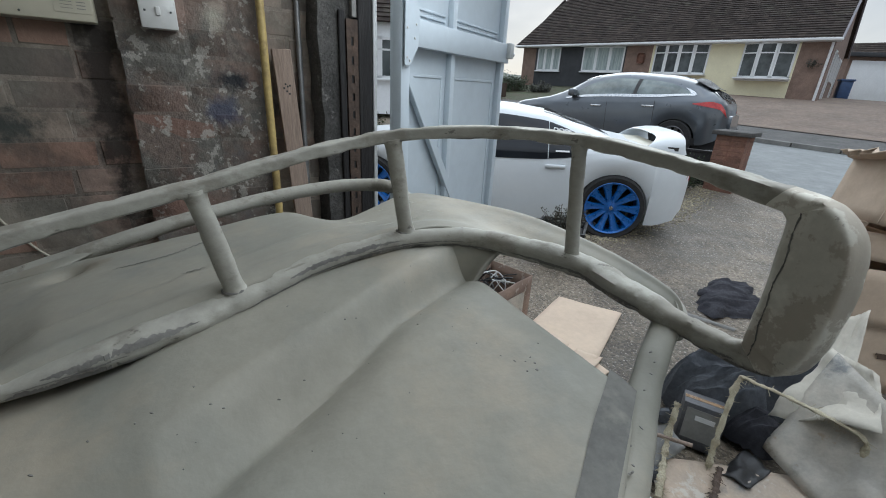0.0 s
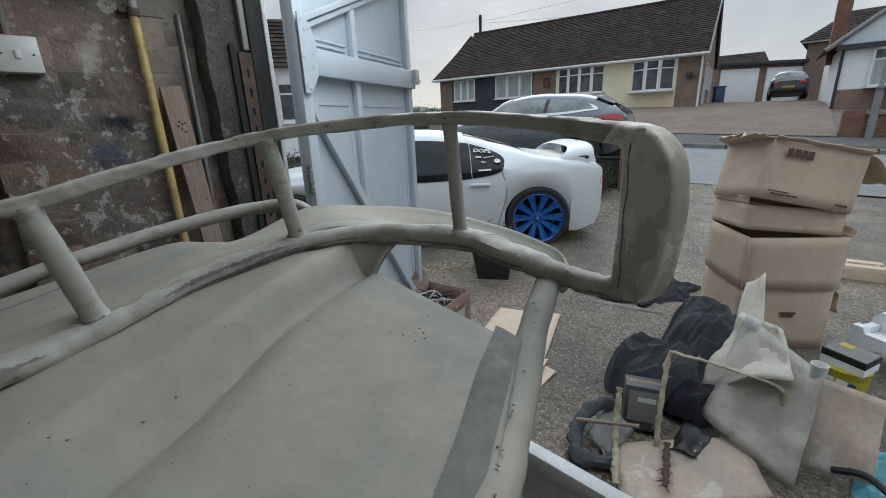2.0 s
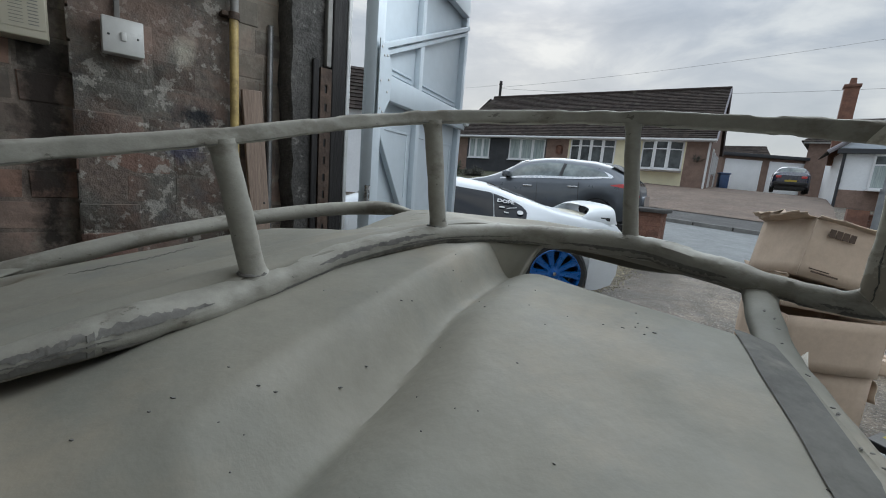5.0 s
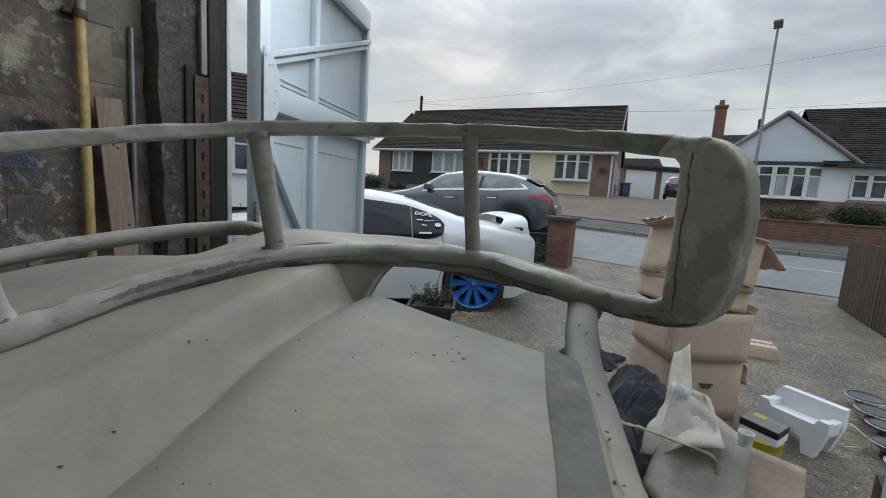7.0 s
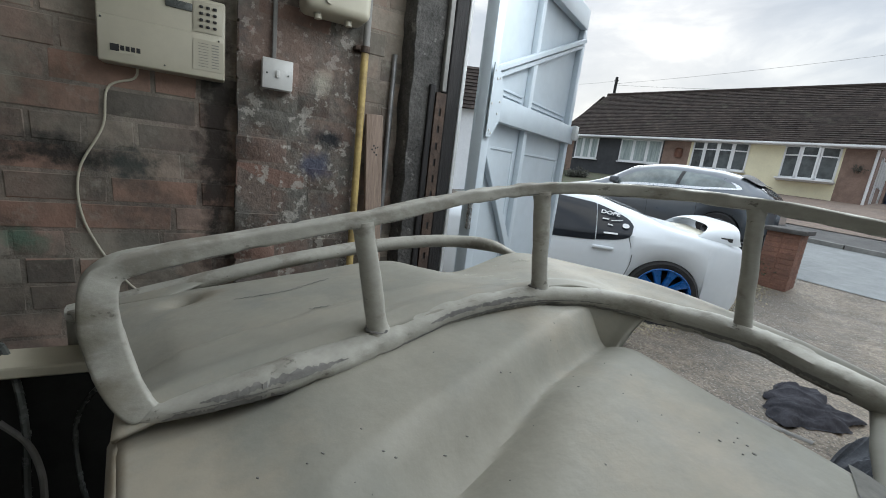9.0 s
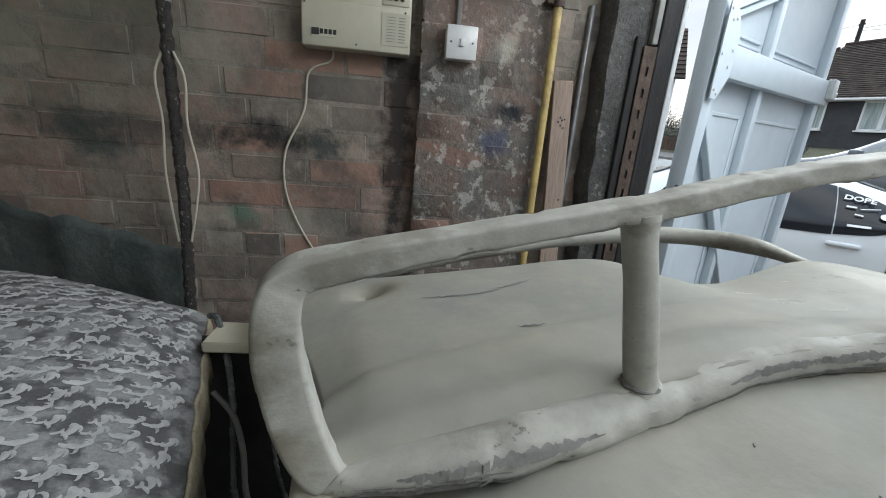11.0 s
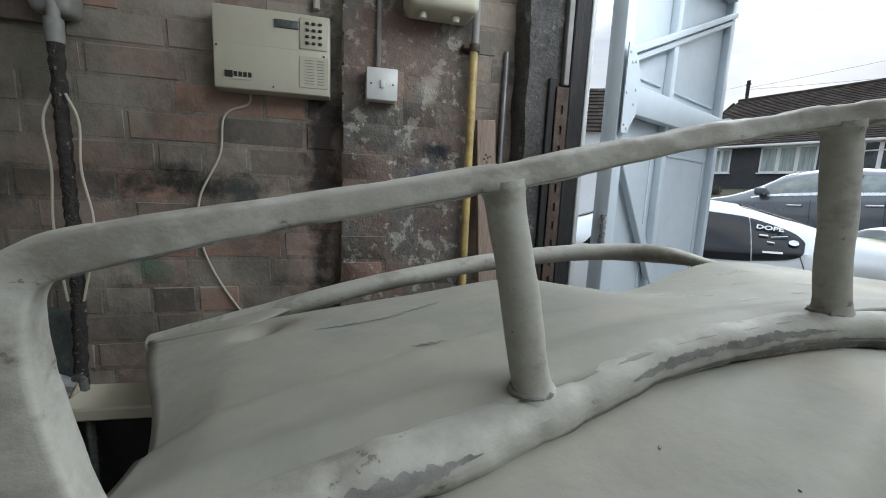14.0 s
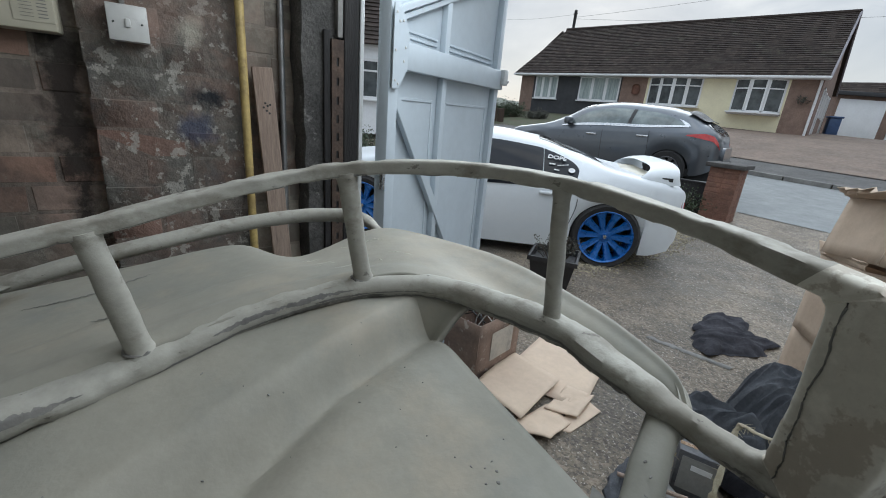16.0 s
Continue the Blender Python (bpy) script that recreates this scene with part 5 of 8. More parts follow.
# ---- the side-hung garage doors ----
def door_leaf(name, label, m, mirror=1):
    """A leaf 0.97 m wide and 2.17 m high standing open: local x along the leaf from its hinge, y to the room side."""
    W, HT = 0.97, 2.165
    d = thing(name, label, "garage door", m)
    s = mirror

    def bx(n, x0, x1, z0, z1, y, t, material=M_WHITE, bev=0.004, rot=None, lab=""):
        return part(n, box((x0 + x1) / 2, s * y, (z0 + z1) / 2, x1 - x0, t, z1 - z0, bev, 2, rot), material, d, lab)

    def strut_bar(n, x0, z0, x1, z1, y, w, t):
        a = math.atan2(z1 - z0, x1 - x0)
        part(n, box((x0 + x1) / 2, s * y, (z0 + z1) / 2, math.hypot(x1 - x0, z1 - z0), t, w, 0.003, 1, Matrix.Rotation(-a, 4, 'Y')), M_WHITE, d)
    part("skin", box(W / 2, s * -0.008, HT / 2 + 0.01, W, 0.008, HT - 0.02), M_WHITE, d, smooth=False)
    bx("hinge_stile", 0.0, 0.055, 0.02, HT, 0.016, 0.044)
    bx("latch_stile", W - 0.045, W, 0.02, HT, 0.010, 0.032)
    bx("mid_post", 0.388, 0.424, 0.02, HT - 0.085, 0.010, 0.028)
    bx("middle_rail", 0.05, W, 1.490, 1.582, 0.030, 0.036)
    bx("bottom_rail", 0.05, W, 0.03, 0.15, 0.028, 0.030)
    bx("top_rail", 0.05, W - 0.045, HT - 0.095, HT, 0.022, 0.036)
    strut_bar("upper_brace", 0.03, 1.665, W - 0.02, 2.025, 0.024, 0.022, 0.030)
    strut_bar("upper_brace", 0.04, 1.640, W - 0.02, 1.998, 0.018, 0.020, 0.018)
    strut_bar("lower_brace", 0.045, 1.42, 0.93, 0.20, 0.018, 0.042, 0.024)
    part("gusset", prism([(0.0, 1.425), (0.035, 1.425), (0.085, 1.49), (0.090, 1.60), (0.060, 1.66), (0.0, 1.685)], s * 0.049, s * 0.053, axes=(0, 2, 1)), M_WHITE, d, smooth=False)
    for x, z in ((0.014, 1.45), (0.030, 1.44), (0.012, 1.545), (0.060, 1.515), (0.068, 1.56), (0.030, 1.635), (0.050, 1.64), (0.012, 1.66)):
        part("bolt", box(x, s * 0.054, z, 0.008, 0.004, 0.008, 0.002), M_SWITCH, d)
    for x0, x1 in ((0.085, 0.36), (0.46, W - 0.075)):
        bm = bmesh.new()
        z0, z1 = 0.25, 1.40
        for q0, q1, p0, p1 in ((x0, x1, z0, z0 + 0.012), (x0, x1, z1 - 0.012, z1), (x0, x0 + 0.012, z0, z1), (x1 - 0.012, x1, z0, z1)):
            box((q0 + q1) / 2, s * -0.002, (p0 + p1) / 2, q1 - q0, 0.005, p1 - p0, 0.002, 1, bm=bm)
        part("panel_moulding", bm, M_WHITE, d)
        for z in (1.607, 1.628):
            part("rib", box((x0 + x1) / 2, s * -0.001, z, x1 - x0, 0.008, 0.009, 0.002, 1), M_WHITE, d)
    part("latch", box(W - 0.012, s * 0.055, 1.55, 0.05, 0.030, 0.075, 0.006), M_WHITE2, d, "white latch block")
    part("latch_bolt", cyl((W + 0.006, s * 0.055, 1.535), (W + 0.034, s * 0.055, 1.535), 0.012, 12), M_CHROME, d, "steel latch bolt")
    for z in (0.28, 1.12, 2.0):
        part("hinge", cyl((-0.008, s * 0.03, z - 0.05), (-0.008, s * 0.03, z + 0.05), 0.010, 10), M_CHROME, d, "steel hinge")
    return d


la = math.degrees(math.atan2(1.645 - 0.775, -1.905 + 1.475))
door_leaf("garage_door", "white steel side-hung garage door leaf standing open", pose(-1.475, 0.775, 0.0, 0, 0, la), -1)
ra = math.degrees(math.atan2(1.75 - 0.80, 0.345 - 0.575))
door_leaf("garage_door", "white steel garage door leaf standing open opposite", pose(0.575, 0.80, 0.0, 0, 0, ra), 1)


# ---- cars ----
def wheel(parent, m, R, rim_r, width, rim_mat, spokes):
    w = new("wheel")
    w.parent, w.matrix_local = parent, m
    h = width / 2
    part("tyre", lathe(((rim_r, -h * 0.9), (R * 0.94, -h), (R, -h * 0.72), (R, h * 0.72), (R * 0.94, h), (rim_r, h * 0.9), (rim_r * 0.98, -h * 0.9)), 40, 'Y'), M_TYRE, w)
    part("rim", lathe(((rim_r, -h), (rim_r * 0.985, -h * 1.02), (rim_r * 0.93, -h * 0.95), (rim_r * 0.90, -h * 0.5), (rim_r * 0.90, h * 0.8), (rim_r, h)), 40, 'Y'), rim_mat, w)
    part("brake_disc", lathe(((0.0, h * 0.1), (rim_r * 0.72, h * 0.1), (rim_r * 0.72, h * 0.3), (0.0, h * 0.3)), 24, 'Y'), M_DARK, w, "dark brake disc")
    for k in range(spokes):
        a = 2 * math.pi * k / spokes
        bm = bmesh.new()
        rows = []
        for r, wd, y in ((rim_r * 0.14, 0.046, -h * 0.55), (rim_r * 0.36, 0.056, -h * 0.62), (rim_r * 0.70, 0.066, -h * 0.80), (rim_r * 0.95, 0.100, -h * 0.93)):
            wd *= rim_r / 0.24
            rows.append([(r * math.cos(a) - q * math.sin(a), y + d, r * math.sin(a) + q * math.cos(a)) for q, d in ((-wd / 2, 0.02), (-wd / 3, 0), (-wd / 12, 0.004), (wd / 12, 0.004), (wd / 3, 0), (wd / 2, 0.02))])
        part("spoke", grid(rows, bm), rim_mat, w)
    part("hub_cap", lathe(((0.0, -h * 0.72), (rim_r * 0.10, -h * 0.70), (rim_r * 0.13, -h * 0.60), (rim_r * 0.26, -h * 0.55), (rim_r * 0.28, -h * 0.3)), 24, 'Y'), rim_mat, w)
    part("centre_badge", lathe(((0.0, -h * 0.78), (rim_r * 0.07, -h * 0.77), (rim_r * 0.075, -h * 0.7)), 16, 'Y'), M_CHROME, w, "silver centre cap")
    return w


def car_surface(st, s, v):
    """A point on the near half of a car: s along it from its tail, v from sill (0) over the belt (0.5) to the centre line (1). y is minus outwards."""
    zs_, zb, zt, hb, hr = (lerp_smooth(st, s, k) for k in range(5))
    if v <= 0.5:
        t = v / 0.5
        return (s, -(hb * (0.93 + 0.07 * math.sin(math.pi * min(1, 0.12 + t * 0.62)) - 0.05 * max(0, t - 0.75))), zs_ + (zb - zs_) * t)
    t = (v - 0.5) / 0.5
    k = min(1.0, max(0.0, (zt - zb - 0.10) / 0.12))
    p0, p1, p2 = (hb * 0.968, zb), (hb * 0.93 * (1 - k) + hr * 1.04 * k, zt + 0.03 * (1 - k) - 0.01), (0.0, zt)
    a = (1 - t) ** 2
    b = 2 * t * (1 - t)
    c = t * t
    w = 2.2
    d = a + b * w + c
    return (s, -(a * p0[0] + b * w * p1[0] + c * p2[0]) / d, (a * p0[1] + b * w * p1[1] + c * p2[1]) / d)


def lerp_smooth(st, s, k):
    xs_ = [q[0] for q in st]
    if s <= xs_[0]:
        return st[0][k + 1]
    for i in range(len(st) - 1):
        if s <= xs_[i + 1]:
            t = (s - xs_[i]) / (xs_[i + 1] - xs_[i])
            p0 = st[max(i - 1, 0)][k + 1]
            p1, p2 = st[i][k + 1], st[i + 1][k + 1]
            p3 = st[min(i + 2, len(st) - 1)][k + 1]
            m1, m2 = (p2 - p0) / 2, (p3 - p1) / 2
            return (2 * t ** 3 - 3 * t ** 2 + 1) * p1 + (t ** 3 - 2 * t ** 2 + t) * m1 * 0.7 + (-2 * t ** 3 + 3 * t ** 2) * p2 + (t ** 3 - t ** 2) * m2 * 0.7
    return st[-1][k + 1]


def car_body(car, st, wheels, R_arch, paint, L):
    """The painted shell, with wheel arches pushed up into its sides."""
    S = sorted({*np.linspace(0, L, 90).round(4), *[round(c + R_arch * math.cos(a), 4) for c in wheels for a in np.linspace(0, math.pi, 17)]})
    rows = []
    for s in S:
        r = []
        zs_ = lerp_smooth(st, s, 0)
        for k in range(31):
            v = k / 30
            x, y, z = car_surface(st, s, v)
            lift = 0
            for c in wheels:
                if abs(s - c) < R_arch:
                    lift = max(lift, math.sqrt(R_arch ** 2 - (s - c) ** 2) + 0.31 - zs_)
            if lift > 0 and v <= 0.5:
                zb = lerp_smooth(st, s, 1)
                z = max(zs_ + lift + (zb - zs_ - lift) * (v / 0.5), zs_)
            r.append((x, y, z))
        inner = (r[0][0], r[0][1] + 0.05, r[0][2] + 0.004)
        rows.append([inner] + r + [(p[0], -p[1], p[2]) for p in r[-2::-1]] + [(inner[0], -inner[1], inner[2])])
    bm = grid(rows)
    for e in (0, -1):
        vs = [bm.verts.new(p) for p in rows[e]]
        bm.faces.new(vs)
    part("body", bm, paint, car)
    bm = bmesh.new()
    for a, b in zip([0.12] + [c + R_arch * 0.9 for c in wheels], [c - R_arch * 0.9 for c in wheels] + [L - 0.1]):
        if b > a:
            box((a + b) / 2, 0, 0.36, b - a, 1.30, 0.36, bm=bm)
    for c in wheels:
        box(c, 0, 0.45, R_arch * 2, 0.9, 0.5, bm=bm)
    part("underbody", bm, M_BLACK, car, "black underbody", smooth=False)


def car_patch(name, car, st, lower, upper, material, off=0.006, label="", both=True, n=14):
    """A window or lamp lying on the body between two curves of (s, v)."""
    lo, up = catmull(lower, n), catmull(upper, n)
    for side in ((1, -1) if both else (1,)):
        rows = []
        for a, b in zip(lo, up):
            r = []
            for j in range(25):
                s, v = a + (b - a) * j / 24
                x, y, z = car_surface(st, s, v)
                x2, y2, z2 = car_surface(st, s, v + 0.01)
                ny, nz_ = -(z2 - z), (y2 - y)
                ln = math.hypot(ny, nz_) or 1
                r.append((x, (y + off * (ny / ln if v > 0.52 else -1)) * side, z + off * max(0.0, nz_ / ln)))
            rows.append(r)
        part(name, grid(rows), material, car, label)


# white coupe: s from its tail; sill, belt and top heights, half widths
COUPE = [(0.0, 0.30, 0.74, 0.80, 0.60, 0.40), (0.10, 0.22, 0.80, 0.86, 0.76, 0.55), (0.30, 0.17, 0.84, 0.90, 0.85, 0.62), (0.70, 0.16, 0.86, 0.95, 0.905, 0.62),
         (1.10, 0.16, 0.85, 1.09, 0.905, 0.56), (1.50, 0.14, 0.82, 1.20, 0.89, 0.54), (2.0, 0.13, 0.80, 1.25, 0.88, 0.54), (2.4, 0.13, 0.80, 1.23, 0.88, 0.55),
         (2.9, 0.13, 0.80, 1.02, 0.885, 0.60), (3.2, 0.14, 0.79, 0.88, 0.90, 0.66), (3.8, 0.15, 0.72, 0.80, 0.89, 0.66), (4.3, 0.18, 0.60, 0.68, 0.78, 0.60), (4.48, 0.26, 0.48, 0.54, 0.58, 0.45)]
ca = 135.0
cu = Vector((-math.sin(radians(ca)), math.cos(radians(ca)), 0))
c0 = Vector((-2.40, 3.68, 0.0)) - cu * 0.74
coupe = thing("sports_car", "white low sports coupe with blue wheels and rear wing", "car")
coupe.matrix_world = Matrix.Translation(c0) @ Matrix.Rotation(math.atan2(cu.y, cu.x), 4, 'Z') @ Matrix.Translation((0, -0.90, -0.02))
car_body(coupe, [tuple(q) for q in COUPE], (0.74, 3.29), 0.345, M_CARW, 4.48)
car_patch("side_window", coupe, COUPE, [(1.421, 0.450), (1.6, 0.448), (2.1, 0.45), (2.75, 0.47)], [(1.446, 0.688), (1.6, 0.695), (2.1, 0.70), (2.45, 0.67)], M_TINT, label="dark tinted glass")
car_patch("quarter_window", coupe, COUPE, [(1.08, 0.545), (1.109, 0.49), (1.207, 0.462), (1.413, 0.452)], [(1.086, 0.56), (1.138, 0.61), (1.242, 0.652), (1.439, 0.687)], M_TINT, label="dark tinted quarter glass")
car_patch("rear_window", coupe, COUPE, [(0.80, 0.92), (0.95, 0.89), (1.2, 0.87), (1.5, 0.87)], [(0.80, 1.0), (0.95, 1.0), (1.2, 1.0), (1.5, 1.0)], M_TINT, label="dark rear glass")
car_patch("windscreen", coupe, COUPE, [(2.45, 0.78), (2.7, 0.78), (2.95, 0.78)], [(2.45, 1.0), (2.7, 1.0), (2.95, 1.0)], M_TINT, label="dark windscreen")
car_patch("tail_lamp", coupe, COUPE, [(0.0, 0.36), (0.02, 0.35), (0.05, 0.38)], [(0.0, 0.46), (0.02, 0.46), (0.05, 0.44)], M_REDLAMP, label="red tail lamp")
car_patch("door_seam", coupe, COUPE, [(1.16, 0.05), (1.10, 0.2), (1.06, 0.35), (1.12, 0.5)], [(1.168, 0.05), (1.108, 0.2), (1.068, 0.35), (1.128, 0.5)], M_DISPLAY, 0.002, "door shut line")
car_patch("sill_skirt", coupe, COUPE, [(1.15, 0.0), (2.0, 0.0), (2.85, 0.0)], [(1.15, 0.13), (2.0, 0.12), (2.85, 0.13)], M_CARW, 0.022, "white side skirt")
hx, hy, hz = car_surface(COUPE, 1.34, 0.40)
part("door_handle", box(hx, -hy + 0.016, hz, 0.20, 0.035, 0.035, 0.014, 3), M_CARW, coupe)
# rear wing: one smooth hoop from fender to fender
rows = []
for i in range(41):
    th = math.pi * i / 40
    c, s_ = math.cos(th), math.sin(th)
    y, up = -0.735 * math.copysign(abs(c) ** 0.55, c), 0.175 * s_ ** 0.50
    ny, nz_ = (-c, max(0.12, s_)) if abs(c) > 0.75 else (-c * 0.3, 1.0)
    ln = math.hypot(ny, nz_)
    chord = 0.115 + 0.10 * (1 - s_ ** 0.5)
    rows.append([(0.24 + 0.10 * (1 - s_) + chord * math.cos(b), y + 0.024 * math.sin(b) * ny / ln, 0.865 + up + 0.024 * math.sin(b) * nz_ / ln + 0.03 * math.cos(b) * -0.5) for b in np.linspace(0, 2 * math.pi, 16, endpoint=False)])
part("wing", grid(rows, closed=True), M_CARW, coupe, "white hooped rear wing")
part("wing_liner", box(0.42, 0, 0.918, 0.26, 1.10, 0.022, 0.010, 2), M_CREAM, coupe, "cream inner panel below the wing")
part("wing_mark", box(0.26, 0.752, 0.925, 0.10, 0.006, 0.035, 0.002), M_DARK, coupe, "small dark scuffed decal")
wheel(coupe, pose(0.74, -0.79, 0.325), 0.325, 0.262, 0.24, M_RIM, 10)
wheel(coupe, pose(3.29, -0.79, 0.325), 0.325, 0.262, 0.24, M_RIM, 10)
for s in (0.74, 3.29):
    wheel(coupe, pose(s, 0.79, 0.325, 0, 0, 180), 0.325, 0.262, 0.24, M_RIM, 10)


def side_frame(st, s, v, off):
    """A frame lying on the near flank: x to the tail, y up along the skin, z outwards."""
    x, y, z = car_surface(st, s, v)
    tx, ty, tz = car_surface(st, s, v + 0.02)
    up = Vector((0, -(ty - y), tz - z)).normalized()
    out = Vector((-1, 0, 0)).cross(up)
    m = Matrix((Vector((-1, 0, 0)), up, out)).transposed().to_4x4()
    m.translation = Vector((x, -y, z)) + out * off
    return m


def car_text(body, car, st, s, v, size, rot=0.0):
    font = bpy.data.curves.new("lettering", 'FONT')
    font.body, font.size, font.align_x, font.align_y, font.extrude, font.offset = body, size, 'CENTER', 'CENTER', 0.001, size * 0.03
    tmp = bpy.data.objects.new("tmp", font)
    me = bpy.data.meshes.new_from_object(tmp)
    bpy.data.objects.remove(tmp)
    me.materials.clear()
    me.materials.append(M_DECAL)
    ob = new("decal_lettering", me)
    ob.parent = car
    ob.matrix_local = side_frame(st, s, v, 0.022) @ Matrix.Rotation(radians(rot), 4, 'Z')
    ob["label"] = "white vinyl lettering"


def car_mark(name, car, st, s, v, w, h, rot=0.0, round_=False):
    bm = lathe(((0.0, 0.001), (w / 2, 0.001), (w / 2, -0.001)), 20) if round_ else box(0, 0, 0, w, h, 0.002)
    o = part(name, bm, M_DECAL, car, "white vinyl mark", smooth=False)
    o.matrix_local = side_frame(st, s, v, 0.020) @ Matrix.Rotation(radians(rot), 4, 'Z')


car_text("DOPE", coupe, COUPE, 1.305, 0.605, 0.072, -8)
car_mark("decal_bar", coupe, COUPE, 1.346, 0.558, 0.06, 0.016, -4)
car_mark("decal_bar", coupe, COUPE, 1.242, 0.560, 0.11, 0.008, 12)
car_mark("decal_bar", coupe, COUPE, 1.288, 0.495, 0.13, 0.020, 2)
car_mark("decal_bar", coupe, COUPE, 1.299, 0.530, 0.05, 0.012, -10)
car_mark("decal_disc", coupe, COUPE, 1.155, 0.535, 0.065, 0.065, 0, True)


# grey crossover across the drive mouth
SUV = [(0.0, 0.52, 0.74, 0.78, 0.46, 0.36), (0.035, 0.42, 0.87, 0.94, 0.69, 0.54), (0.12, 0.34, 0.98, 1.06, 0.82, 0.60), (0.30, 0.27, 1.02, 1.20, 0.89, 0.62), (0.62, 0.25, 1.02, 1.38, 0.91, 0.63),
       (1.1, 0.25, 1.0, 1.485, 0.905, 0.62), (1.9, 0.24, 0.97, 1.54, 0.90, 0.61), (2.5, 0.24, 0.95, 1.47, 0.90, 0.60), (3.0, 0.24, 0.93, 1.20, 0.90, 0.64),
       (3.35, 0.25, 0.90, 1.02, 0.90, 0.70), (3.9, 0.26, 0.82, 0.92, 0.88, 0.70), (4.25, 0.30, 0.68, 0.78, 0.76, 0.60), (4.42, 0.38, 0.54, 0.62, 0.60, 0.48)]
SUV = [(0.84 + (q[0] - 0.84) * (1.07 if q[0] > 0.84 else 0.93), *q[1:]) for q in SUV]
sa = 106.0
su = Vector((-math.sin(radians(sa)), math.cos(radians(sa)), 0))
s0 = Vector((-4.33, 8.02, 0)) - su * 0.84
suv = thing("crossover_car", "dark grey metallic crossover car parked in the road", "car")
suv.matrix_world = Matrix.Translation((s0.x, s0.y, 0.325)) @ Matrix.Rotation(math.atan2(su.y, su.x), 4, 'Z') @ Matrix.Rotation(radians(1.2), 4, 'Y') @ Matrix.Translation((0, -0.9, 0))
car_body(suv, SUV, (0.84, 3.73), 0.385, M_CARG, 4.67)
car_patch("side_window", suv, SUV, [(0.62, 0.545), (1.2, 0.53), (2.0, 0.53), (3.02, 0.53)], [(0.70, 0.57), (1.2, 0.665), (2.0, 0.69), (2.45, 0.66)], M_CARGLASS, label="pale reflecting side glass")
car_patch("window_trim", suv, SUV, [(0.60, 0.535), (1.2, 0.518), (2.0, 0.518), (3.05, 0.52)], [(0.60, 0.55), (1.2, 0.532), (2.0, 0.532), (3.05, 0.532)], M_CHROME, 0.010, "chrome window trim")
car_patch("pillar_trim", suv, SUV, [(0.58, 0.545), (0.62, 0.57), (0.72, 0.60)], [(0.66, 0.54), (0.70, 0.565), (0.80, 0.61)], M_CHROME, 0.010, "chrome kinked pillar trim")
car_patch("door_pillar", suv, SUV, [(1.62, 0.53), (1.60, 0.60), (1.58, 0.68)], [(1.69, 0.53), (1.67, 0.60), (1.65, 0.685)], M_BLACK, 0.010, "black door pillar")
car_patch("rear_window", suv, SUV, [(0.12, 0.78), (0.25, 0.72), (0.45, 0.74)], [(0.12, 1.0), (0.25, 1.0), (0.45, 1.0)], M_TINT, label="dark rear glass")
car_patch("windscreen", suv, SUV, [(2.5, 0.78), (2.8, 0.78), (3.1, 0.80)], [(2.5, 1.0), (2.8, 1.0), (3.1, 1.0)], M_CARGLASS, label="windscreen")
car_patch("tail_lamp", suv, SUV, [(0.07, 0.430), (0.28, 0.432), (0.60, 0.462)], [(0.10, 0.495), (0.28, 0.497), (0.60, 0.472)], M_REDLAMP, 0.012, "red wraparound tail lamp")
car_patch("arch_trim", suv, SUV, [(0.44, 0.0), (1.3, 0.0), (2.9, 0.0), (3.14, 0.0)], [(0.44, 0.08), (1.3, 0.09), (2.9, 0.09), (3.14, 0.08)], M_BLACK, 0.010, "black sill trim")
car_patch("roof_spoiler", suv, SUV, [(0.34, 0.80), (0.5, 0.74), (0.68, 0.74)], [(0.34, 1.0), (0.5, 1.0), (0.68, 1.0)], M_BLACK, 0.04, "black roof spoiler")
part("rear_bumper", box(0.06, 0, 0.46, 0.16, 1.40, 0.20, 0.06, 3), M_BLACK, suv, "black rear bumper")
for s in (1.35, 2.35):
    x, y, z = car_surface(SUV, s, 0.44)
    part("door_handle", box(x, -y + 0.018, z, 0.22, 0.03, 0.035, 0.012, 3), M_CHROME, suv)
x, y, z = car_surface(SUV, 2.88, 0.56)
part("door_mirror", box(x, -y + 0.12, z + 0.02, 0.14, 0.22, 0.14, 0.04, 3), M_CARG, suv)
for s in (1.22, 2.12):
    car_patch("door_seam", suv, SUV, [(s, 0.08), (s, 0.25), (s + 0.02, 0.5)], [(s + 0.008, 0.08), (s + 0.008, 0.25), (s + 0.028, 0.5)], M_BLACK, 0.002, "door shut line")
for s in (0.84, 3.73):
    wheel(suv, pose(s, -0.80, 0.34), 0.34, 0.235, 0.22, M_RIMG, 10)
    wheel(suv, pose(s, 0.80, 0.34, 0, 0, 180), 0.34, 0.235, 0.22, M_RIMG, 10)


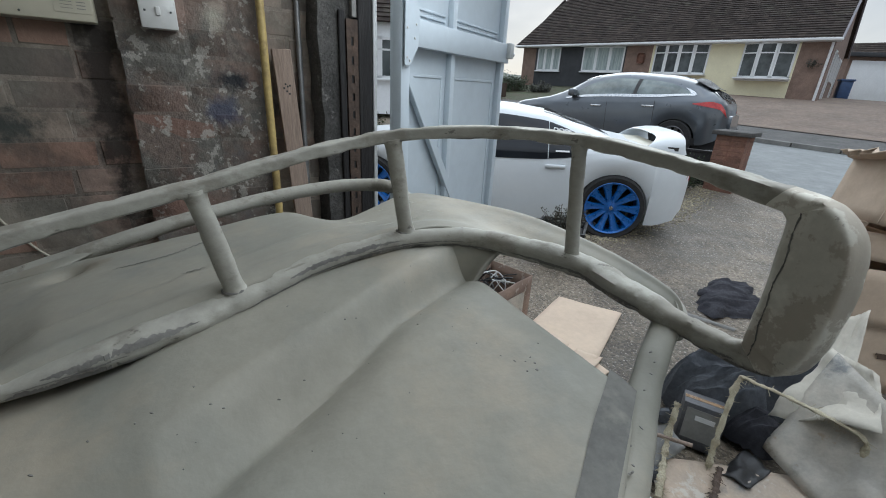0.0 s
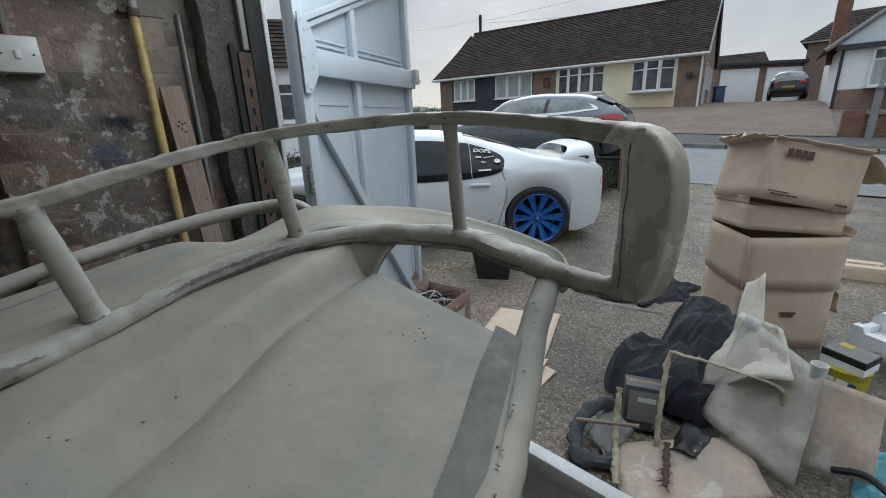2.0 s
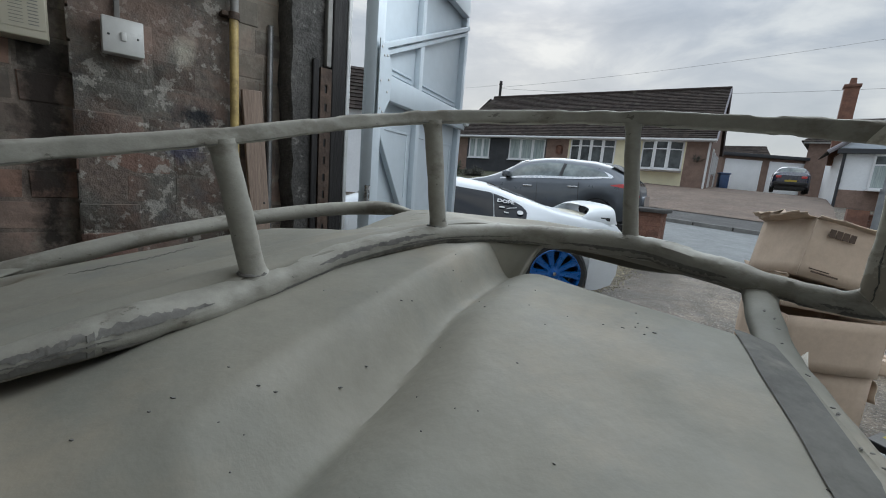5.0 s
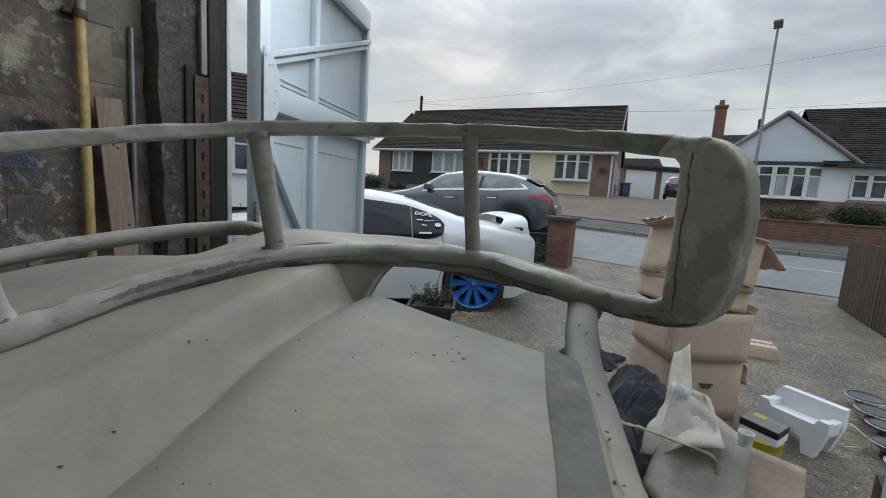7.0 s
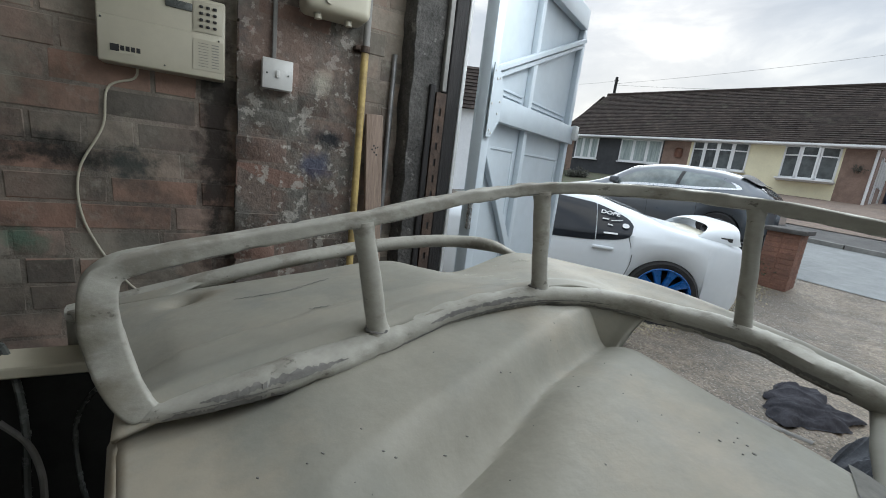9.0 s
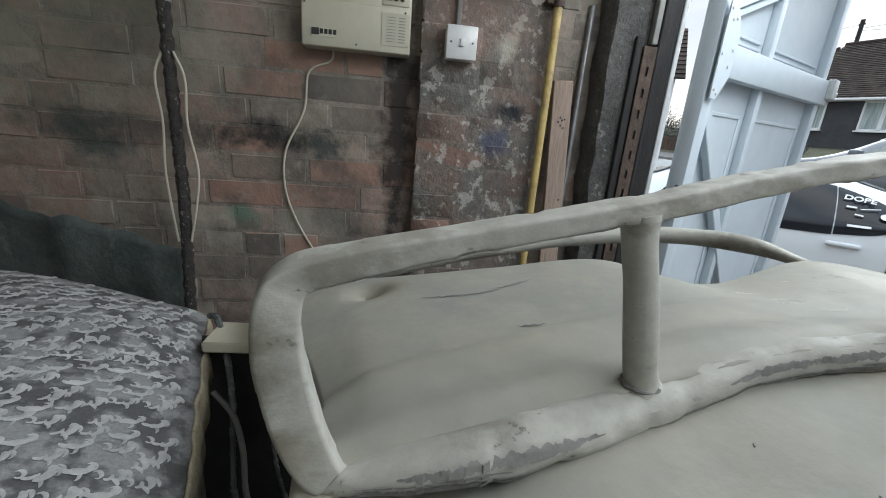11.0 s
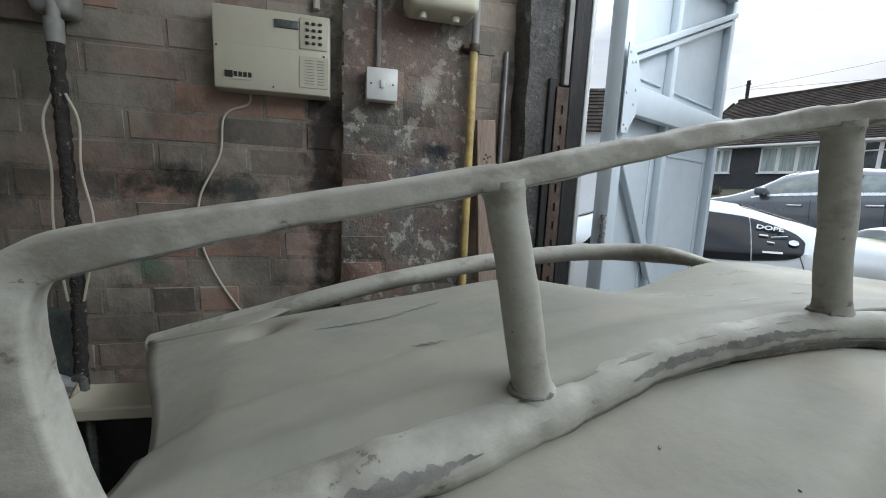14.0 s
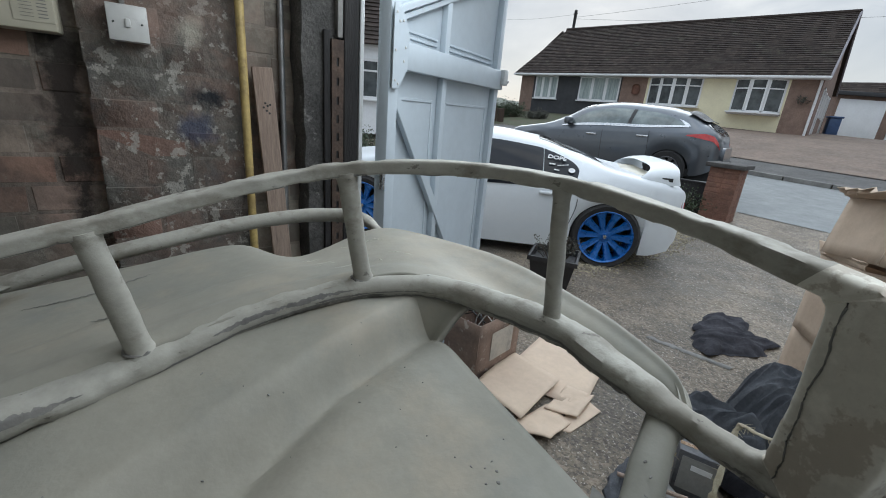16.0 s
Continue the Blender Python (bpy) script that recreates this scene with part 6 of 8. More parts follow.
# ---- drive: boxes, rags, boards and tubs ----
def carton(name, label, w, d, h, m, flaps=(), open_top=False, marks=True, material=None, t=0.005):
    """An open-topped corrugated carton with walls of its own and bent flaps: (side, length, angle, crumple)."""
    material = material or M_CARD
    c = thing(name, label, "cardboard box", m, group="cardboard boxes")

    def wall(n, x0, y0, x1, y1):
        k = 9
        rows = []
        nx, ny = -(y1 - y0), (x1 - x0)
        ln = math.hypot(nx, ny)
        for j in range(6):
            z = h * j / 5
            r = []
            for i in range(k):
                u = i / (k - 1)
                b = 0.010 * noise.noise((x0 * 3 + u * 2.2, y0 * 4 + j * 0.4, h * 7)) * math.sin(math.pi * u)
                r.append((x0 + (x1 - x0) * u + nx / ln * b, y0 + (y1 - y0) * u + ny / ln * b, z))
            rows.append(r)
        return part(n, grid(rows), material, c, thick=t)
    a, b = w / 2, d / 2
    wall("front_panel", -a, -b, a, -b)
    wall("side_panel", a, -b, a, b)
    wall("back_panel", a, b, -a, b)
    wall("side_panel", -a, b, -a, -b)
    part("bottom", box(0, 0, 0.004, w - 0.012, d - 0.012, 0.006), material, c, smooth=False)
    if not open_top:
        for s in (-1, 1):
            part("top_flap", box(0, s * d / 4, h + 0.004, w, d / 2 - 0.003, 0.005), material, c, smooth=False)
        part("tape", box(0, 0, h + 0.0075, w + 0.002, 0.05, 0.001), M_TAPE, c, "brown parcel tape", smooth=False)
    for side, ln, ang, cr in flaps:
        rows = []
        for j in range(7):
            v = j / 6
            r = []
            for i in range(9):
                u = i / 8 * 2 - 1
                an = radians(ang) * min(1.0, 0.35 + v)
                o, z = ln * v * math.cos(an), h + ln * v * math.sin(an)
                q = cr * noise.noise((u * 3 + side * 7, v * 3, ln * 9)) * v
                if side == 0:
                    r.append((u * a, -b - o + q, z + q))
                elif side == 1:
                    r.append((a + o + q, u * b, z + q))
                elif side == 2:
                    r.append((u * a, b + o + q, z + q))
                else:
                    r.append((-a - o + q, u * b, z + q))
            rows.append(r)
        part("flap", grid(rows), material, c, thick=t)
    return c


rz = 24
b1 = carton("cardboard_box", "large brown cardboard box at the bottom of a stack", 0.46, 0.43, 0.36, pose(-0.36, 3.03, 0.0, 0, 0, rz + 16), [(1, 0.14, -70, 0.02)])
b2 = carton("cardboard_box", "brown cardboard box with taped side in the stack", 0.48, 0.42, 0.29, pose(-0.35, 3.00, 0.370, 0, 0, rz + 16), [(1, 0.05, 60, 0.01)], True)
b3 = carton("cardboard_box", "crushed brown cardboard box with torn flap in the stack", 0.45, 0.40, 0.13, pose(-0.37, 2.99, 0.668, -5, 4, rz + 12), [(3, 0.05, 75, 0.02), (2, 0.10, 40, 0.02)], True)
b4 = carton("cardboard_box", "printed brown cardboard box tilted on top of the stack", 0.46, 0.40, 0.30, pose(-0.36, 2.96, 0.805, -8, 12, rz + 16), [(1, 0.20, -35, 0.02), (3, 0.09, 10, 0.05), (0, 0.03, 20, 0.01)], True)
for bx_, items in ((b4, ((-0.10, 0.24, 0.13, 0.040), (-0.15, 0.045, 0.12, 0.006), (-0.12, 0.032, 0.16, 0.008), (0.16, 0.030, 0.07, 0.010))), (b1, ((0.02, 0.22, 0.10, 0.012), (0.02, 0.205, 0.07, 0.018)))):
    for x, z, w, h in items:
        n = 4 if h > 0.03 else 1
        for k in range(n):
            part("printed_bar", box(x + (k - (n - 1) / 2) * w / n, -0.205 - (0.012 if bx_ is b4 else 0.016), z, w / n * 0.82, 0.002, h), M_CARDINK, bx_, "brown printed block", smooth=False)
carton("cardboard_box", "small flat cardboard box on the drive", 0.30, 0.22, 0.11, pose(0.0, 4.55, 0.0, 0, 0, 12))
wire_box = carton("cardboard_box", "dirty open cardboard box of tangled wires with torn print", 0.31, 0.39, 0.335, pose(-1.665, 1.53, 0.0, 0, 0, 13), [(3, 0.10, 60, 0.03)], True, material=M_OLDCARD)
rnd = random.Random(3)
for k in range(6):
    pts = [(rnd.uniform(-0.14, 0.14), rnd.uniform(-0.1, 0.1), 0.24 + rnd.uniform(-0.02, 0.13)) for q in range(6)]
    solo("wire", tube(catmull(pts, 40), 0.0035, seg=6), M_SWITCH if k % 2 else M_BLACK, "thin wire tangled in the open box", "wire").matrix_world = pose(-1.665, 1.53, 0.0, 0, 0, 13)
part("torn_print", box(0.1585, 0.02, 0.17, 0.002, 0.20, 0.17), M_RESIN, wire_box, "torn stained paper patch", smooth=False)


def sheet(name, label, corners, material, cat, bend=0.02, seed=1, n=12, thick=0.005, z_ripple=0.0, group=""):
    """A bent flat sheet through four corners, in order round it."""
    a, b, c, d = (Vector(q) for q in corners)
    nrm = (b - a).cross(d - a).normalized()
    rows = []
    for j in range(n + 1):
        v = j / n
        r = []
        for i in range(n + 1):
            u = i / n
            p = a.lerp(b, u).lerp(d.lerp(c, u), v)
            p += nrm * bend * (noise.noise((u * 2.3 + seed, v * 2.1, seed * 1.7)) + 0.35 * noise.noise((u * 7 + seed, v * 7, seed * 0.7)))
            r.append(p)
        rows.append(r)
    return solo(name, grid(rows), material, label, cat, thick=thick, group=group)


sheet("cardboard_sheet", "clean flattened cardboard sheet lying on others on the drive", [(-1.43, 1.34, 0.040), (-1.11, 1.37, 0.045), (-1.23, 1.77, 0.045), (-1.58, 1.75, 0.030)], M_CARDLT, "cardboard", 0.012, 2, group="cardboard sheets")
sheet("cardboard_sheet", "clean flattened cardboard sheet with a fold across it", [(-1.45, 1.52, 0.010), (-1.03, 1.72, 0.014), (-1.331, 2.41, 0.014), (-1.70, 2.215, 0.010)], M_CARDLT, "cardboard", 0.006, 5, group="cardboard sheets")
sheet("cardboard_sheet", "cardboard flap folded along the edge of a sheet", [(-1.13, 1.55, 0.018), (-1.00, 1.64, 0.028), (-1.07, 1.86, 0.022), (-1.20, 1.80, 0.018)], M_CARDLT, "cardboard", 0.010, 8, group="cardboard sheets")
sheet("cardboard_sheet", "pale cardboard strip curling at its edge", [(-1.13, 1.30, 0.006), (-0.96, 1.41, 0.035), (-1.00, 1.60, 0.012), (-1.15, 1.60, 0.010)], M_CARDLT, "cardboard", 0.014, 21, group="cardboard sheets")
sheet("cardboard_sheet", "torn cardboard corner under the pile", [(-1.02, 1.50, 0.004), (-0.96, 1.55, 0.006), (-0.98, 1.80, 0.012), (-1.10, 1.82, 0.004)], M_CARDLT, "cardboard", 0.004, 11, group="cardboard sheets")
sheet("cardboard_sheet", "stained cardboard flap lying on the drive", [(-0.55, 1.44, 0.02), (-0.35, 1.24, 0.02), (-0.02, 1.62, 0.03), (-0.17, 1.88, 0.03)], M_CARDDIRT, "cardboard", 0.02, 12, group="cardboard sheets")
sheet("resin_board", "resin-stained grey board leaning on the rubbish", [(-0.31, 1.87, 0.06), (0.02, 1.70, 0.03), (0.02, 1.98, 0.36), (-0.27, 2.17, 0.44)], M_RESIN, "board", 0.04, 14)
sheet("masking_paper", "cream sheet of masking paper standing up", [(-0.31, 2.13, 0.32), (-0.20, 2.16, 0.36), (-0.27, 2.44, 0.56), (-0.33, 2.38, 0.52)], M_PAPER, "paper", 0.03, 15, thick=0.001)
sheet("masking_paper", "curled cream paper edge over the board", [(-0.36, 1.95, 0.16), (-0.06, 1.93, 0.33), (-0.14, 2.16, 0.42), (-0.30, 2.20, 0.44)], M_PAPER, "paper", 0.05, 16, thick=0.001)
sheet("cardboard_sheet", "stained cardboard panel propped behind the board", [(0.0, 1.82, 0.05), (0.20, 1.86, 0.08), (0.19, 2.03, 0.31), (0.0, 2.02, 0.33)], M_CARDDIRT, "cardboard", 0.015, 17, group="cardboard sheets")
sheet("black_scrap", "scrap of black plastic on the boards", [(-0.36, 1.60, 0.045), (-0.26, 1.62, 0.05), (-0.25, 1.77, 0.06), (-0.35, 1.80, 0.05)], M_BLACK, "plastic scrap", 0.02, 18)
dc = thing("dark_carton", "small dark printed carton in the rubbish", "carton", Matrix.Translation((-0.51, 1.73, 0.10)) @ Matrix.Rotation(radians(25), 4, 'Z') @ Matrix.Rotation(radians(-12), 4, 'X'))
part("body", box(0, 0, 0, 0.15, 0.13, 0.19, 0.005, 2), M_CARTON, dc)
part("side_print", box(0.0, -0.0662, 0.01, 0.12, 0.0015, 0.13), M_GREYP, dc, "faded grey print", smooth=False)
part("print_bar", box(0.01, -0.068, 0.04, 0.07, 0.0015, 0.02), M_DECAL, dc, "white print bar", smooth=False)
part("edge_tape", box(0.0, 0.0, 0.0957, 0.145, 0.03, 0.0012), M_TAPE, dc, "brown tape", smooth=False)
sheet("grey_bag_lining", "pale grey lining of the cloth bag lying open", [(-0.62, 1.46, 0.035), (-0.50, 1.41, 0.03), (-0.48, 1.58, 0.07), (-0.61, 1.62, 0.10)], M_GREYP, "bag", 0.02, 33, thick=0.002)


def frayed(path, r, seed, hairs=70):
    """A stiff ragged strip with loose fibres along it."""
    rnd = random.Random(seed)
    bm = tube(path, [r * rnd.uniform(0.7, 1.35) for _ in path], seg=9, flat=0.5, lump=0.55, lump_scale=70)
    for k in range(hairs):
        p = Vector(tuple(rnd.choice(path)[:3]))
        d = Vector((rnd.uniform(-1, 1), rnd.uniform(-1, 1), rnd.uniform(-1.2, 0.4))).normalized() * rnd.uniform(0.015, 0.038)
        q = p + d * 0.5 + Vector((rnd.uniform(-0.006, 0.006), rnd.uniform(-0.006, 0.006), 0))
        tube([p, q, p + d], [0.0016, 0.0012, 0.0005], seg=4, bm=bm)
    return bm


fib = catmull([(-0.39, 1.58, 0.05), (-0.415, 1.66, 0.17), (-0.45, 1.80, 0.325), (-0.40, 1.83, 0.335), (-0.24, 1.91, 0.30), (-0.08, 1.93, 0.27), (-0.10, 1.90, 0.12)], 60)
solo("glassfibre_strip", frayed(fib, 0.011, 1, 140), M_FIBRE, "stiff ragged strip of dried glassfibre", "fibre strip")
solo("glassfibre_strip", frayed(catmull([(-0.56, 1.60, 0.22), (-0.53, 1.52, 0.12), (-0.48, 1.42, 0.07), (-0.42, 1.30, 0.04)], 50), 0.011, 2, 130), M_FIBRE, "ragged strip of dried glassfibre", "fibre strip")
solo("glassfibre_strip", frayed(catmull([(-0.36, 1.62, 0.05), (-0.33, 1.52, 0.05), (-0.29, 1.40, 0.05)], 40), 0.010, 3, 60), M_RUST, "red-brown stained strip in the rubbish", "fibre strip")
solo("stick", tube([(-0.66, 1.44, 0.10), (-0.45, 1.55, 0.12)], 0.008, seg=8), M_WOOD, "short wooden stirring stick in the rubbish", "stick")
solo("paper_cup", lathe(((0.0, 0.0), (0.022, 0.0), (0.028, 0.06), (0.024, 0.06), (0.0, 0.004)), 18), M_SWITCH, "small white plastic cup on the boards", "cup").matrix_world = pose(0.0, 1.99, 0.335)
bag = tube(catmull([(-0.47, 1.40, 0.03), (-0.58, 1.33, 0.03), (-0.65, 1.42, 0.05), (-0.66, 1.55, 0.09), (-0.58, 1.62, 0.13)], 40), 0.028, seg=10, lump=0.5)
solo("grey_bag", bag, M_CLOTH, "rolled edge of a grey cloth bag", "bag")


def rag(name, label, cx, cy, rx, ry, h, material, seed, lean=0.0, z0=0.0, turn=-0.6, ragged=0.26, wave=1.0):
    """A dropped garment: a mound wrapped in long soft folds, with a loose hem."""
    rows = []
    n, m = 150, 80
    for j in range(m + 1):
        v = j / m
        r = []
        for i in range(n):
            a = 2 * math.pi * i / n
            rr = 0.80 + ragged * noise.noise((math.cos(a) * 1.3 + seed, math.sin(a) * 1.3, seed * 0.3)) + 0.7 * (ragged - 0.2) * noise.noise((math.cos(a) * 3.6, math.sin(a) * 3.6, seed))
            x, y = rx * v * rr * math.cos(a), ry * v * rr * math.sin(a)
            body = max(0.0, 1 - v ** 3.2) ** 0.8
            dome = h * body * (0.85 + 0.30 * noise.noise((x * 3.5 + seed, y * 3.5, 2.0)))
            q = (x * math.cos(turn) + y * math.sin(turn), -x * math.sin(turn) + y * math.cos(turn))
            warp = noise.noise((q[0] * 3, q[1] * 4, seed)) * 2.6 + 0.5 * noise.noise((q[0] * 9, q[1] * 8, seed + 3))
            f1 = (1 - min(1.0, 2.2 * abs(noise.noise((q[0] * 13 * wave + warp * 0.45, q[1] * 2.6 + 0.2 * warp, seed + 11))))) ** 1.1
            f2 = (1 - min(1.0, 2.2 * abs(noise.noise((q[0] * 30 * wave - warp * 0.4, q[1] * 7 + 0.4 * warp, seed + 17))))) ** 1.0
            fold = 0.052 * f1 + 0.030 * f2 + 0.030 * noise.noise((x * 6, y * 6, seed + 5)) + 0.004 * noise.noise((x * 30, y * 30, seed))
            z = z0 + max(0.005, dome + fold * (0.35 + 0.65 * min(1, h * 5)) - 0.02 * v)
            r.append((cx + x + lean * dome, cy + y, z))
        rows.append(r)
    return solo(name, grid(rows, closed=True), material, label, "clothes", group="rags")


rag("crumpled_top", "charcoal grey cotton garment in a heap", -0.45, 2.34, 0.27, 0.30, 0.36, M_CLOTH, 4.2)
rag("crumpled_top", "charcoal grey cotton garment spilling off the heap", -0.58, 1.98, 0.25, 0.22, 0.28, M_CLOTH, 7.7)
rag("crumpled_top", "black cotton garment under the boards", -0.38, 1.93, 0.16, 0.14, 0.16, M_CLOTH2, 9.1)
rag("crumpled_top", "black crumpled garment dropped on the drive", -1.06, 3.28, 0.36, 0.44, 0.060, M_CLOTH2, 2.4, ragged=0.5, wave=0.5)

tub = thing("filler_tub", "yellow filler tub with a boxed pack on its lid", "tub", pose(0.075, 2.60, 0.0, 0, 0, -18) @ Matrix.Scale(0.84, 4))
part("bucket", lathe(((0.0, 0.0), (0.088, 0.0), (0.095, 0.01), (0.105, 0.16), (0.108, 0.165), (0.10, 0.166), (0.0, 0.166)), 32), M_TUBY, tub)
part("wrap_label", lathe(((0.0985, 0.035), (0.1045, 0.125)), 32), M_TUBY, tub)
for k, (x, z, w, h) in enumerate(((-0.03, 0.105, 0.045, 0.022), (0.028, 0.105, 0.05, 0.022), (-0.02, 0.065, 0.08, 0.010))):
    part("label_bar", box(x, -0.103, z, w, 0.004, h), M_WHITEW, tub, smooth=False)
part("label_emblem", box(0.062, -0.086, 0.085, 0.035, 0.006, 0.05, 0.01, 2, Matrix.Rotation(radians(35), 4, 'Z')), M_BLUE, tub, "blue round emblem")
pack = thing("boxed_pack", "black and white boxed sander pack lying on the tub", "carton", pose(0.075, 2.60, 0.141, 3, 2, -20) @ Matrix.Scale(0.64, 4))
part("lower_half", box(0, 0, 0.032, 0.26, 0.20, 0.062, 0.004, 1), M_WHITEW, pack)
part("lid", box(0, 0, 0.092, 0.262, 0.202, 0.056, 0.004, 1), M_BLACK, pack, "black lid")
part("top_print", box(0.0, 0.0, 0.1212, 0.25, 0.19, 0.0015), M_GREYP, pack, "grey printed picture", smooth=False)
part("yellow_print", box(-0.05, 0.05, 0.1224, 0.08, 0.06, 0.0015), M_TUBY, pack, smooth=False)

foam = thing("polystyrene_block", "white moulded polystyrene packing piece standing on feet", "packing", pose(0.24, 2.98, 0.0, 0, 0, -28) @ Matrix.Scale(0.76, 4))
legs = [(-0.19, 0.0), (-0.125, 0.0), (-0.105, 0.115), (-0.05, 0.150), (0.02, 0.150), (0.065, 0.115), (0.085, 0.0), (0.155, 0.0), (0.21, 0.20)]
part("front_wall", prism(legs + [(0.21, 0.275), (0.15, 0.275), (0.13, 0.235), (-0.13, 0.235), (-0.15, 0.275), (-0.21, 0.275), (-0.21, 0.20)], -0.125, -0.065, axes=(0, 2, 1)), M_POLY, foam, smooth=False)
part("back_wall", prism(legs + [(0.21, 0.345), (-0.17, 0.345), (-0.21, 0.30), (-0.21, 0.20)], 0.065, 0.125, axes=(0, 2, 1)), M_POLY, foam, smooth=False)
part("tray", box(0, 0, 0.185, 0.40, 0.13, 0.05, 0.006), M_POLY, foam)
for x in (-0.18, 0.18):
    part("end_wall", box(x, 0, 0.235, 0.055, 0.13, 0.05, 0.006), M_POLY, foam)

spk = thing("loudspeaker", "bare round loudspeaker lying face up on the drive", "loudspeaker", pose(0.62, 3.85, 0.0), group="loudspeakers")
part("magnet", cyl((0, 0, 0.0), (0, 0, 0.04), 0.045, 24), M_DARK, spk)
part("basket", lathe(((0.045, 0.035), (0.085, 0.07), (0.105, 0.078), (0.108, 0.082), (0.098, 0.084)), 32), M_CHROME, spk, "pale steel rim")
part("surround", lathe(((0.098, 0.083), (0.092, 0.090), (0.085, 0.083)), 32), M_BLACK, spk, "black rubber surround")
part("cone", lathe(((0.085, 0.083), (0.035, 0.055), (0.034, 0.062), (0.0, 0.072)), 32), M_CONE, spk)
for x, y, a in ((0.63, 3.61, 8), (0.66, 3.40, -6), (0.63, 3.13, 12), (0.66, 2.90, 5)):
    copy_thing(spk, pose(x, y, 0.0, a * 0.4, a * 0.3, a * 9))
cable("speaker_wire", [(0.55, 3.55, 0.02), (0.45, 3.40, 0.05), (0.50, 3.25, 0.08), (0.56, 3.18, 0.03), (0.45, 3.10, 0.01)], 0.004, M_CARDLT, "thin pale loop of speaker wire")
crate = solo("black_crate", box(0.50, 2.36, 0.10, 0.10, 0.20, 0.20, 0.01), M_BLACK, "small black plastic crate by the door", "crate")
rows = []
for j in range(24):
    rows.append([(0.16 + 0.24 * i / 23, 1.74 + 0.42 * j / 23, 0.02 + 0.09 * math.sin(math.pi * i / 23) * math.sin(math.pi * j / 23) + 0.03 * noise.noise((i * 0.45, j * 0.45, 3))) for i in range(24)])
solo("blue_sheeting", grid(rows), M_CYAN, "crumpled pale blue plastic sheeting", "sheeting", thick=0.002)
cable("bag_strap", [(0.10, 1.82, 0.10), (0.18, 1.80, 0.14), (0.26, 1.74, 0.13), (0.33, 1.70, 0.12)], 0.012, M_BLACK, "black webbing bag strap")
wp = thing("old_door", "white painted door section lying on edge by the shell", "panel", pose(-0.50, 1.02, 0.0, 0, 0, 3))
part("rail", box(0, 0.0, 0.25, 0.62, 0.05, 0.06, 0.004), M_WHITE2, wp)
part("rail", box(0, 0.0, 0.03, 0.62, 0.05, 0.06, 0.004), M_WHITE2, wp)
part("panel", box(0, 0.0, 0.14, 0.60, 0.02, 0.18), M_WHITE2, wp, smooth=False)

rows = []
for i in range(40):
    u = i / 39
    x, y = -1.32 + 0.48 * u, 2.77 + 0.13 * u + 0.02 * noise.noise((u * 9, 1, 0))
    w = 0.022 + 0.012 * noise.noise((u * 14, 3, 0))
    rows.append([(x, y - w, 0.002), (x, y - w * 0.5, 0.010), (x, y + w * 0.5, 0.010), (x, y + w, 0.002)])
solo("slab_edge", grid(rows), M_KERB, "pale broken concrete edge across the drive", "slab edge")

# planter, gravel bed, gate pillar, low wall, fence
pl = thing("planter", "black tapered plastic planter with a dry grey shrub", "planter", pose(-2.20, 2.74, 0.0, 0, 0, 35) @ Matrix.Diagonal((1.30, 1.30, 1.05, 1)))
rows = []
for w, z in ((0.10, 0.0), (0.135, 0.27), (0.15, 0.275), (0.15, 0.31), (0.135, 0.31), (0.125, 0.26)):
    rows.append([(sx * w, sy * w, z) for sx, sy in ((-1, -1), (1, -1), (1, 1), (-1, 1))])
bm = grid(rows, closed=True)
bm.faces.new([bm.verts.new((sx * 0.126, sy * 0.126, 0.26)) for sx, sy in ((-1, -1), (1, -1), (1, 1), (-1, 1))])
part("pot", bm, M_BLACK, pl)
rnd = random.Random(11)
tw, lf = bmesh.new(), bmesh.new()
for k in range(60):
    a, r = rnd.uniform(0, 6.28), rnd.uniform(0.0, 0.11)
    tip = (1.45 * r * math.cos(a) + rnd.uniform(-0.03, 0.03), 1.45 * r * math.sin(a) + rnd.uniform(-0.03, 0.03), rnd.uniform(0.34, 0.45))
    tube([(r * 0.6 * math.cos(a), r * 0.6 * math.sin(a), 0.25), tip], [0.003, 0.001], seg=4, bm=tw)
    for q in range(14):
        t = rnd.uniform(0.45, 1.0)
        c = Vector((r * 0.6 * math.cos(a), r * 0.6 * math.sin(a), 0.25)).lerp(Vector(tip), t) + Vector((rnd.uniform(-0.018, 0.018), rnd.uniform(-0.018, 0.018), rnd.uniform(-0.01, 0.015)))
        d = Vector((rnd.uniform(-1, 1), rnd.uniform(-1, 1), rnd.uniform(0, 1))).normalized() * 0.014
        s = d.cross(Vector((rnd.random(), rnd.random(), 0.2))).normalized() * 0.004
        lf.faces.new([lf.verts.new(c + o) for o in (-s, d * 0.5 - s * 1.6, d, d * 0.5 + s * 1.6)])
part("stem", tw, M_TWIG, pl)
part("foliage", lf, M_HEATHER, pl, "dry grey-green leaves", smooth=False)["kind"] = "stuff"

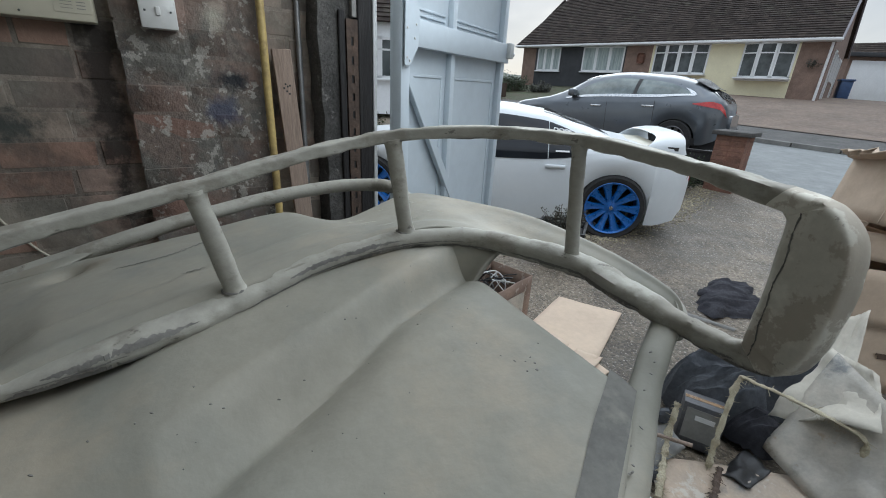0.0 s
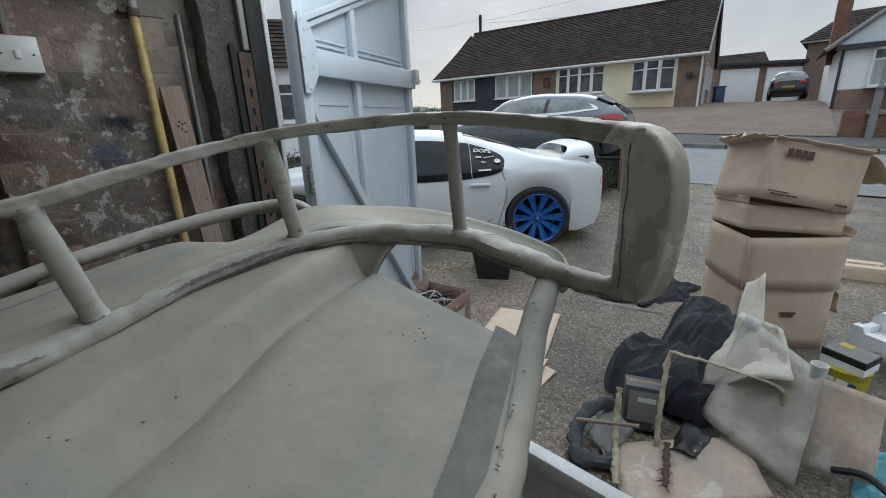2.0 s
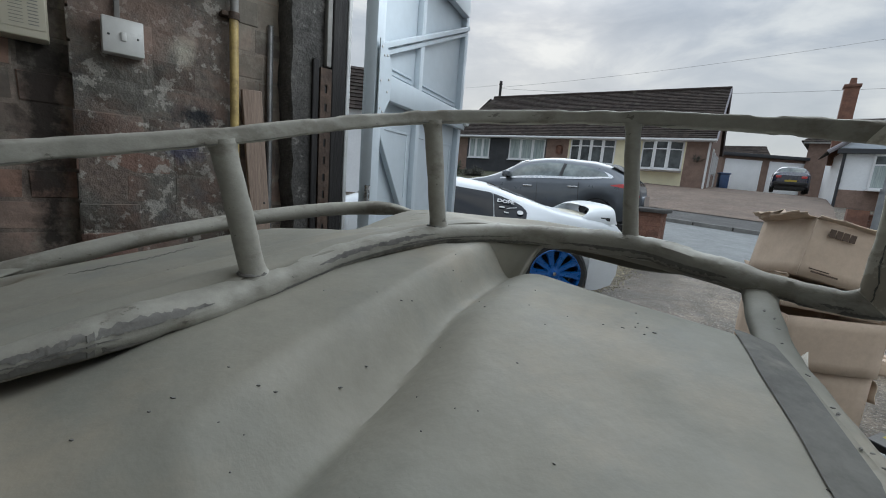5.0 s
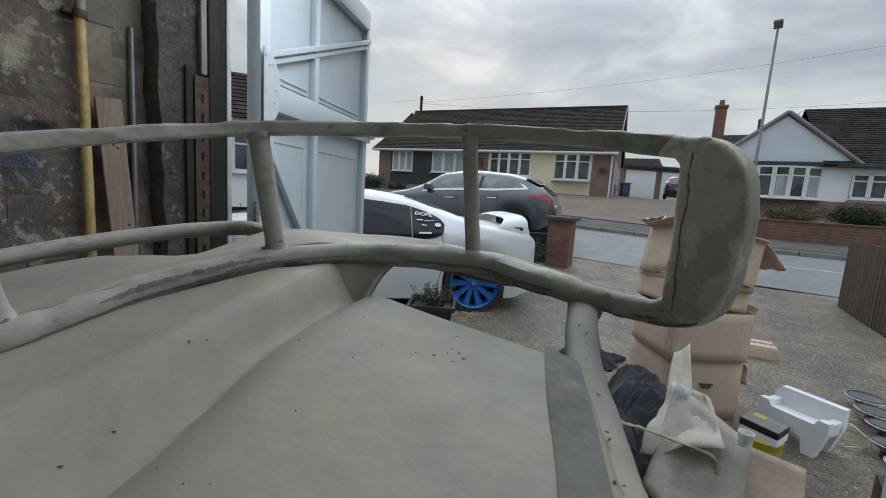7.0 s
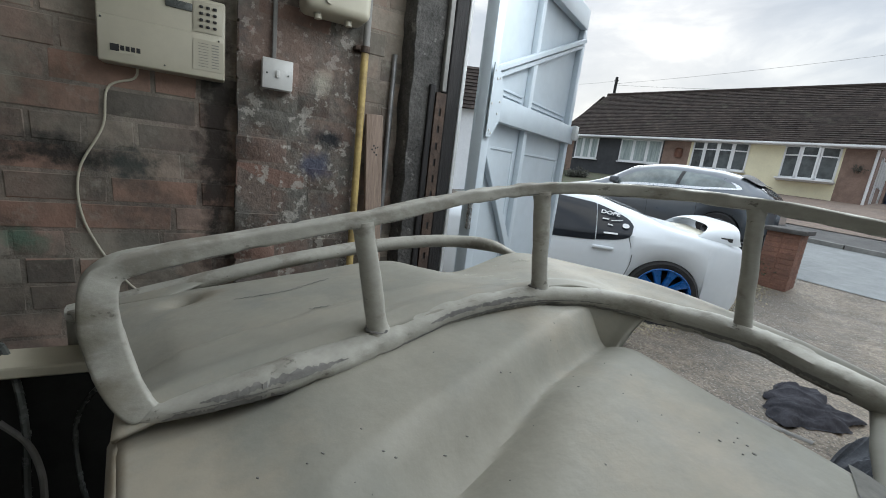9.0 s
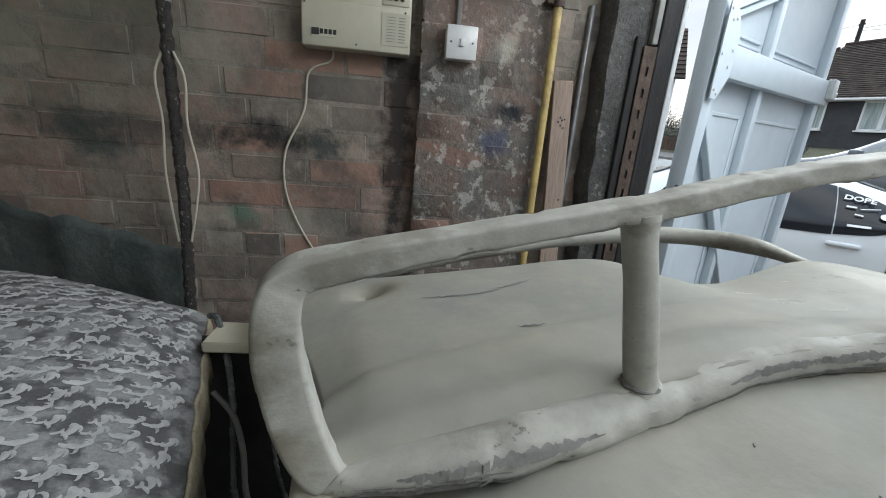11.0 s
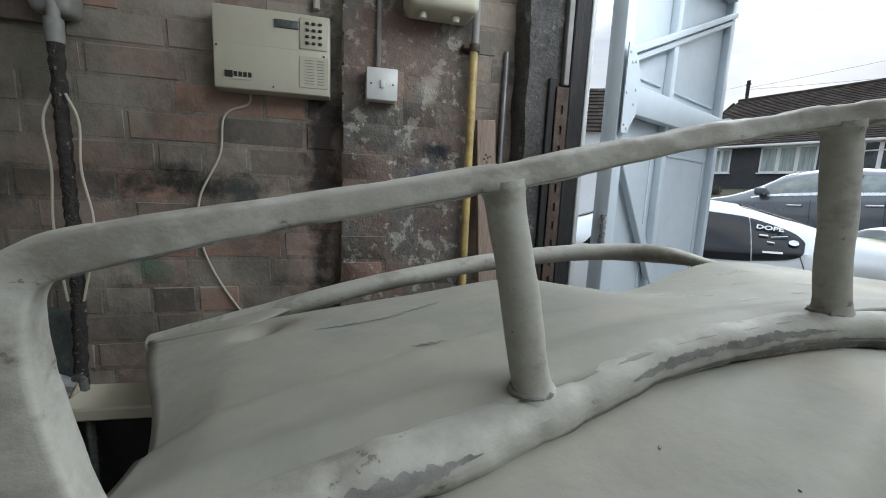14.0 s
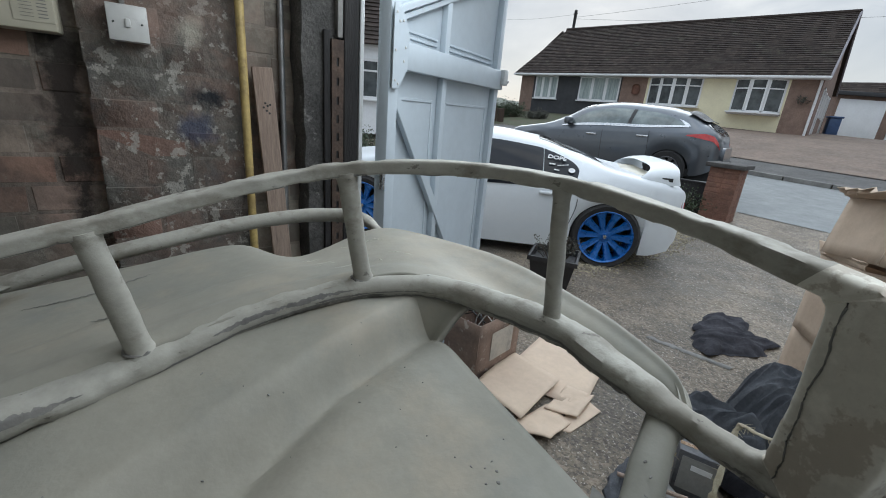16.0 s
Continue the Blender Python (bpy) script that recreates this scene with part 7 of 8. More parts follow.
rnd = random.Random(21)
gv = bmesh.new()
BED = ((2.3, -2.95), (3.0, -2.52), (3.7, -2.42), (4.2, -2.42), (5.1, -2.50), (6.0, -2.72), (7.0, -3.05))
for k in range(3000):
    y = rnd.uniform(2.3, 6.9)
    x = lerp_table(BED, y) + rnd.gauss(0, 0.10) + (0.12 if y < 3 else 0)
    s = rnd.uniform(0.005, 0.014)
    t = bmesh.new()
    bmesh.ops.create_icosphere(t, subdivisions=1, radius=s)
    for q in t.verts:
        q.co = Vector((q.co.x * rnd.uniform(0.8, 1.3) + x, q.co.y * rnd.uniform(0.8, 1.3) + y, q.co.z * 0.6 + s * 0.35 + gz(x, y)))
    merge(gv, t)
solo("gravel", gv, M_GRAVEL, "strip of loose mixed gravel beside the drive", "gravel", kind="stuff", smooth=False)

gp = thing("gate_pillar", "orange brick gate pillar with a dark stone cap", "pillar", pose(-2.84, 7.02, 0.10, 0, 0, 8))
part("core", box(0, 0, 0.40, 0.378, 0.378, 0.80), M_PILLAR, gp, smooth=False)
part("cap", box(0, 0, 0.835, 0.50, 0.50, 0.06, 0.008), M_CAP, gp, "dark flat stone cap")
bmx = mesh_of("brick", box(0, 0, 0, 0.186, 0.10, 0.064, 0.004, 1), M_PILLAR)
for k in range(11):
    z = 0.04 + k * 0.073
    for j in range(4):
        for i in range(2):
            sh = 0.0
            m = Matrix.Rotation(radians(90 * j), 4, 'Z') @ Matrix.Translation((-0.098 + 0.196 * i, -0.143, z))
            share("brick", bmx, gp, m)
lw = thing("low_wall", "low dark timber and brick boundary beside the pillar", "low wall", pose(-3.05, 7.02, 0.1, 0, 0, 188))
part("panel", box(0.75, 0.0, 0.25, 1.5, 0.06, 0.5, 0.006), M_DARKWOOD, lw)
part("rail", box(0.75, 0.0, 0.52, 1.5, 0.09, 0.04, 0.006), M_DARKWOOD, lw)


def shrub(name, label, c, r, h, n, material, seed, leaf=0.03, cat="shrub", twigs=24):
    rnd = random.Random(seed)
    sh = thing(name, label, cat, pose(*c))
    tw, lf = bmesh.new(), bmesh.new()
    tips = []
    for k in range(twigs):
        a, q = rnd.uniform(0, 6.28), rnd.uniform(0.1, 1.0) ** 0.6
        tip = Vector((r * q * math.cos(a), r * q * math.sin(a), h * rnd.uniform(0.45, 1.0) * (1 - 0.35 * q)))
        tips.append(tip)
        tube(catmull([(0.1 * tip.x, 0.1 * tip.y, 0.0), (0.45 * tip.x, 0.45 * tip.y, tip.z * 0.55), tuple(tip)], 6), [0.012 * h, 0.010 * h, 0.008 * h, 0.006 * h, 0.005 * h, 0.003 * h], seg=5, bm=tw)
    for k in range(n):
        t = rnd.choice(tips)
        c_ = t * rnd.uniform(0.45, 1.05) + Vector([rnd.gauss(0, 0.11 * r) for _ in range(3)])
        c_.z = max(0.02, c_.z)
        d = Vector([rnd.uniform(-1, 1) for _ in range(3)]).normalized() * leaf
        s = d.cross(Vector((rnd.random(), rnd.random(), rnd.random()))).normalized() * leaf * 0.35
        lf.faces.new([lf.verts.new(c_ + o) for o in (-s * 0.4, d * 0.5 - s, d, d * 0.5 + s)])
    part("branches", tw, M_TWIG, sh)
    part("foliage", lf, material, sh, smooth=False)["kind"] = "stuff"
    return sh


shrub("shrub", "dark evergreen shrub by the gate pillar", (-3.10, 6.35, gz(-3.1, 6.35)), 0.42, 0.60, 1500, M_LEAF, 31, 0.035)

fence = thing("fence", "weathered brown vertical board fence beside the drive", "fence", pose(0, 0, 0))
fa, fb = Vector((1.22, 5.55, 0)), Vector((0.86, 7.75, 0))
fd = (fb - fa)
fl = fd.length
fr = math.atan2(fd.y, fd.x)
slat = mesh_of("slat", box(0, 0, 0.46, 0.085, 0.018, 0.92, 0.004, 1), M_FENCE)
for k in range(24):
    p = fa + fd * (k + 0.5) / 24
    share("slat", slat, fence, Matrix.Translation((p.x, p.y, gz(p.x, p.y))) @ Matrix.Rotation(fr + 0.02 * math.sin(k * 5.1), 4, 'Z'))
for z in (0.22, 0.72):
    m = fa.lerp(fb, 0.5)
    part("rail", box(m.x + 0.03, m.y, z + 0.02, fl, 0.04, 0.06, 0.004, 1, Matrix.Rotation(fr, 4, 'Z')), M_FENCE, fence)
for t in (0.0, 0.5, 1.0):
    p = fa.lerp(fb, t)
    part("post", box(p.x + 0.04, p.y, 0.48, 0.08, 0.08, 0.96, 0.005), M_FENCE, fence)


# ---- houses across the road ----
def window(house, x, z, w, h, y=0.0, lights=3, transom=True, curtain=0.0, bay=0.0):
    """A white framed casement in a front wall that faces -y; lower left corner at x, z; bay pushes it out as a shallow bow."""
    win = new("window")
    win.parent = house
    win.matrix_local = Matrix.Translation((x, y, z))
    n = lights

    def yo(u):
        return -bay * math.sin(math.pi * min(1, max(0, u))) if bay else 0.0
    for i in range(n):
        u0, u1 = i / n, (i + 1) / n
        p, q = Vector((w * u0, yo(u0), 0)), Vector((w * u1, yo(u1), 0))
        d = (q - p)
        r = Matrix.Translation(p) @ Matrix.Rotation(math.atan2(d.y, d.x), 4, 'Z')
        L = d.length
        fr = bmesh.new()
        f = 0.075
        for a, b, c, e in ((0, L, 0, f), (0, L, h - f, h), (0, f, 0, h), (L - f, L, 0, h)):
            box((a + b) / 2, 0, (c + e) / 2, b - a, 0.07, e - c, bm=fr)
        if transom:
            box(L / 2, -0.005, h * 0.70, L, 0.06, 0.05, bm=fr)
        bmesh.ops.transform(fr, matrix=r, verts=fr.verts)
        part("window_frame", fr, M_UPVC, win, smooth=False)
        netted = curtain and (i % 2 == 0 or curtain > 0.9)
        for z0, z1, m in ((f, h * 0.70, M_CURTAIN if netted else M_PANE), (h * 0.70, h - f, M_CURTAIN if curtain > 0.9 else M_PANE)):
            gl = box(L / 2, -0.012, (z0 + z1) / 2, L - 2 * f + 0.01, 0.012, z1 - z0 + (0.0 if z0 > f else -0.002))
            bmesh.ops.transform(gl, matrix=r, verts=gl.verts)
            part("pane", gl, m, win, smooth=False)
    part("window_sill", box(w / 2, -0.06 - bay * 0.6, -0.03, w + 0.12, 0.14 + bay * 1.2, 0.06, 0.01), M_UPVC, win)
    return win


def roof_slope(house, corners, rows_n, name="roof", cols=26, tile=None):
    """A tiled slope as stepped courses of tiles: eaves left, eaves right, ridge right, ridge left."""
    a, b, c, d = (Vector(q) for q in corners)
    nrm = (b - a).cross(d - a).normalized()
    if nrm.z < 0:
        nrm = -nrm
    bm = bmesh.new()
    rnd = random.Random(int(a.x * 10) + rows_n)
    for j in range(rows_n):
        v0, v1 = j / rows_n, min(1.0, (j + 1.12) / rows_n)
        l0, r0, l1, r1 = a.lerp(d, v0), b.lerp(c, v0), a.lerp(d, v1), b.lerp(c, v1)
        n = max(4, int(cols * (r0 - l0).length / (b - a).length))
        for i in range(n):
            u0, u1 = i / n, (i + 1) / n - 0.0
            k = rnd.uniform(0.9, 1.12)
            top, low = nrm * 0.012, nrm * 0.045 * k
            q = [l0.lerp(r0, u0) + low, l0.lerp(r0, u1) + low, l1.lerp(r1, u1) + top, l1.lerp(r1, u0) + top]
            vs = [bm.verts.new(p) for p in q]
            bm.faces.new(vs)
            e = [bm.verts.new(p - nrm * 0.04) for p in q[:2]]
            bm.faces.new((vs[0], e[0], e[1], vs[1]))
            s = bm.verts.new(l0.lerp(r0, u1 - 0.12 / n) + nrm * 0.02)
    ob = part(name, bm, tile or M_TILE, house, smooth=False)
    under = bmesh.new()
    under.faces.new([under.verts.new(p) for p in (a, b, c, d)])
    part("roof_felt", under, tile or M_TILE, house, smooth=False)
    return ob


HB = Matrix.Translation((-12.66, 21.36, 0)) @ Matrix.Rotation(math.atan2(0.225, 0.974), 4, 'Z')
BZ = 1.42
bung = thing("bungalow", "semi-detached bungalow pair in brick, cream render and dark cladding", "house", HB)
EZ, RZ, DP = 3.82, 7.02, 8.6
for n_, x0, x1, material, lab in (("brick_wall", -8.35, -7.45, M_HBRICK, "brown brick end of the front"), ("brick_wall", -2.05, -0.75, M_HBRICK, "brown brick panel"),
                                 ("clad_wall", -7.45, -2.05, M_SLATE, "dark grey clad front"), ("cream_wall", -0.75, 5.05, M_CREAMW, "cream rendered front"),
                                 ("brick_wall", 5.05, 6.10, M_HBRICK, "brown brick corner")):
    part(n_, box((x0 + x1) / 2, 0.13, (BZ - 0.5 + EZ) / 2, x1 - x0, 0.26, EZ - BZ + 0.5), material, bung, lab, smooth=False)
part("plinth", box(-1.1, 0.09, BZ + 0.02, 14.5, 0.30, 0.28), M_HBRICK, bung, "brown brick plinth", smooth=False)
part("side_wall", prism([(0.26, BZ - 0.5), (DP, BZ - 0.5), (DP, EZ), (DP / 2, RZ - 0.12), (0.26, EZ)], 5.85, 6.10, axes=(1, 2, 0)), M_HBRICK, bung, "brown brick gable side", smooth=False)
part("side_wall", box(-8.23, DP / 2, (BZ - 0.5 + EZ) / 2, 0.25, DP - 0.5, EZ - BZ + 0.5), M_HBRICK, bung, smooth=False)
part("back_wall", box(-1.1, DP - 0.12, (BZ - 0.5 + EZ) / 2, 14.2, 0.24, EZ - BZ + 0.5), M_HBRICK, bung, smooth=False)
OV = 0.35
roof_slope(bung, [(-8.75, -OV, EZ - 0.02), (6.25, -OV, EZ - 0.02), (6.25, DP / 2, RZ), (-8.15, DP / 2, RZ)], 30, cols=64)
roof_slope(bung, [(6.25, DP + OV, EZ - 0.02), (-8.75, DP + OV, EZ - 0.02), (-8.15, DP / 2, RZ), (6.25, DP / 2, RZ)], 22, cols=30)
part("hip_end", prism([(-OV, EZ - 0.06), (DP + OV, EZ - 0.06), (DP / 2, RZ - 0.05)], -8.55, -8.45, axes=(1, 2, 0)), M_TILE, bung, smooth=False)
part("ridge_tile", tube([(-8.2, DP / 2, RZ + 0.02), (6.28, DP / 2, RZ + 0.02)], 0.10, seg=8), M_TILE, bung)
part("gutter", box(-1.2, -OV - 0.05, EZ - 0.02, 15.0, 0.11, 0.10, 0.02), M_UPVC, bung, "white gutter and fascia")
part("soffit", box(-1.2, -OV / 2, EZ - 0.07, 14.9, OV, 0.03), M_UPVC, bung, smooth=False)
part("verge_board", tube([(6.27, -OV, EZ), (6.27, DP / 2, RZ + 0.03), (6.27, DP + OV, EZ)], 0.045, seg=6), M_BARGE, bung)
part("downpipe", cyl((6.02, -0.06, EZ - 0.1), (6.02, -0.06, BZ), 0.05, 10), M_UPVC, bung, "white downpipe")
window(bung, -7.30, 2.50, 1.50, 1.24, 0, 3, False, 1.0)
window(bung, -4.42, 2.50, 2.30, 1.24, 0, 3, False, 1.0)
window(bung, -0.62, 2.46, 2.40, 1.32, 0, 4, True, 0, 0.25)
window(bung, 3.10, 2.36, 1.86, 1.40, 0, 3, True, 0, 0.35)
part("bay_skirt", box(4.03, -0.14, 2.30, 1.95, 0.28, 0.12, 0.02), M_UPVC, bung, "white bay sill")
for y0, z0, w_, h_ in ((1.2, 1.5, 0.9, 2.05), (2.8, 2.4, 0.8, 1.1), (4.6, 2.4, 0.9, 1.1), (6.2, 1.5, 0.9, 2.05)):
    wd = new("side_window")
    wd.parent = bung
    fr = bmesh.new()
    for a, b, c, e in ((0, w_, 0, 0.07), (0, w_, h_ - 0.07, h_), (0, 0.07, 0, h_), (w_ - 0.07, w_, 0, h_)):
        box(6.12, y0 + (a + b) / 2, z0 + (c + e) / 2, 0.06, b - a, e - c, bm=fr)
    part("window_frame", fr, M_UPVC, wd, smooth=False)
    part("pane", box(6.11, y0 + w_ / 2, z0 + h_ / 2, 0.03, w_ - 0.1, h_ - 0.1), M_PANE, wd, smooth=False)
wreath = shrub("wall_planter", "small flowering hanging basket on the brick corner", (0, 0, 0), 0.26, 0.5, 260, M_HEATHER, 77, 0.05, "hanging basket", 10)
wreath.matrix_world = HB @ pose(5.62, -0.10, 2.75)
solo("hanging_sign", box(0, 0, 0, 0.36, 0.05, 0.5, 0.12, 3), M_PILLAR, "dark red wall ornament on brick", "ornament").matrix_world = HB @ pose(-1.25, -0.03, 3.15)

# flat-roofed garages and the bins beside the bungalow
gar = thing("garage_block", "pair of flat-roofed garages with white doors", "garage", pose(-7.4, 36.2, 1.75, 0, 0, 43))
part("wall", box(0.4, 1.5, 1.15, 6.0, 3.0, 2.5), M_HBRICK, gar, smooth=False)
part("roof", box(0.4, 1.4, 2.5, 6.3, 3.4, 0.22, 0.02), M_SLATE, gar, "dark flat roof edge")
for x in (-1.2, 1.75):
    part("door", box(x, -0.02, 1.12, 2.45, 0.06, 2.15, 0.01), M_WHITEW, gar, "white up-and-over door")
binb = thing("wheelie_bin", "blue plastic wheelie bin by the house", "bin", pose(-7.80, 29.6, 1.62, 0, 0, 30))
part("body", box(0, 0, 0.5, 0.50, 0.55, 0.95, 0.05), M_BLUE, binb)
part("lid", box(0, 0, 1.02, 0.60, 0.62, 0.10, 0.03), M_BLUE, binb, "blue lid")
HATCH = [(0.0, 0.40, 0.80, 0.92, 0.62, 0.50), (0.15, 0.30, 0.92, 1.05, 0.80, 0.56), (0.45, 0.24, 0.94, 1.36, 0.86, 0.58), (0.9, 0.22, 0.93, 1.45, 0.87, 0.58), (1.8, 0.22, 0.91, 1.47, 0.87, 0.58),
         (2.4, 0.22, 0.90, 1.35, 0.87, 0.58), (2.9, 0.22, 0.88, 1.02, 0.87, 0.62), (3.6, 0.24, 0.80, 0.88, 0.84, 0.62), (4.1, 0.34, 0.60, 0.66, 0.62, 0.5)]
hc = thing("saloon_car", "dark navy saloon parked on the red paved drive", "car")
hc.matrix_world = Matrix.Translation((-4.55, 29.3, gz(-4.55, 29.3) + 0.22)) @ Matrix.Rotation(radians(100), 4, 'Z')
car_body(hc, HATCH, (0.75, 3.3), 0.36, M_CARD2, 4.1)
car_patch("rear_window", hc, HATCH, [(0.22, 0.80), (0.35, 0.74), (0.5, 0.76)], [(0.22, 1.0), (0.35, 1.0), (0.5, 1.0)], M_CARGLASS, label="pale reflecting rear glass")
car_patch("side_window", hc, HATCH, [(0.6, 0.54), (1.5, 0.53), (2.7, 0.53)], [(0.7, 0.62), (1.5, 0.69), (2.3, 0.67)], M_CARGLASS)
for y in (-0.55, 0.55):
    part("tail_lamp", box(0.03, y, 0.84, 0.10, 0.26, 0.14, 0.03), M_REDLAMP, hc, "red tail lamp")
part("number_plate", box(-0.012, 0, 0.62, 0.02, 0.52, 0.11), M_PLATEY, hc, "yellow plate", smooth=False)
part("bumper", box(0.0, 0, 0.48, 0.12, 1.5, 0.20, 0.05), M_BLACK, hc)
for s in (0.75, 3.3):
    wheel(hc, pose(s, -0.76, 0.31), 0.31, 0.20, 0.2, M_RIMG, 8)
    wheel(hc, pose(s, 0.76, 0.31, 0, 0, 180), 0.31, 0.20, 0.2, M_RIMG, 8)

# white rendered bungalow with a front gable
H2 = Matrix.Translation((0.382, 22.611, 0)) @ Matrix.Rotation(math.atan2(0.174, 0.985), 4, 'Z')
h2 = thing("white_bungalow", "white rendered bungalow with weatherboarded gable and brick plinth", "house", H2)
part("front_wall", box(1.9, 0.13, 2.45, 8.6, 0.26, 1.95), M_WHITEW, h2, "white rendered front", smooth=False)
part("brick_plinth", box(1.9, 0.11, 1.24, 8.7, 0.30, 1.30), M_HBRICK, h2, "red brick plinth", smooth=False)
part("side_wall", box(-2.28, 4.0, 2.1, 0.25, 7.6, 2.7), M_WHITEW, h2, smooth=False)
part("gable", prism([(-2.72, 3.42), (2.02, 3.42), (-0.34, 5.28)], -0.06, 0.10, axes=(0, 2, 1)), M_GABLE, h2, "white weatherboarded gable", smooth=False)
for k in range(3):
    z = 3.5 + 0.12 * k
    w_ = 4.66 * (1 - (z - 3.42) / 1.9)
    if w_ > 0.3:
        part("weatherboard", box(-0.34, -0.064, z, w_, 0.012, 0.112), M_GABLE, h2, smooth=False)
for a, b in (((-2.95, -0.14, 3.28), (-0.34, -0.14, 5.42)), ((2.28, -0.14, 3.28), (-0.34, -0.14, 5.42))):
    part("barge_board", tube([a, b], 0.085, seg=8), M_BARGE, h2, "grey-mauve barge board")
part("soffit_beam", box(-0.35, -0.11, 3.33, 4.66, 0.25, 0.17), M_SLATE, h2, "dark soffit", smooth=False)
roof_slope(h2, [(-2.9, -0.15, 3.35), (-2.9, 5.0, 3.35), (-0.34, 5.0, 5.40), (-0.34, -0.15, 5.40)], 12, cols=16, tile=M_TILE2)
roof_slope(h2, [(2.22, -0.15, 3.35), (2.22, 5.0, 3.35), (-0.34, 5.0, 5.40), (-0.34, -0.15, 5.40)], 12, cols=16, tile=M_TILE2)
roof_slope(h2, [(1.0, -0.30, 3.30), (7.5, -0.30, 3.30), (7.5, 4.0, 6.28), (1.0, 4.0, 6.28)], 27, cols=36, tile=M_TILE2)
roof_slope(h2, [(7.5, 8.3, 3.30), (1.0, 8.3, 3.30), (1.0, 4.0, 6.28), (7.5, 4.0, 6.28)], 18, cols=20, tile=M_TILE2)
roof_slope(h2, [(-2.0, 8.0, 3.4), (-2.0, 2.6, 3.4), (1.0, 3.9, 6.26), (1.0, 4.1, 6.26)], 14, cols=14, tile=M_TILE2)
part("gutter", box(4.5, -0.36, 3.26, 6.2, 0.11, 0.10, 0.02), M_SLATE, h2, "black gutter")
part("downpipe", cyl((-2.45, -0.05, 3.3), (-2.45, -0.05, 0.9), 0.05, 8), M_SLATE, h2, "black downpipe")
window(h2, -1.63, 1.94, 2.70, 1.30, -0.05, 5, True, 0.5, 0.40)
window(h2, 1.98, 2.04, 2.16, 0.98, -0.05, 4, True, 0)
ch = thing("chimney_stack", "tall red brick chimney stack with a clay pot", "chimney", H2 @ pose(-2.35, 4.6, 0))
part("shaft", box(0, 0, 4.85, 0.50, 0.50, 3.5), M_PILLAR, ch, smooth=False)
part("crown", box(0, 0, 6.62, 0.60, 0.60, 0.14, 0.02), M_PILLAR, ch)
part("pot", cyl((0, 0, 6.68), (0, 0, 6.98), 0.14, 12, 0.11), M_PILLAR, ch)
solo("vent_pipe", cyl((0, 0, 4.6), (0, 0, 5.6), 0.07, 8), M_SLATE, "dark vent pipe on the white bungalow roof", "vent pipe").matrix_world = H2 @ pose(-0.9, 2.5, 0)

RW = Matrix.Translation((-0.93, 15.45, 0.0)) @ Matrix.Rotation(radians(8.5), 4, 'Z')
rw = thing("retaining_wall", "low red brick garden wall with a raised bed behind", "garden wall", RW)
part("wall", box(6.4, 0.0, 0.66, 12.4, 0.23, 0.80), M_PILLAR, rw, smooth=False)
part("coping", box(6.4, 0.0, 1.075, 12.5, 0.29, 0.05, 0.01), M_PILLAR, rw)
part("end_pier", box(0.0, 0.0, 0.70, 0.42, 0.42, 0.98), M_PILLAR, rw, smooth=False)
for k in range(8):
    part("mortar_line", box(6.4, -0.117, 0.345 + 0.085 * k, 12.38, 0.004, 0.010), M_KERB, rw, smooth=False)
tagged(part("garden_bed", box(6.3, 3.55, 0.55, 12.4, 6.8, 1.02, 0.04, 1), M_GRASS), "raised grass garden behind the brick wall", "garden", kind="structure").matrix_world = RW
for x, y, r, h, n, m, lab, seed in ((1.55, 0.75, 0.72, 0.44, 5200, M_CLIPPED, "pale green clipped low bush in the raised garden", 41), (3.05, 0.95, 0.80, 0.60, 5200, M_LEAF, "dark evergreen bush in the raised garden", 42),
                                     (5.0, 0.9, 0.70, 0.48, 4200, M_LEAF, "dark evergreen bush in the raised garden", 44), (4.0, 2.6, 0.5, 0.4, 2000, M_HEATHER, "grey-green low shrub in the raised garden", 45)):
    shrub("shrub", lab, tuple(RW @ Vector((x, y, 1.05))), r, h, n, m, seed, 0.05, twigs=60)

lamp = thing("street_lamp", "tall slim grey street lamp with a flat head", "street lamp", pose(-0.53, 14.9, gz(-0.53, 14.9) + 0.02))
part("base_column", cyl((0, 0, 0), (0, 0, 1.25), 0.075, 16), M_LAMP, lamp)
part("column", tube([(0, 0, 1.2), (0.0, 0.2, 3.5), (0.0, 0.45, 6.0)], [0.045, 0.038, 0.030], seg=12), M_LAMP, lamp)
part("head", box(0.0, 0.36, 6.03, 0.22, 0.60, 0.07, 0.03), M_LAMP, lamp, "flat lantern head")
part("door_collar", cyl((0, 0, 1.18), (0, 0, 1.30), 0.075, 16), M_LAMP, lamp)

pole = thing("utility_pole", "dark timber utility pole behind the roofs", "pole", pose(-24.3, 27.3, gz(-24.3, 27.3)))
part("shaft", cyl((0, 0, 0), (0, 0, 7.35), 0.11, 10), M_DARKWOOD, pole)
part("crossarm", box(0, 0, 7.1, 0.34, 0.08, 0.08), M_DARKWOOD, pole)
for a, b, sag in (((-24.3, 27.3, 8.7), (9.0, 46.0, 14.6), 0.6), ((-24.3, 27.3, 8.6), (10.0, 43.7, 9.9), 0.9), ((-60.0, 45.0, 16.0), (-24.3, 27.3, 8.9), 0.5)):
    a, b = Vector(a), Vector(b)
    solo("overhead_wire", tube([tuple(a.lerp(b, k / 20) - Vector((0, 0, sag * 4 * (k / 20) * (1 - k / 20)))) for k in range(21)], 0.008, seg=5), M_BLACK, "thin overhead wire across the sky", "wire")

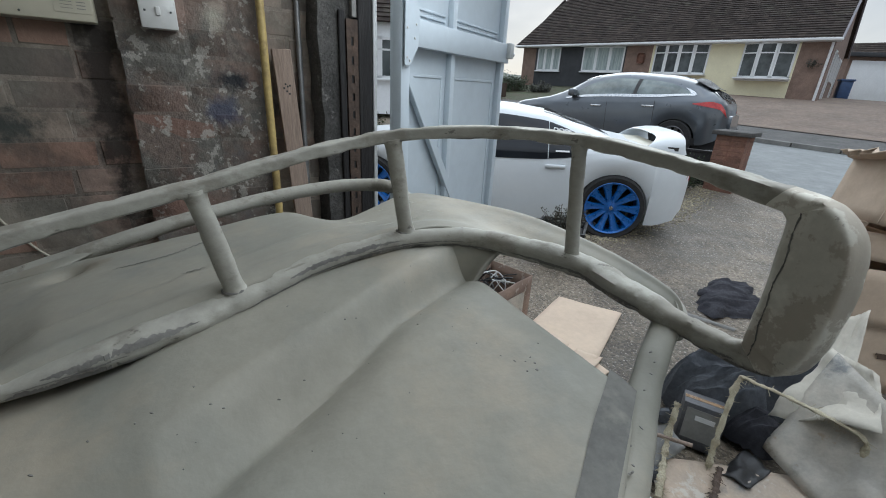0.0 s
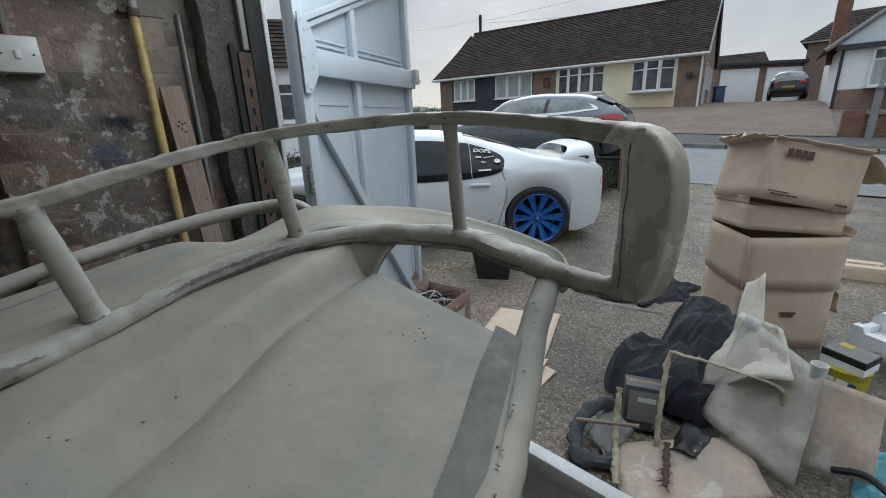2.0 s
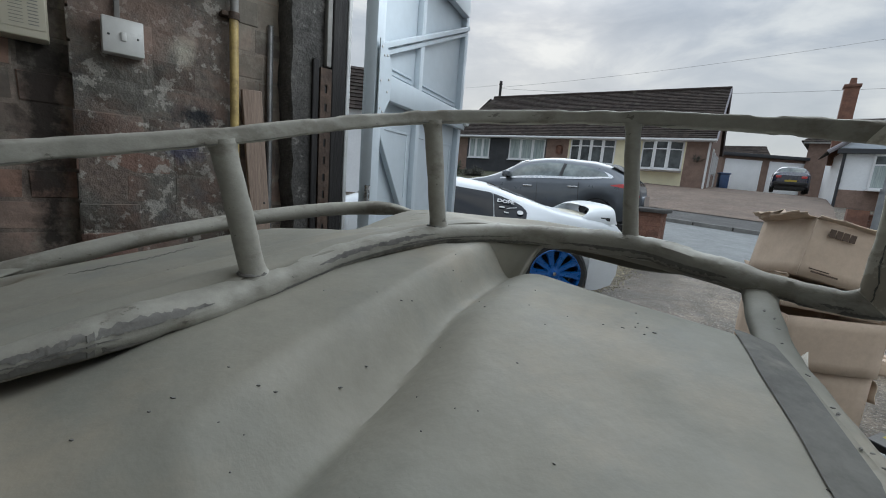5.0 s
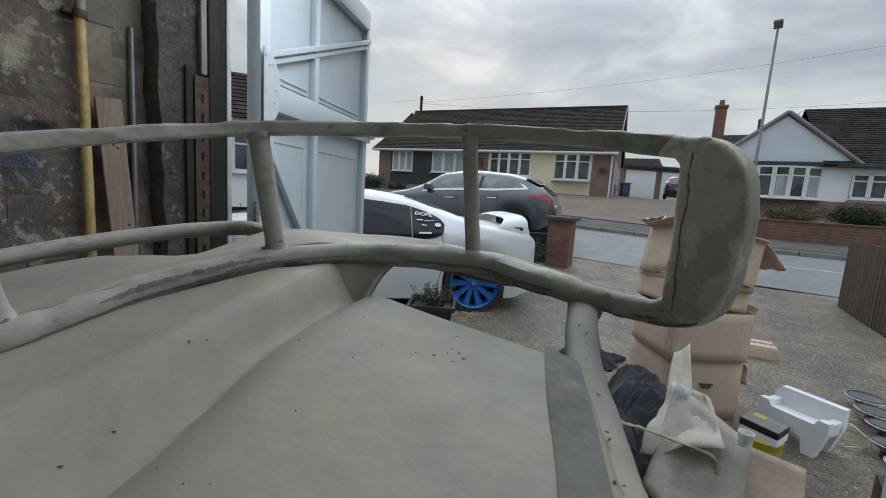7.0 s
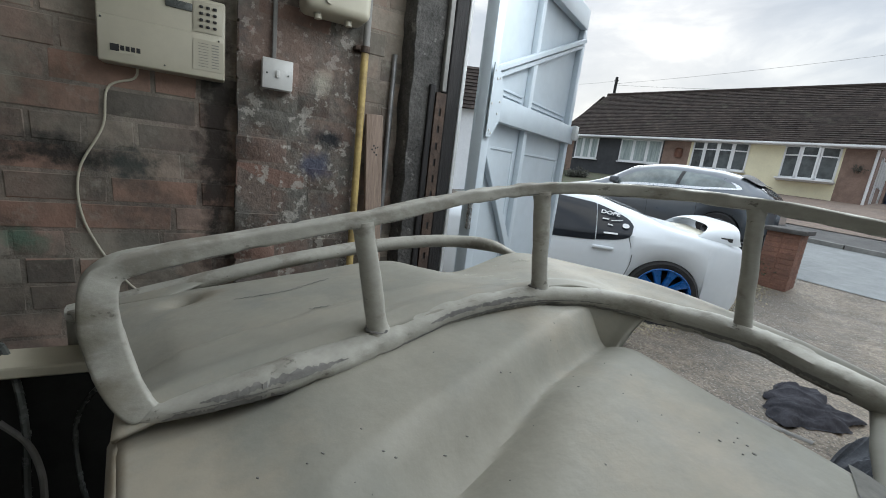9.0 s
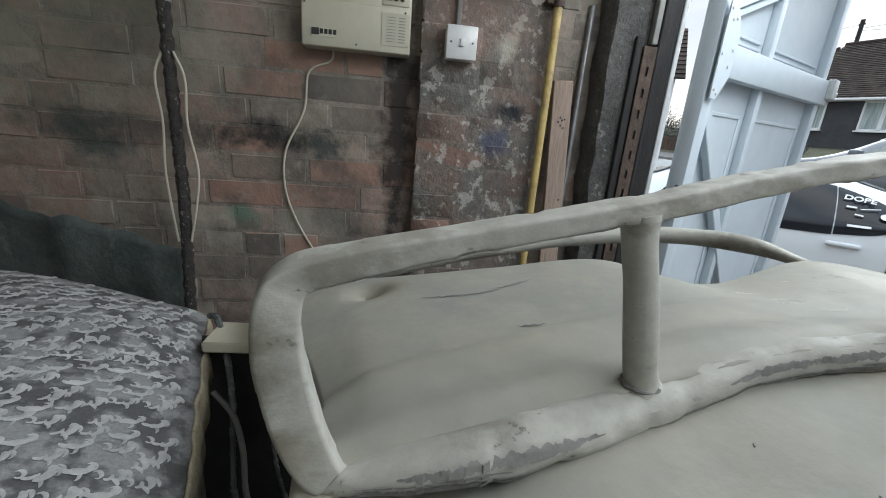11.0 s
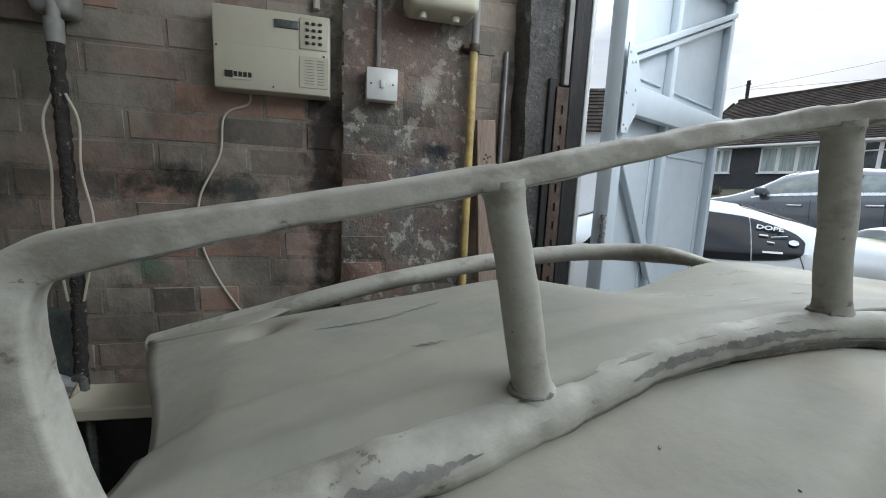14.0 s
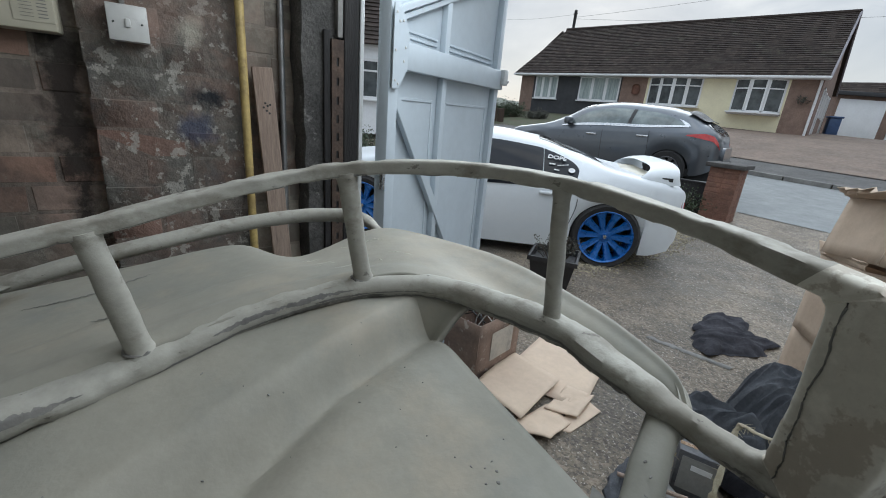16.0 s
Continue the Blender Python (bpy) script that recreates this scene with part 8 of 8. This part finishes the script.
# planting and distance to the far side
for k, (a, s, r, h) in enumerate(((-19.5, 16.6, 0.9, 1.4), (-18.2, 16.8, 0.9, 1.2), (-21.2, 17.0, 1.2, 1.9), (-23.0, 17.2, 1.3, 2.2), (-25.0, 17.5, 1.4, 2.0), (-16.6, 17.2, 0.7, 0.8), (-15.2, 17.2, 0.6, 0.7), (-13.2, 18.0, 0.55, 0.6), (-14.6, 17.9, 0.8, 0.95), (-22.4, 20.2, 1.5, 2.5), (-16.3, 18.4, 0.9, 1.1), (-25.2, 20.0, 1.6, 2.7), (-19.6, 18.8, 1.0, 1.6))):
    shrub("hedge_bush", "bare winter garden bush along the front boundary" if k % 2 else "dark evergreen bush along the front boundary", street(a, s), r, h, 1400, M_LEAF if k % 2 == 0 else M_HEATHER, 60 + k, 0.09, "bush", 40)
fw = thing("front_fence", "low brown timber front garden boundary", "fence", pose(0, 0, 0))
for k in range(26):
    p = Vector(street(-24 + k * 0.42, 15.6))
    part("board", box(p.x, p.y, p.z + 0.35, 0.38, 0.04, 0.7, 0.01, 1, Matrix.Rotation(0.14, 4, 'Z')), M_FENCE, fw)
back = thing("brick_house", "brick house behind the chimney with a hipped brown roof", "house", pose(-1.6, 38.0, 1.7, 0, 0, 4))
part("wall", box(0, 3.2, 1.8, 7.4, 6, 3.7), M_HBRICK, back, smooth=False)
part("fascia", box(0, -0.05, 3.66, 8.0, 0.10, 0.14, 0.01), M_UPVC, back, "white fascia board")
roof_slope(back, [(-4.1, -0.2, 3.70), (4.1, -0.2, 3.70), (2.0, 3.2, 5.6), (-2.0, 3.2, 5.6)], 12, cols=20)
roof_slope(back, [(-4.1, 6.6, 3.70), (-4.1, -0.2, 3.70), (-2.0, 3.2, 5.6), (-2.0, 3.25, 5.6)], 12, cols=16)
far = thing("distant_house", "distant brick house with a tiled roof", "house", pose(-2.0, 48.0, 1.7, 0, 0, 8))
part("wall", box(0, 3, 1.4, 9, 6, 2.8), M_HBRICK, far, smooth=False)
roof_slope(far, [(-4.8, -0.3, 2.8), (4.8, -0.3, 2.8), (3.5, 3.0, 5.0), (-3.5, 3.0, 5.0)], 12, cols=20)
far2 = thing("distant_house", "distant brick house with a tiled roof", "house", pose(-15.0, 56.0, 1.7, 0, 0, 8))
part("wall", box(0, 3, 1.6, 9, 6, 3.2), M_HBRICK, far2, smooth=False)
roof_slope(far2, [(-4.8, -0.3, 3.2), (4.8, -0.3, 3.2), (3.5, 3.0, 5.6), (-3.5, 3.0, 5.6)], 12, cols=20)
hill = bmesh.new()
rows = []
for j, (dst, zz) in enumerate(((60, 1.6), (75, 3.2), (95, 4.4), (160, 5.5))):
    rows.append([(dst * -math.sin(radians(a)), dst * math.cos(radians(a)), zz + (0.7 * noise.noise((a * 0.35, j, 1)) + 0.4 * noise.noise((a * 1.7, j, 5))) * (1 if j else 0)) for a in np.linspace(-60, 95, 160)])
solo("distant_trees", grid(rows, hill), M_LEAF, "dark line of distant trees and hedges", "trees", kind="stuff")

# neighbour's house and hedge, seen past the hinge side of the door
nb = thing("neighbour_house", "grey rendered neighbouring house behind a hedge", "house", pose(-13.5, 6.3, gz(-13.5, 6.3), 0, 0, 62))
part("wall", box(0, 0, 1.25, 4.0, 3.0, 2.5), M_WHITEW, nb, smooth=False)
roof_slope(nb, [(-2.2, -1.7, 2.45), (2.2, -1.7, 2.45), (2.2, 0.0, 4.0), (-2.2, 0.0, 4.0)], 12, cols=16)
roof_slope(nb, [(2.2, 1.7, 2.45), (-2.2, 1.7, 2.45), (-2.2, 0.0, 4.0), (2.2, 0.0, 4.0)], 12, cols=16)
window(nb, -0.9, 1.0, 1.6, 1.1, -1.5, 3)
for k in range(3):
    x, y = -9.0 - 0.75 * k, 3.75 + 0.30 * k
    shrub("hedge", "dark clipped evergreen hedge along the neighbour's plot", (x, y, gz(x, y)), 0.60, 0.85, 1100, M_LEAF, 71 + k, 0.05, "hedge")

# ---- bricks of the garage wall ----
brick_field(wall_left, -1.5995, -3.0, 0.72, 0.0, 2.42, (-1.30, 0.5, 0.62, 2.0), M_BRICK, "wall", 3)
brick_field(pier, -1.5522, -0.03, 0.352, 0.0, 2.42, (-0.1, 0.4, 0.6, 2.0), M_BRICKP, "pier", 7)
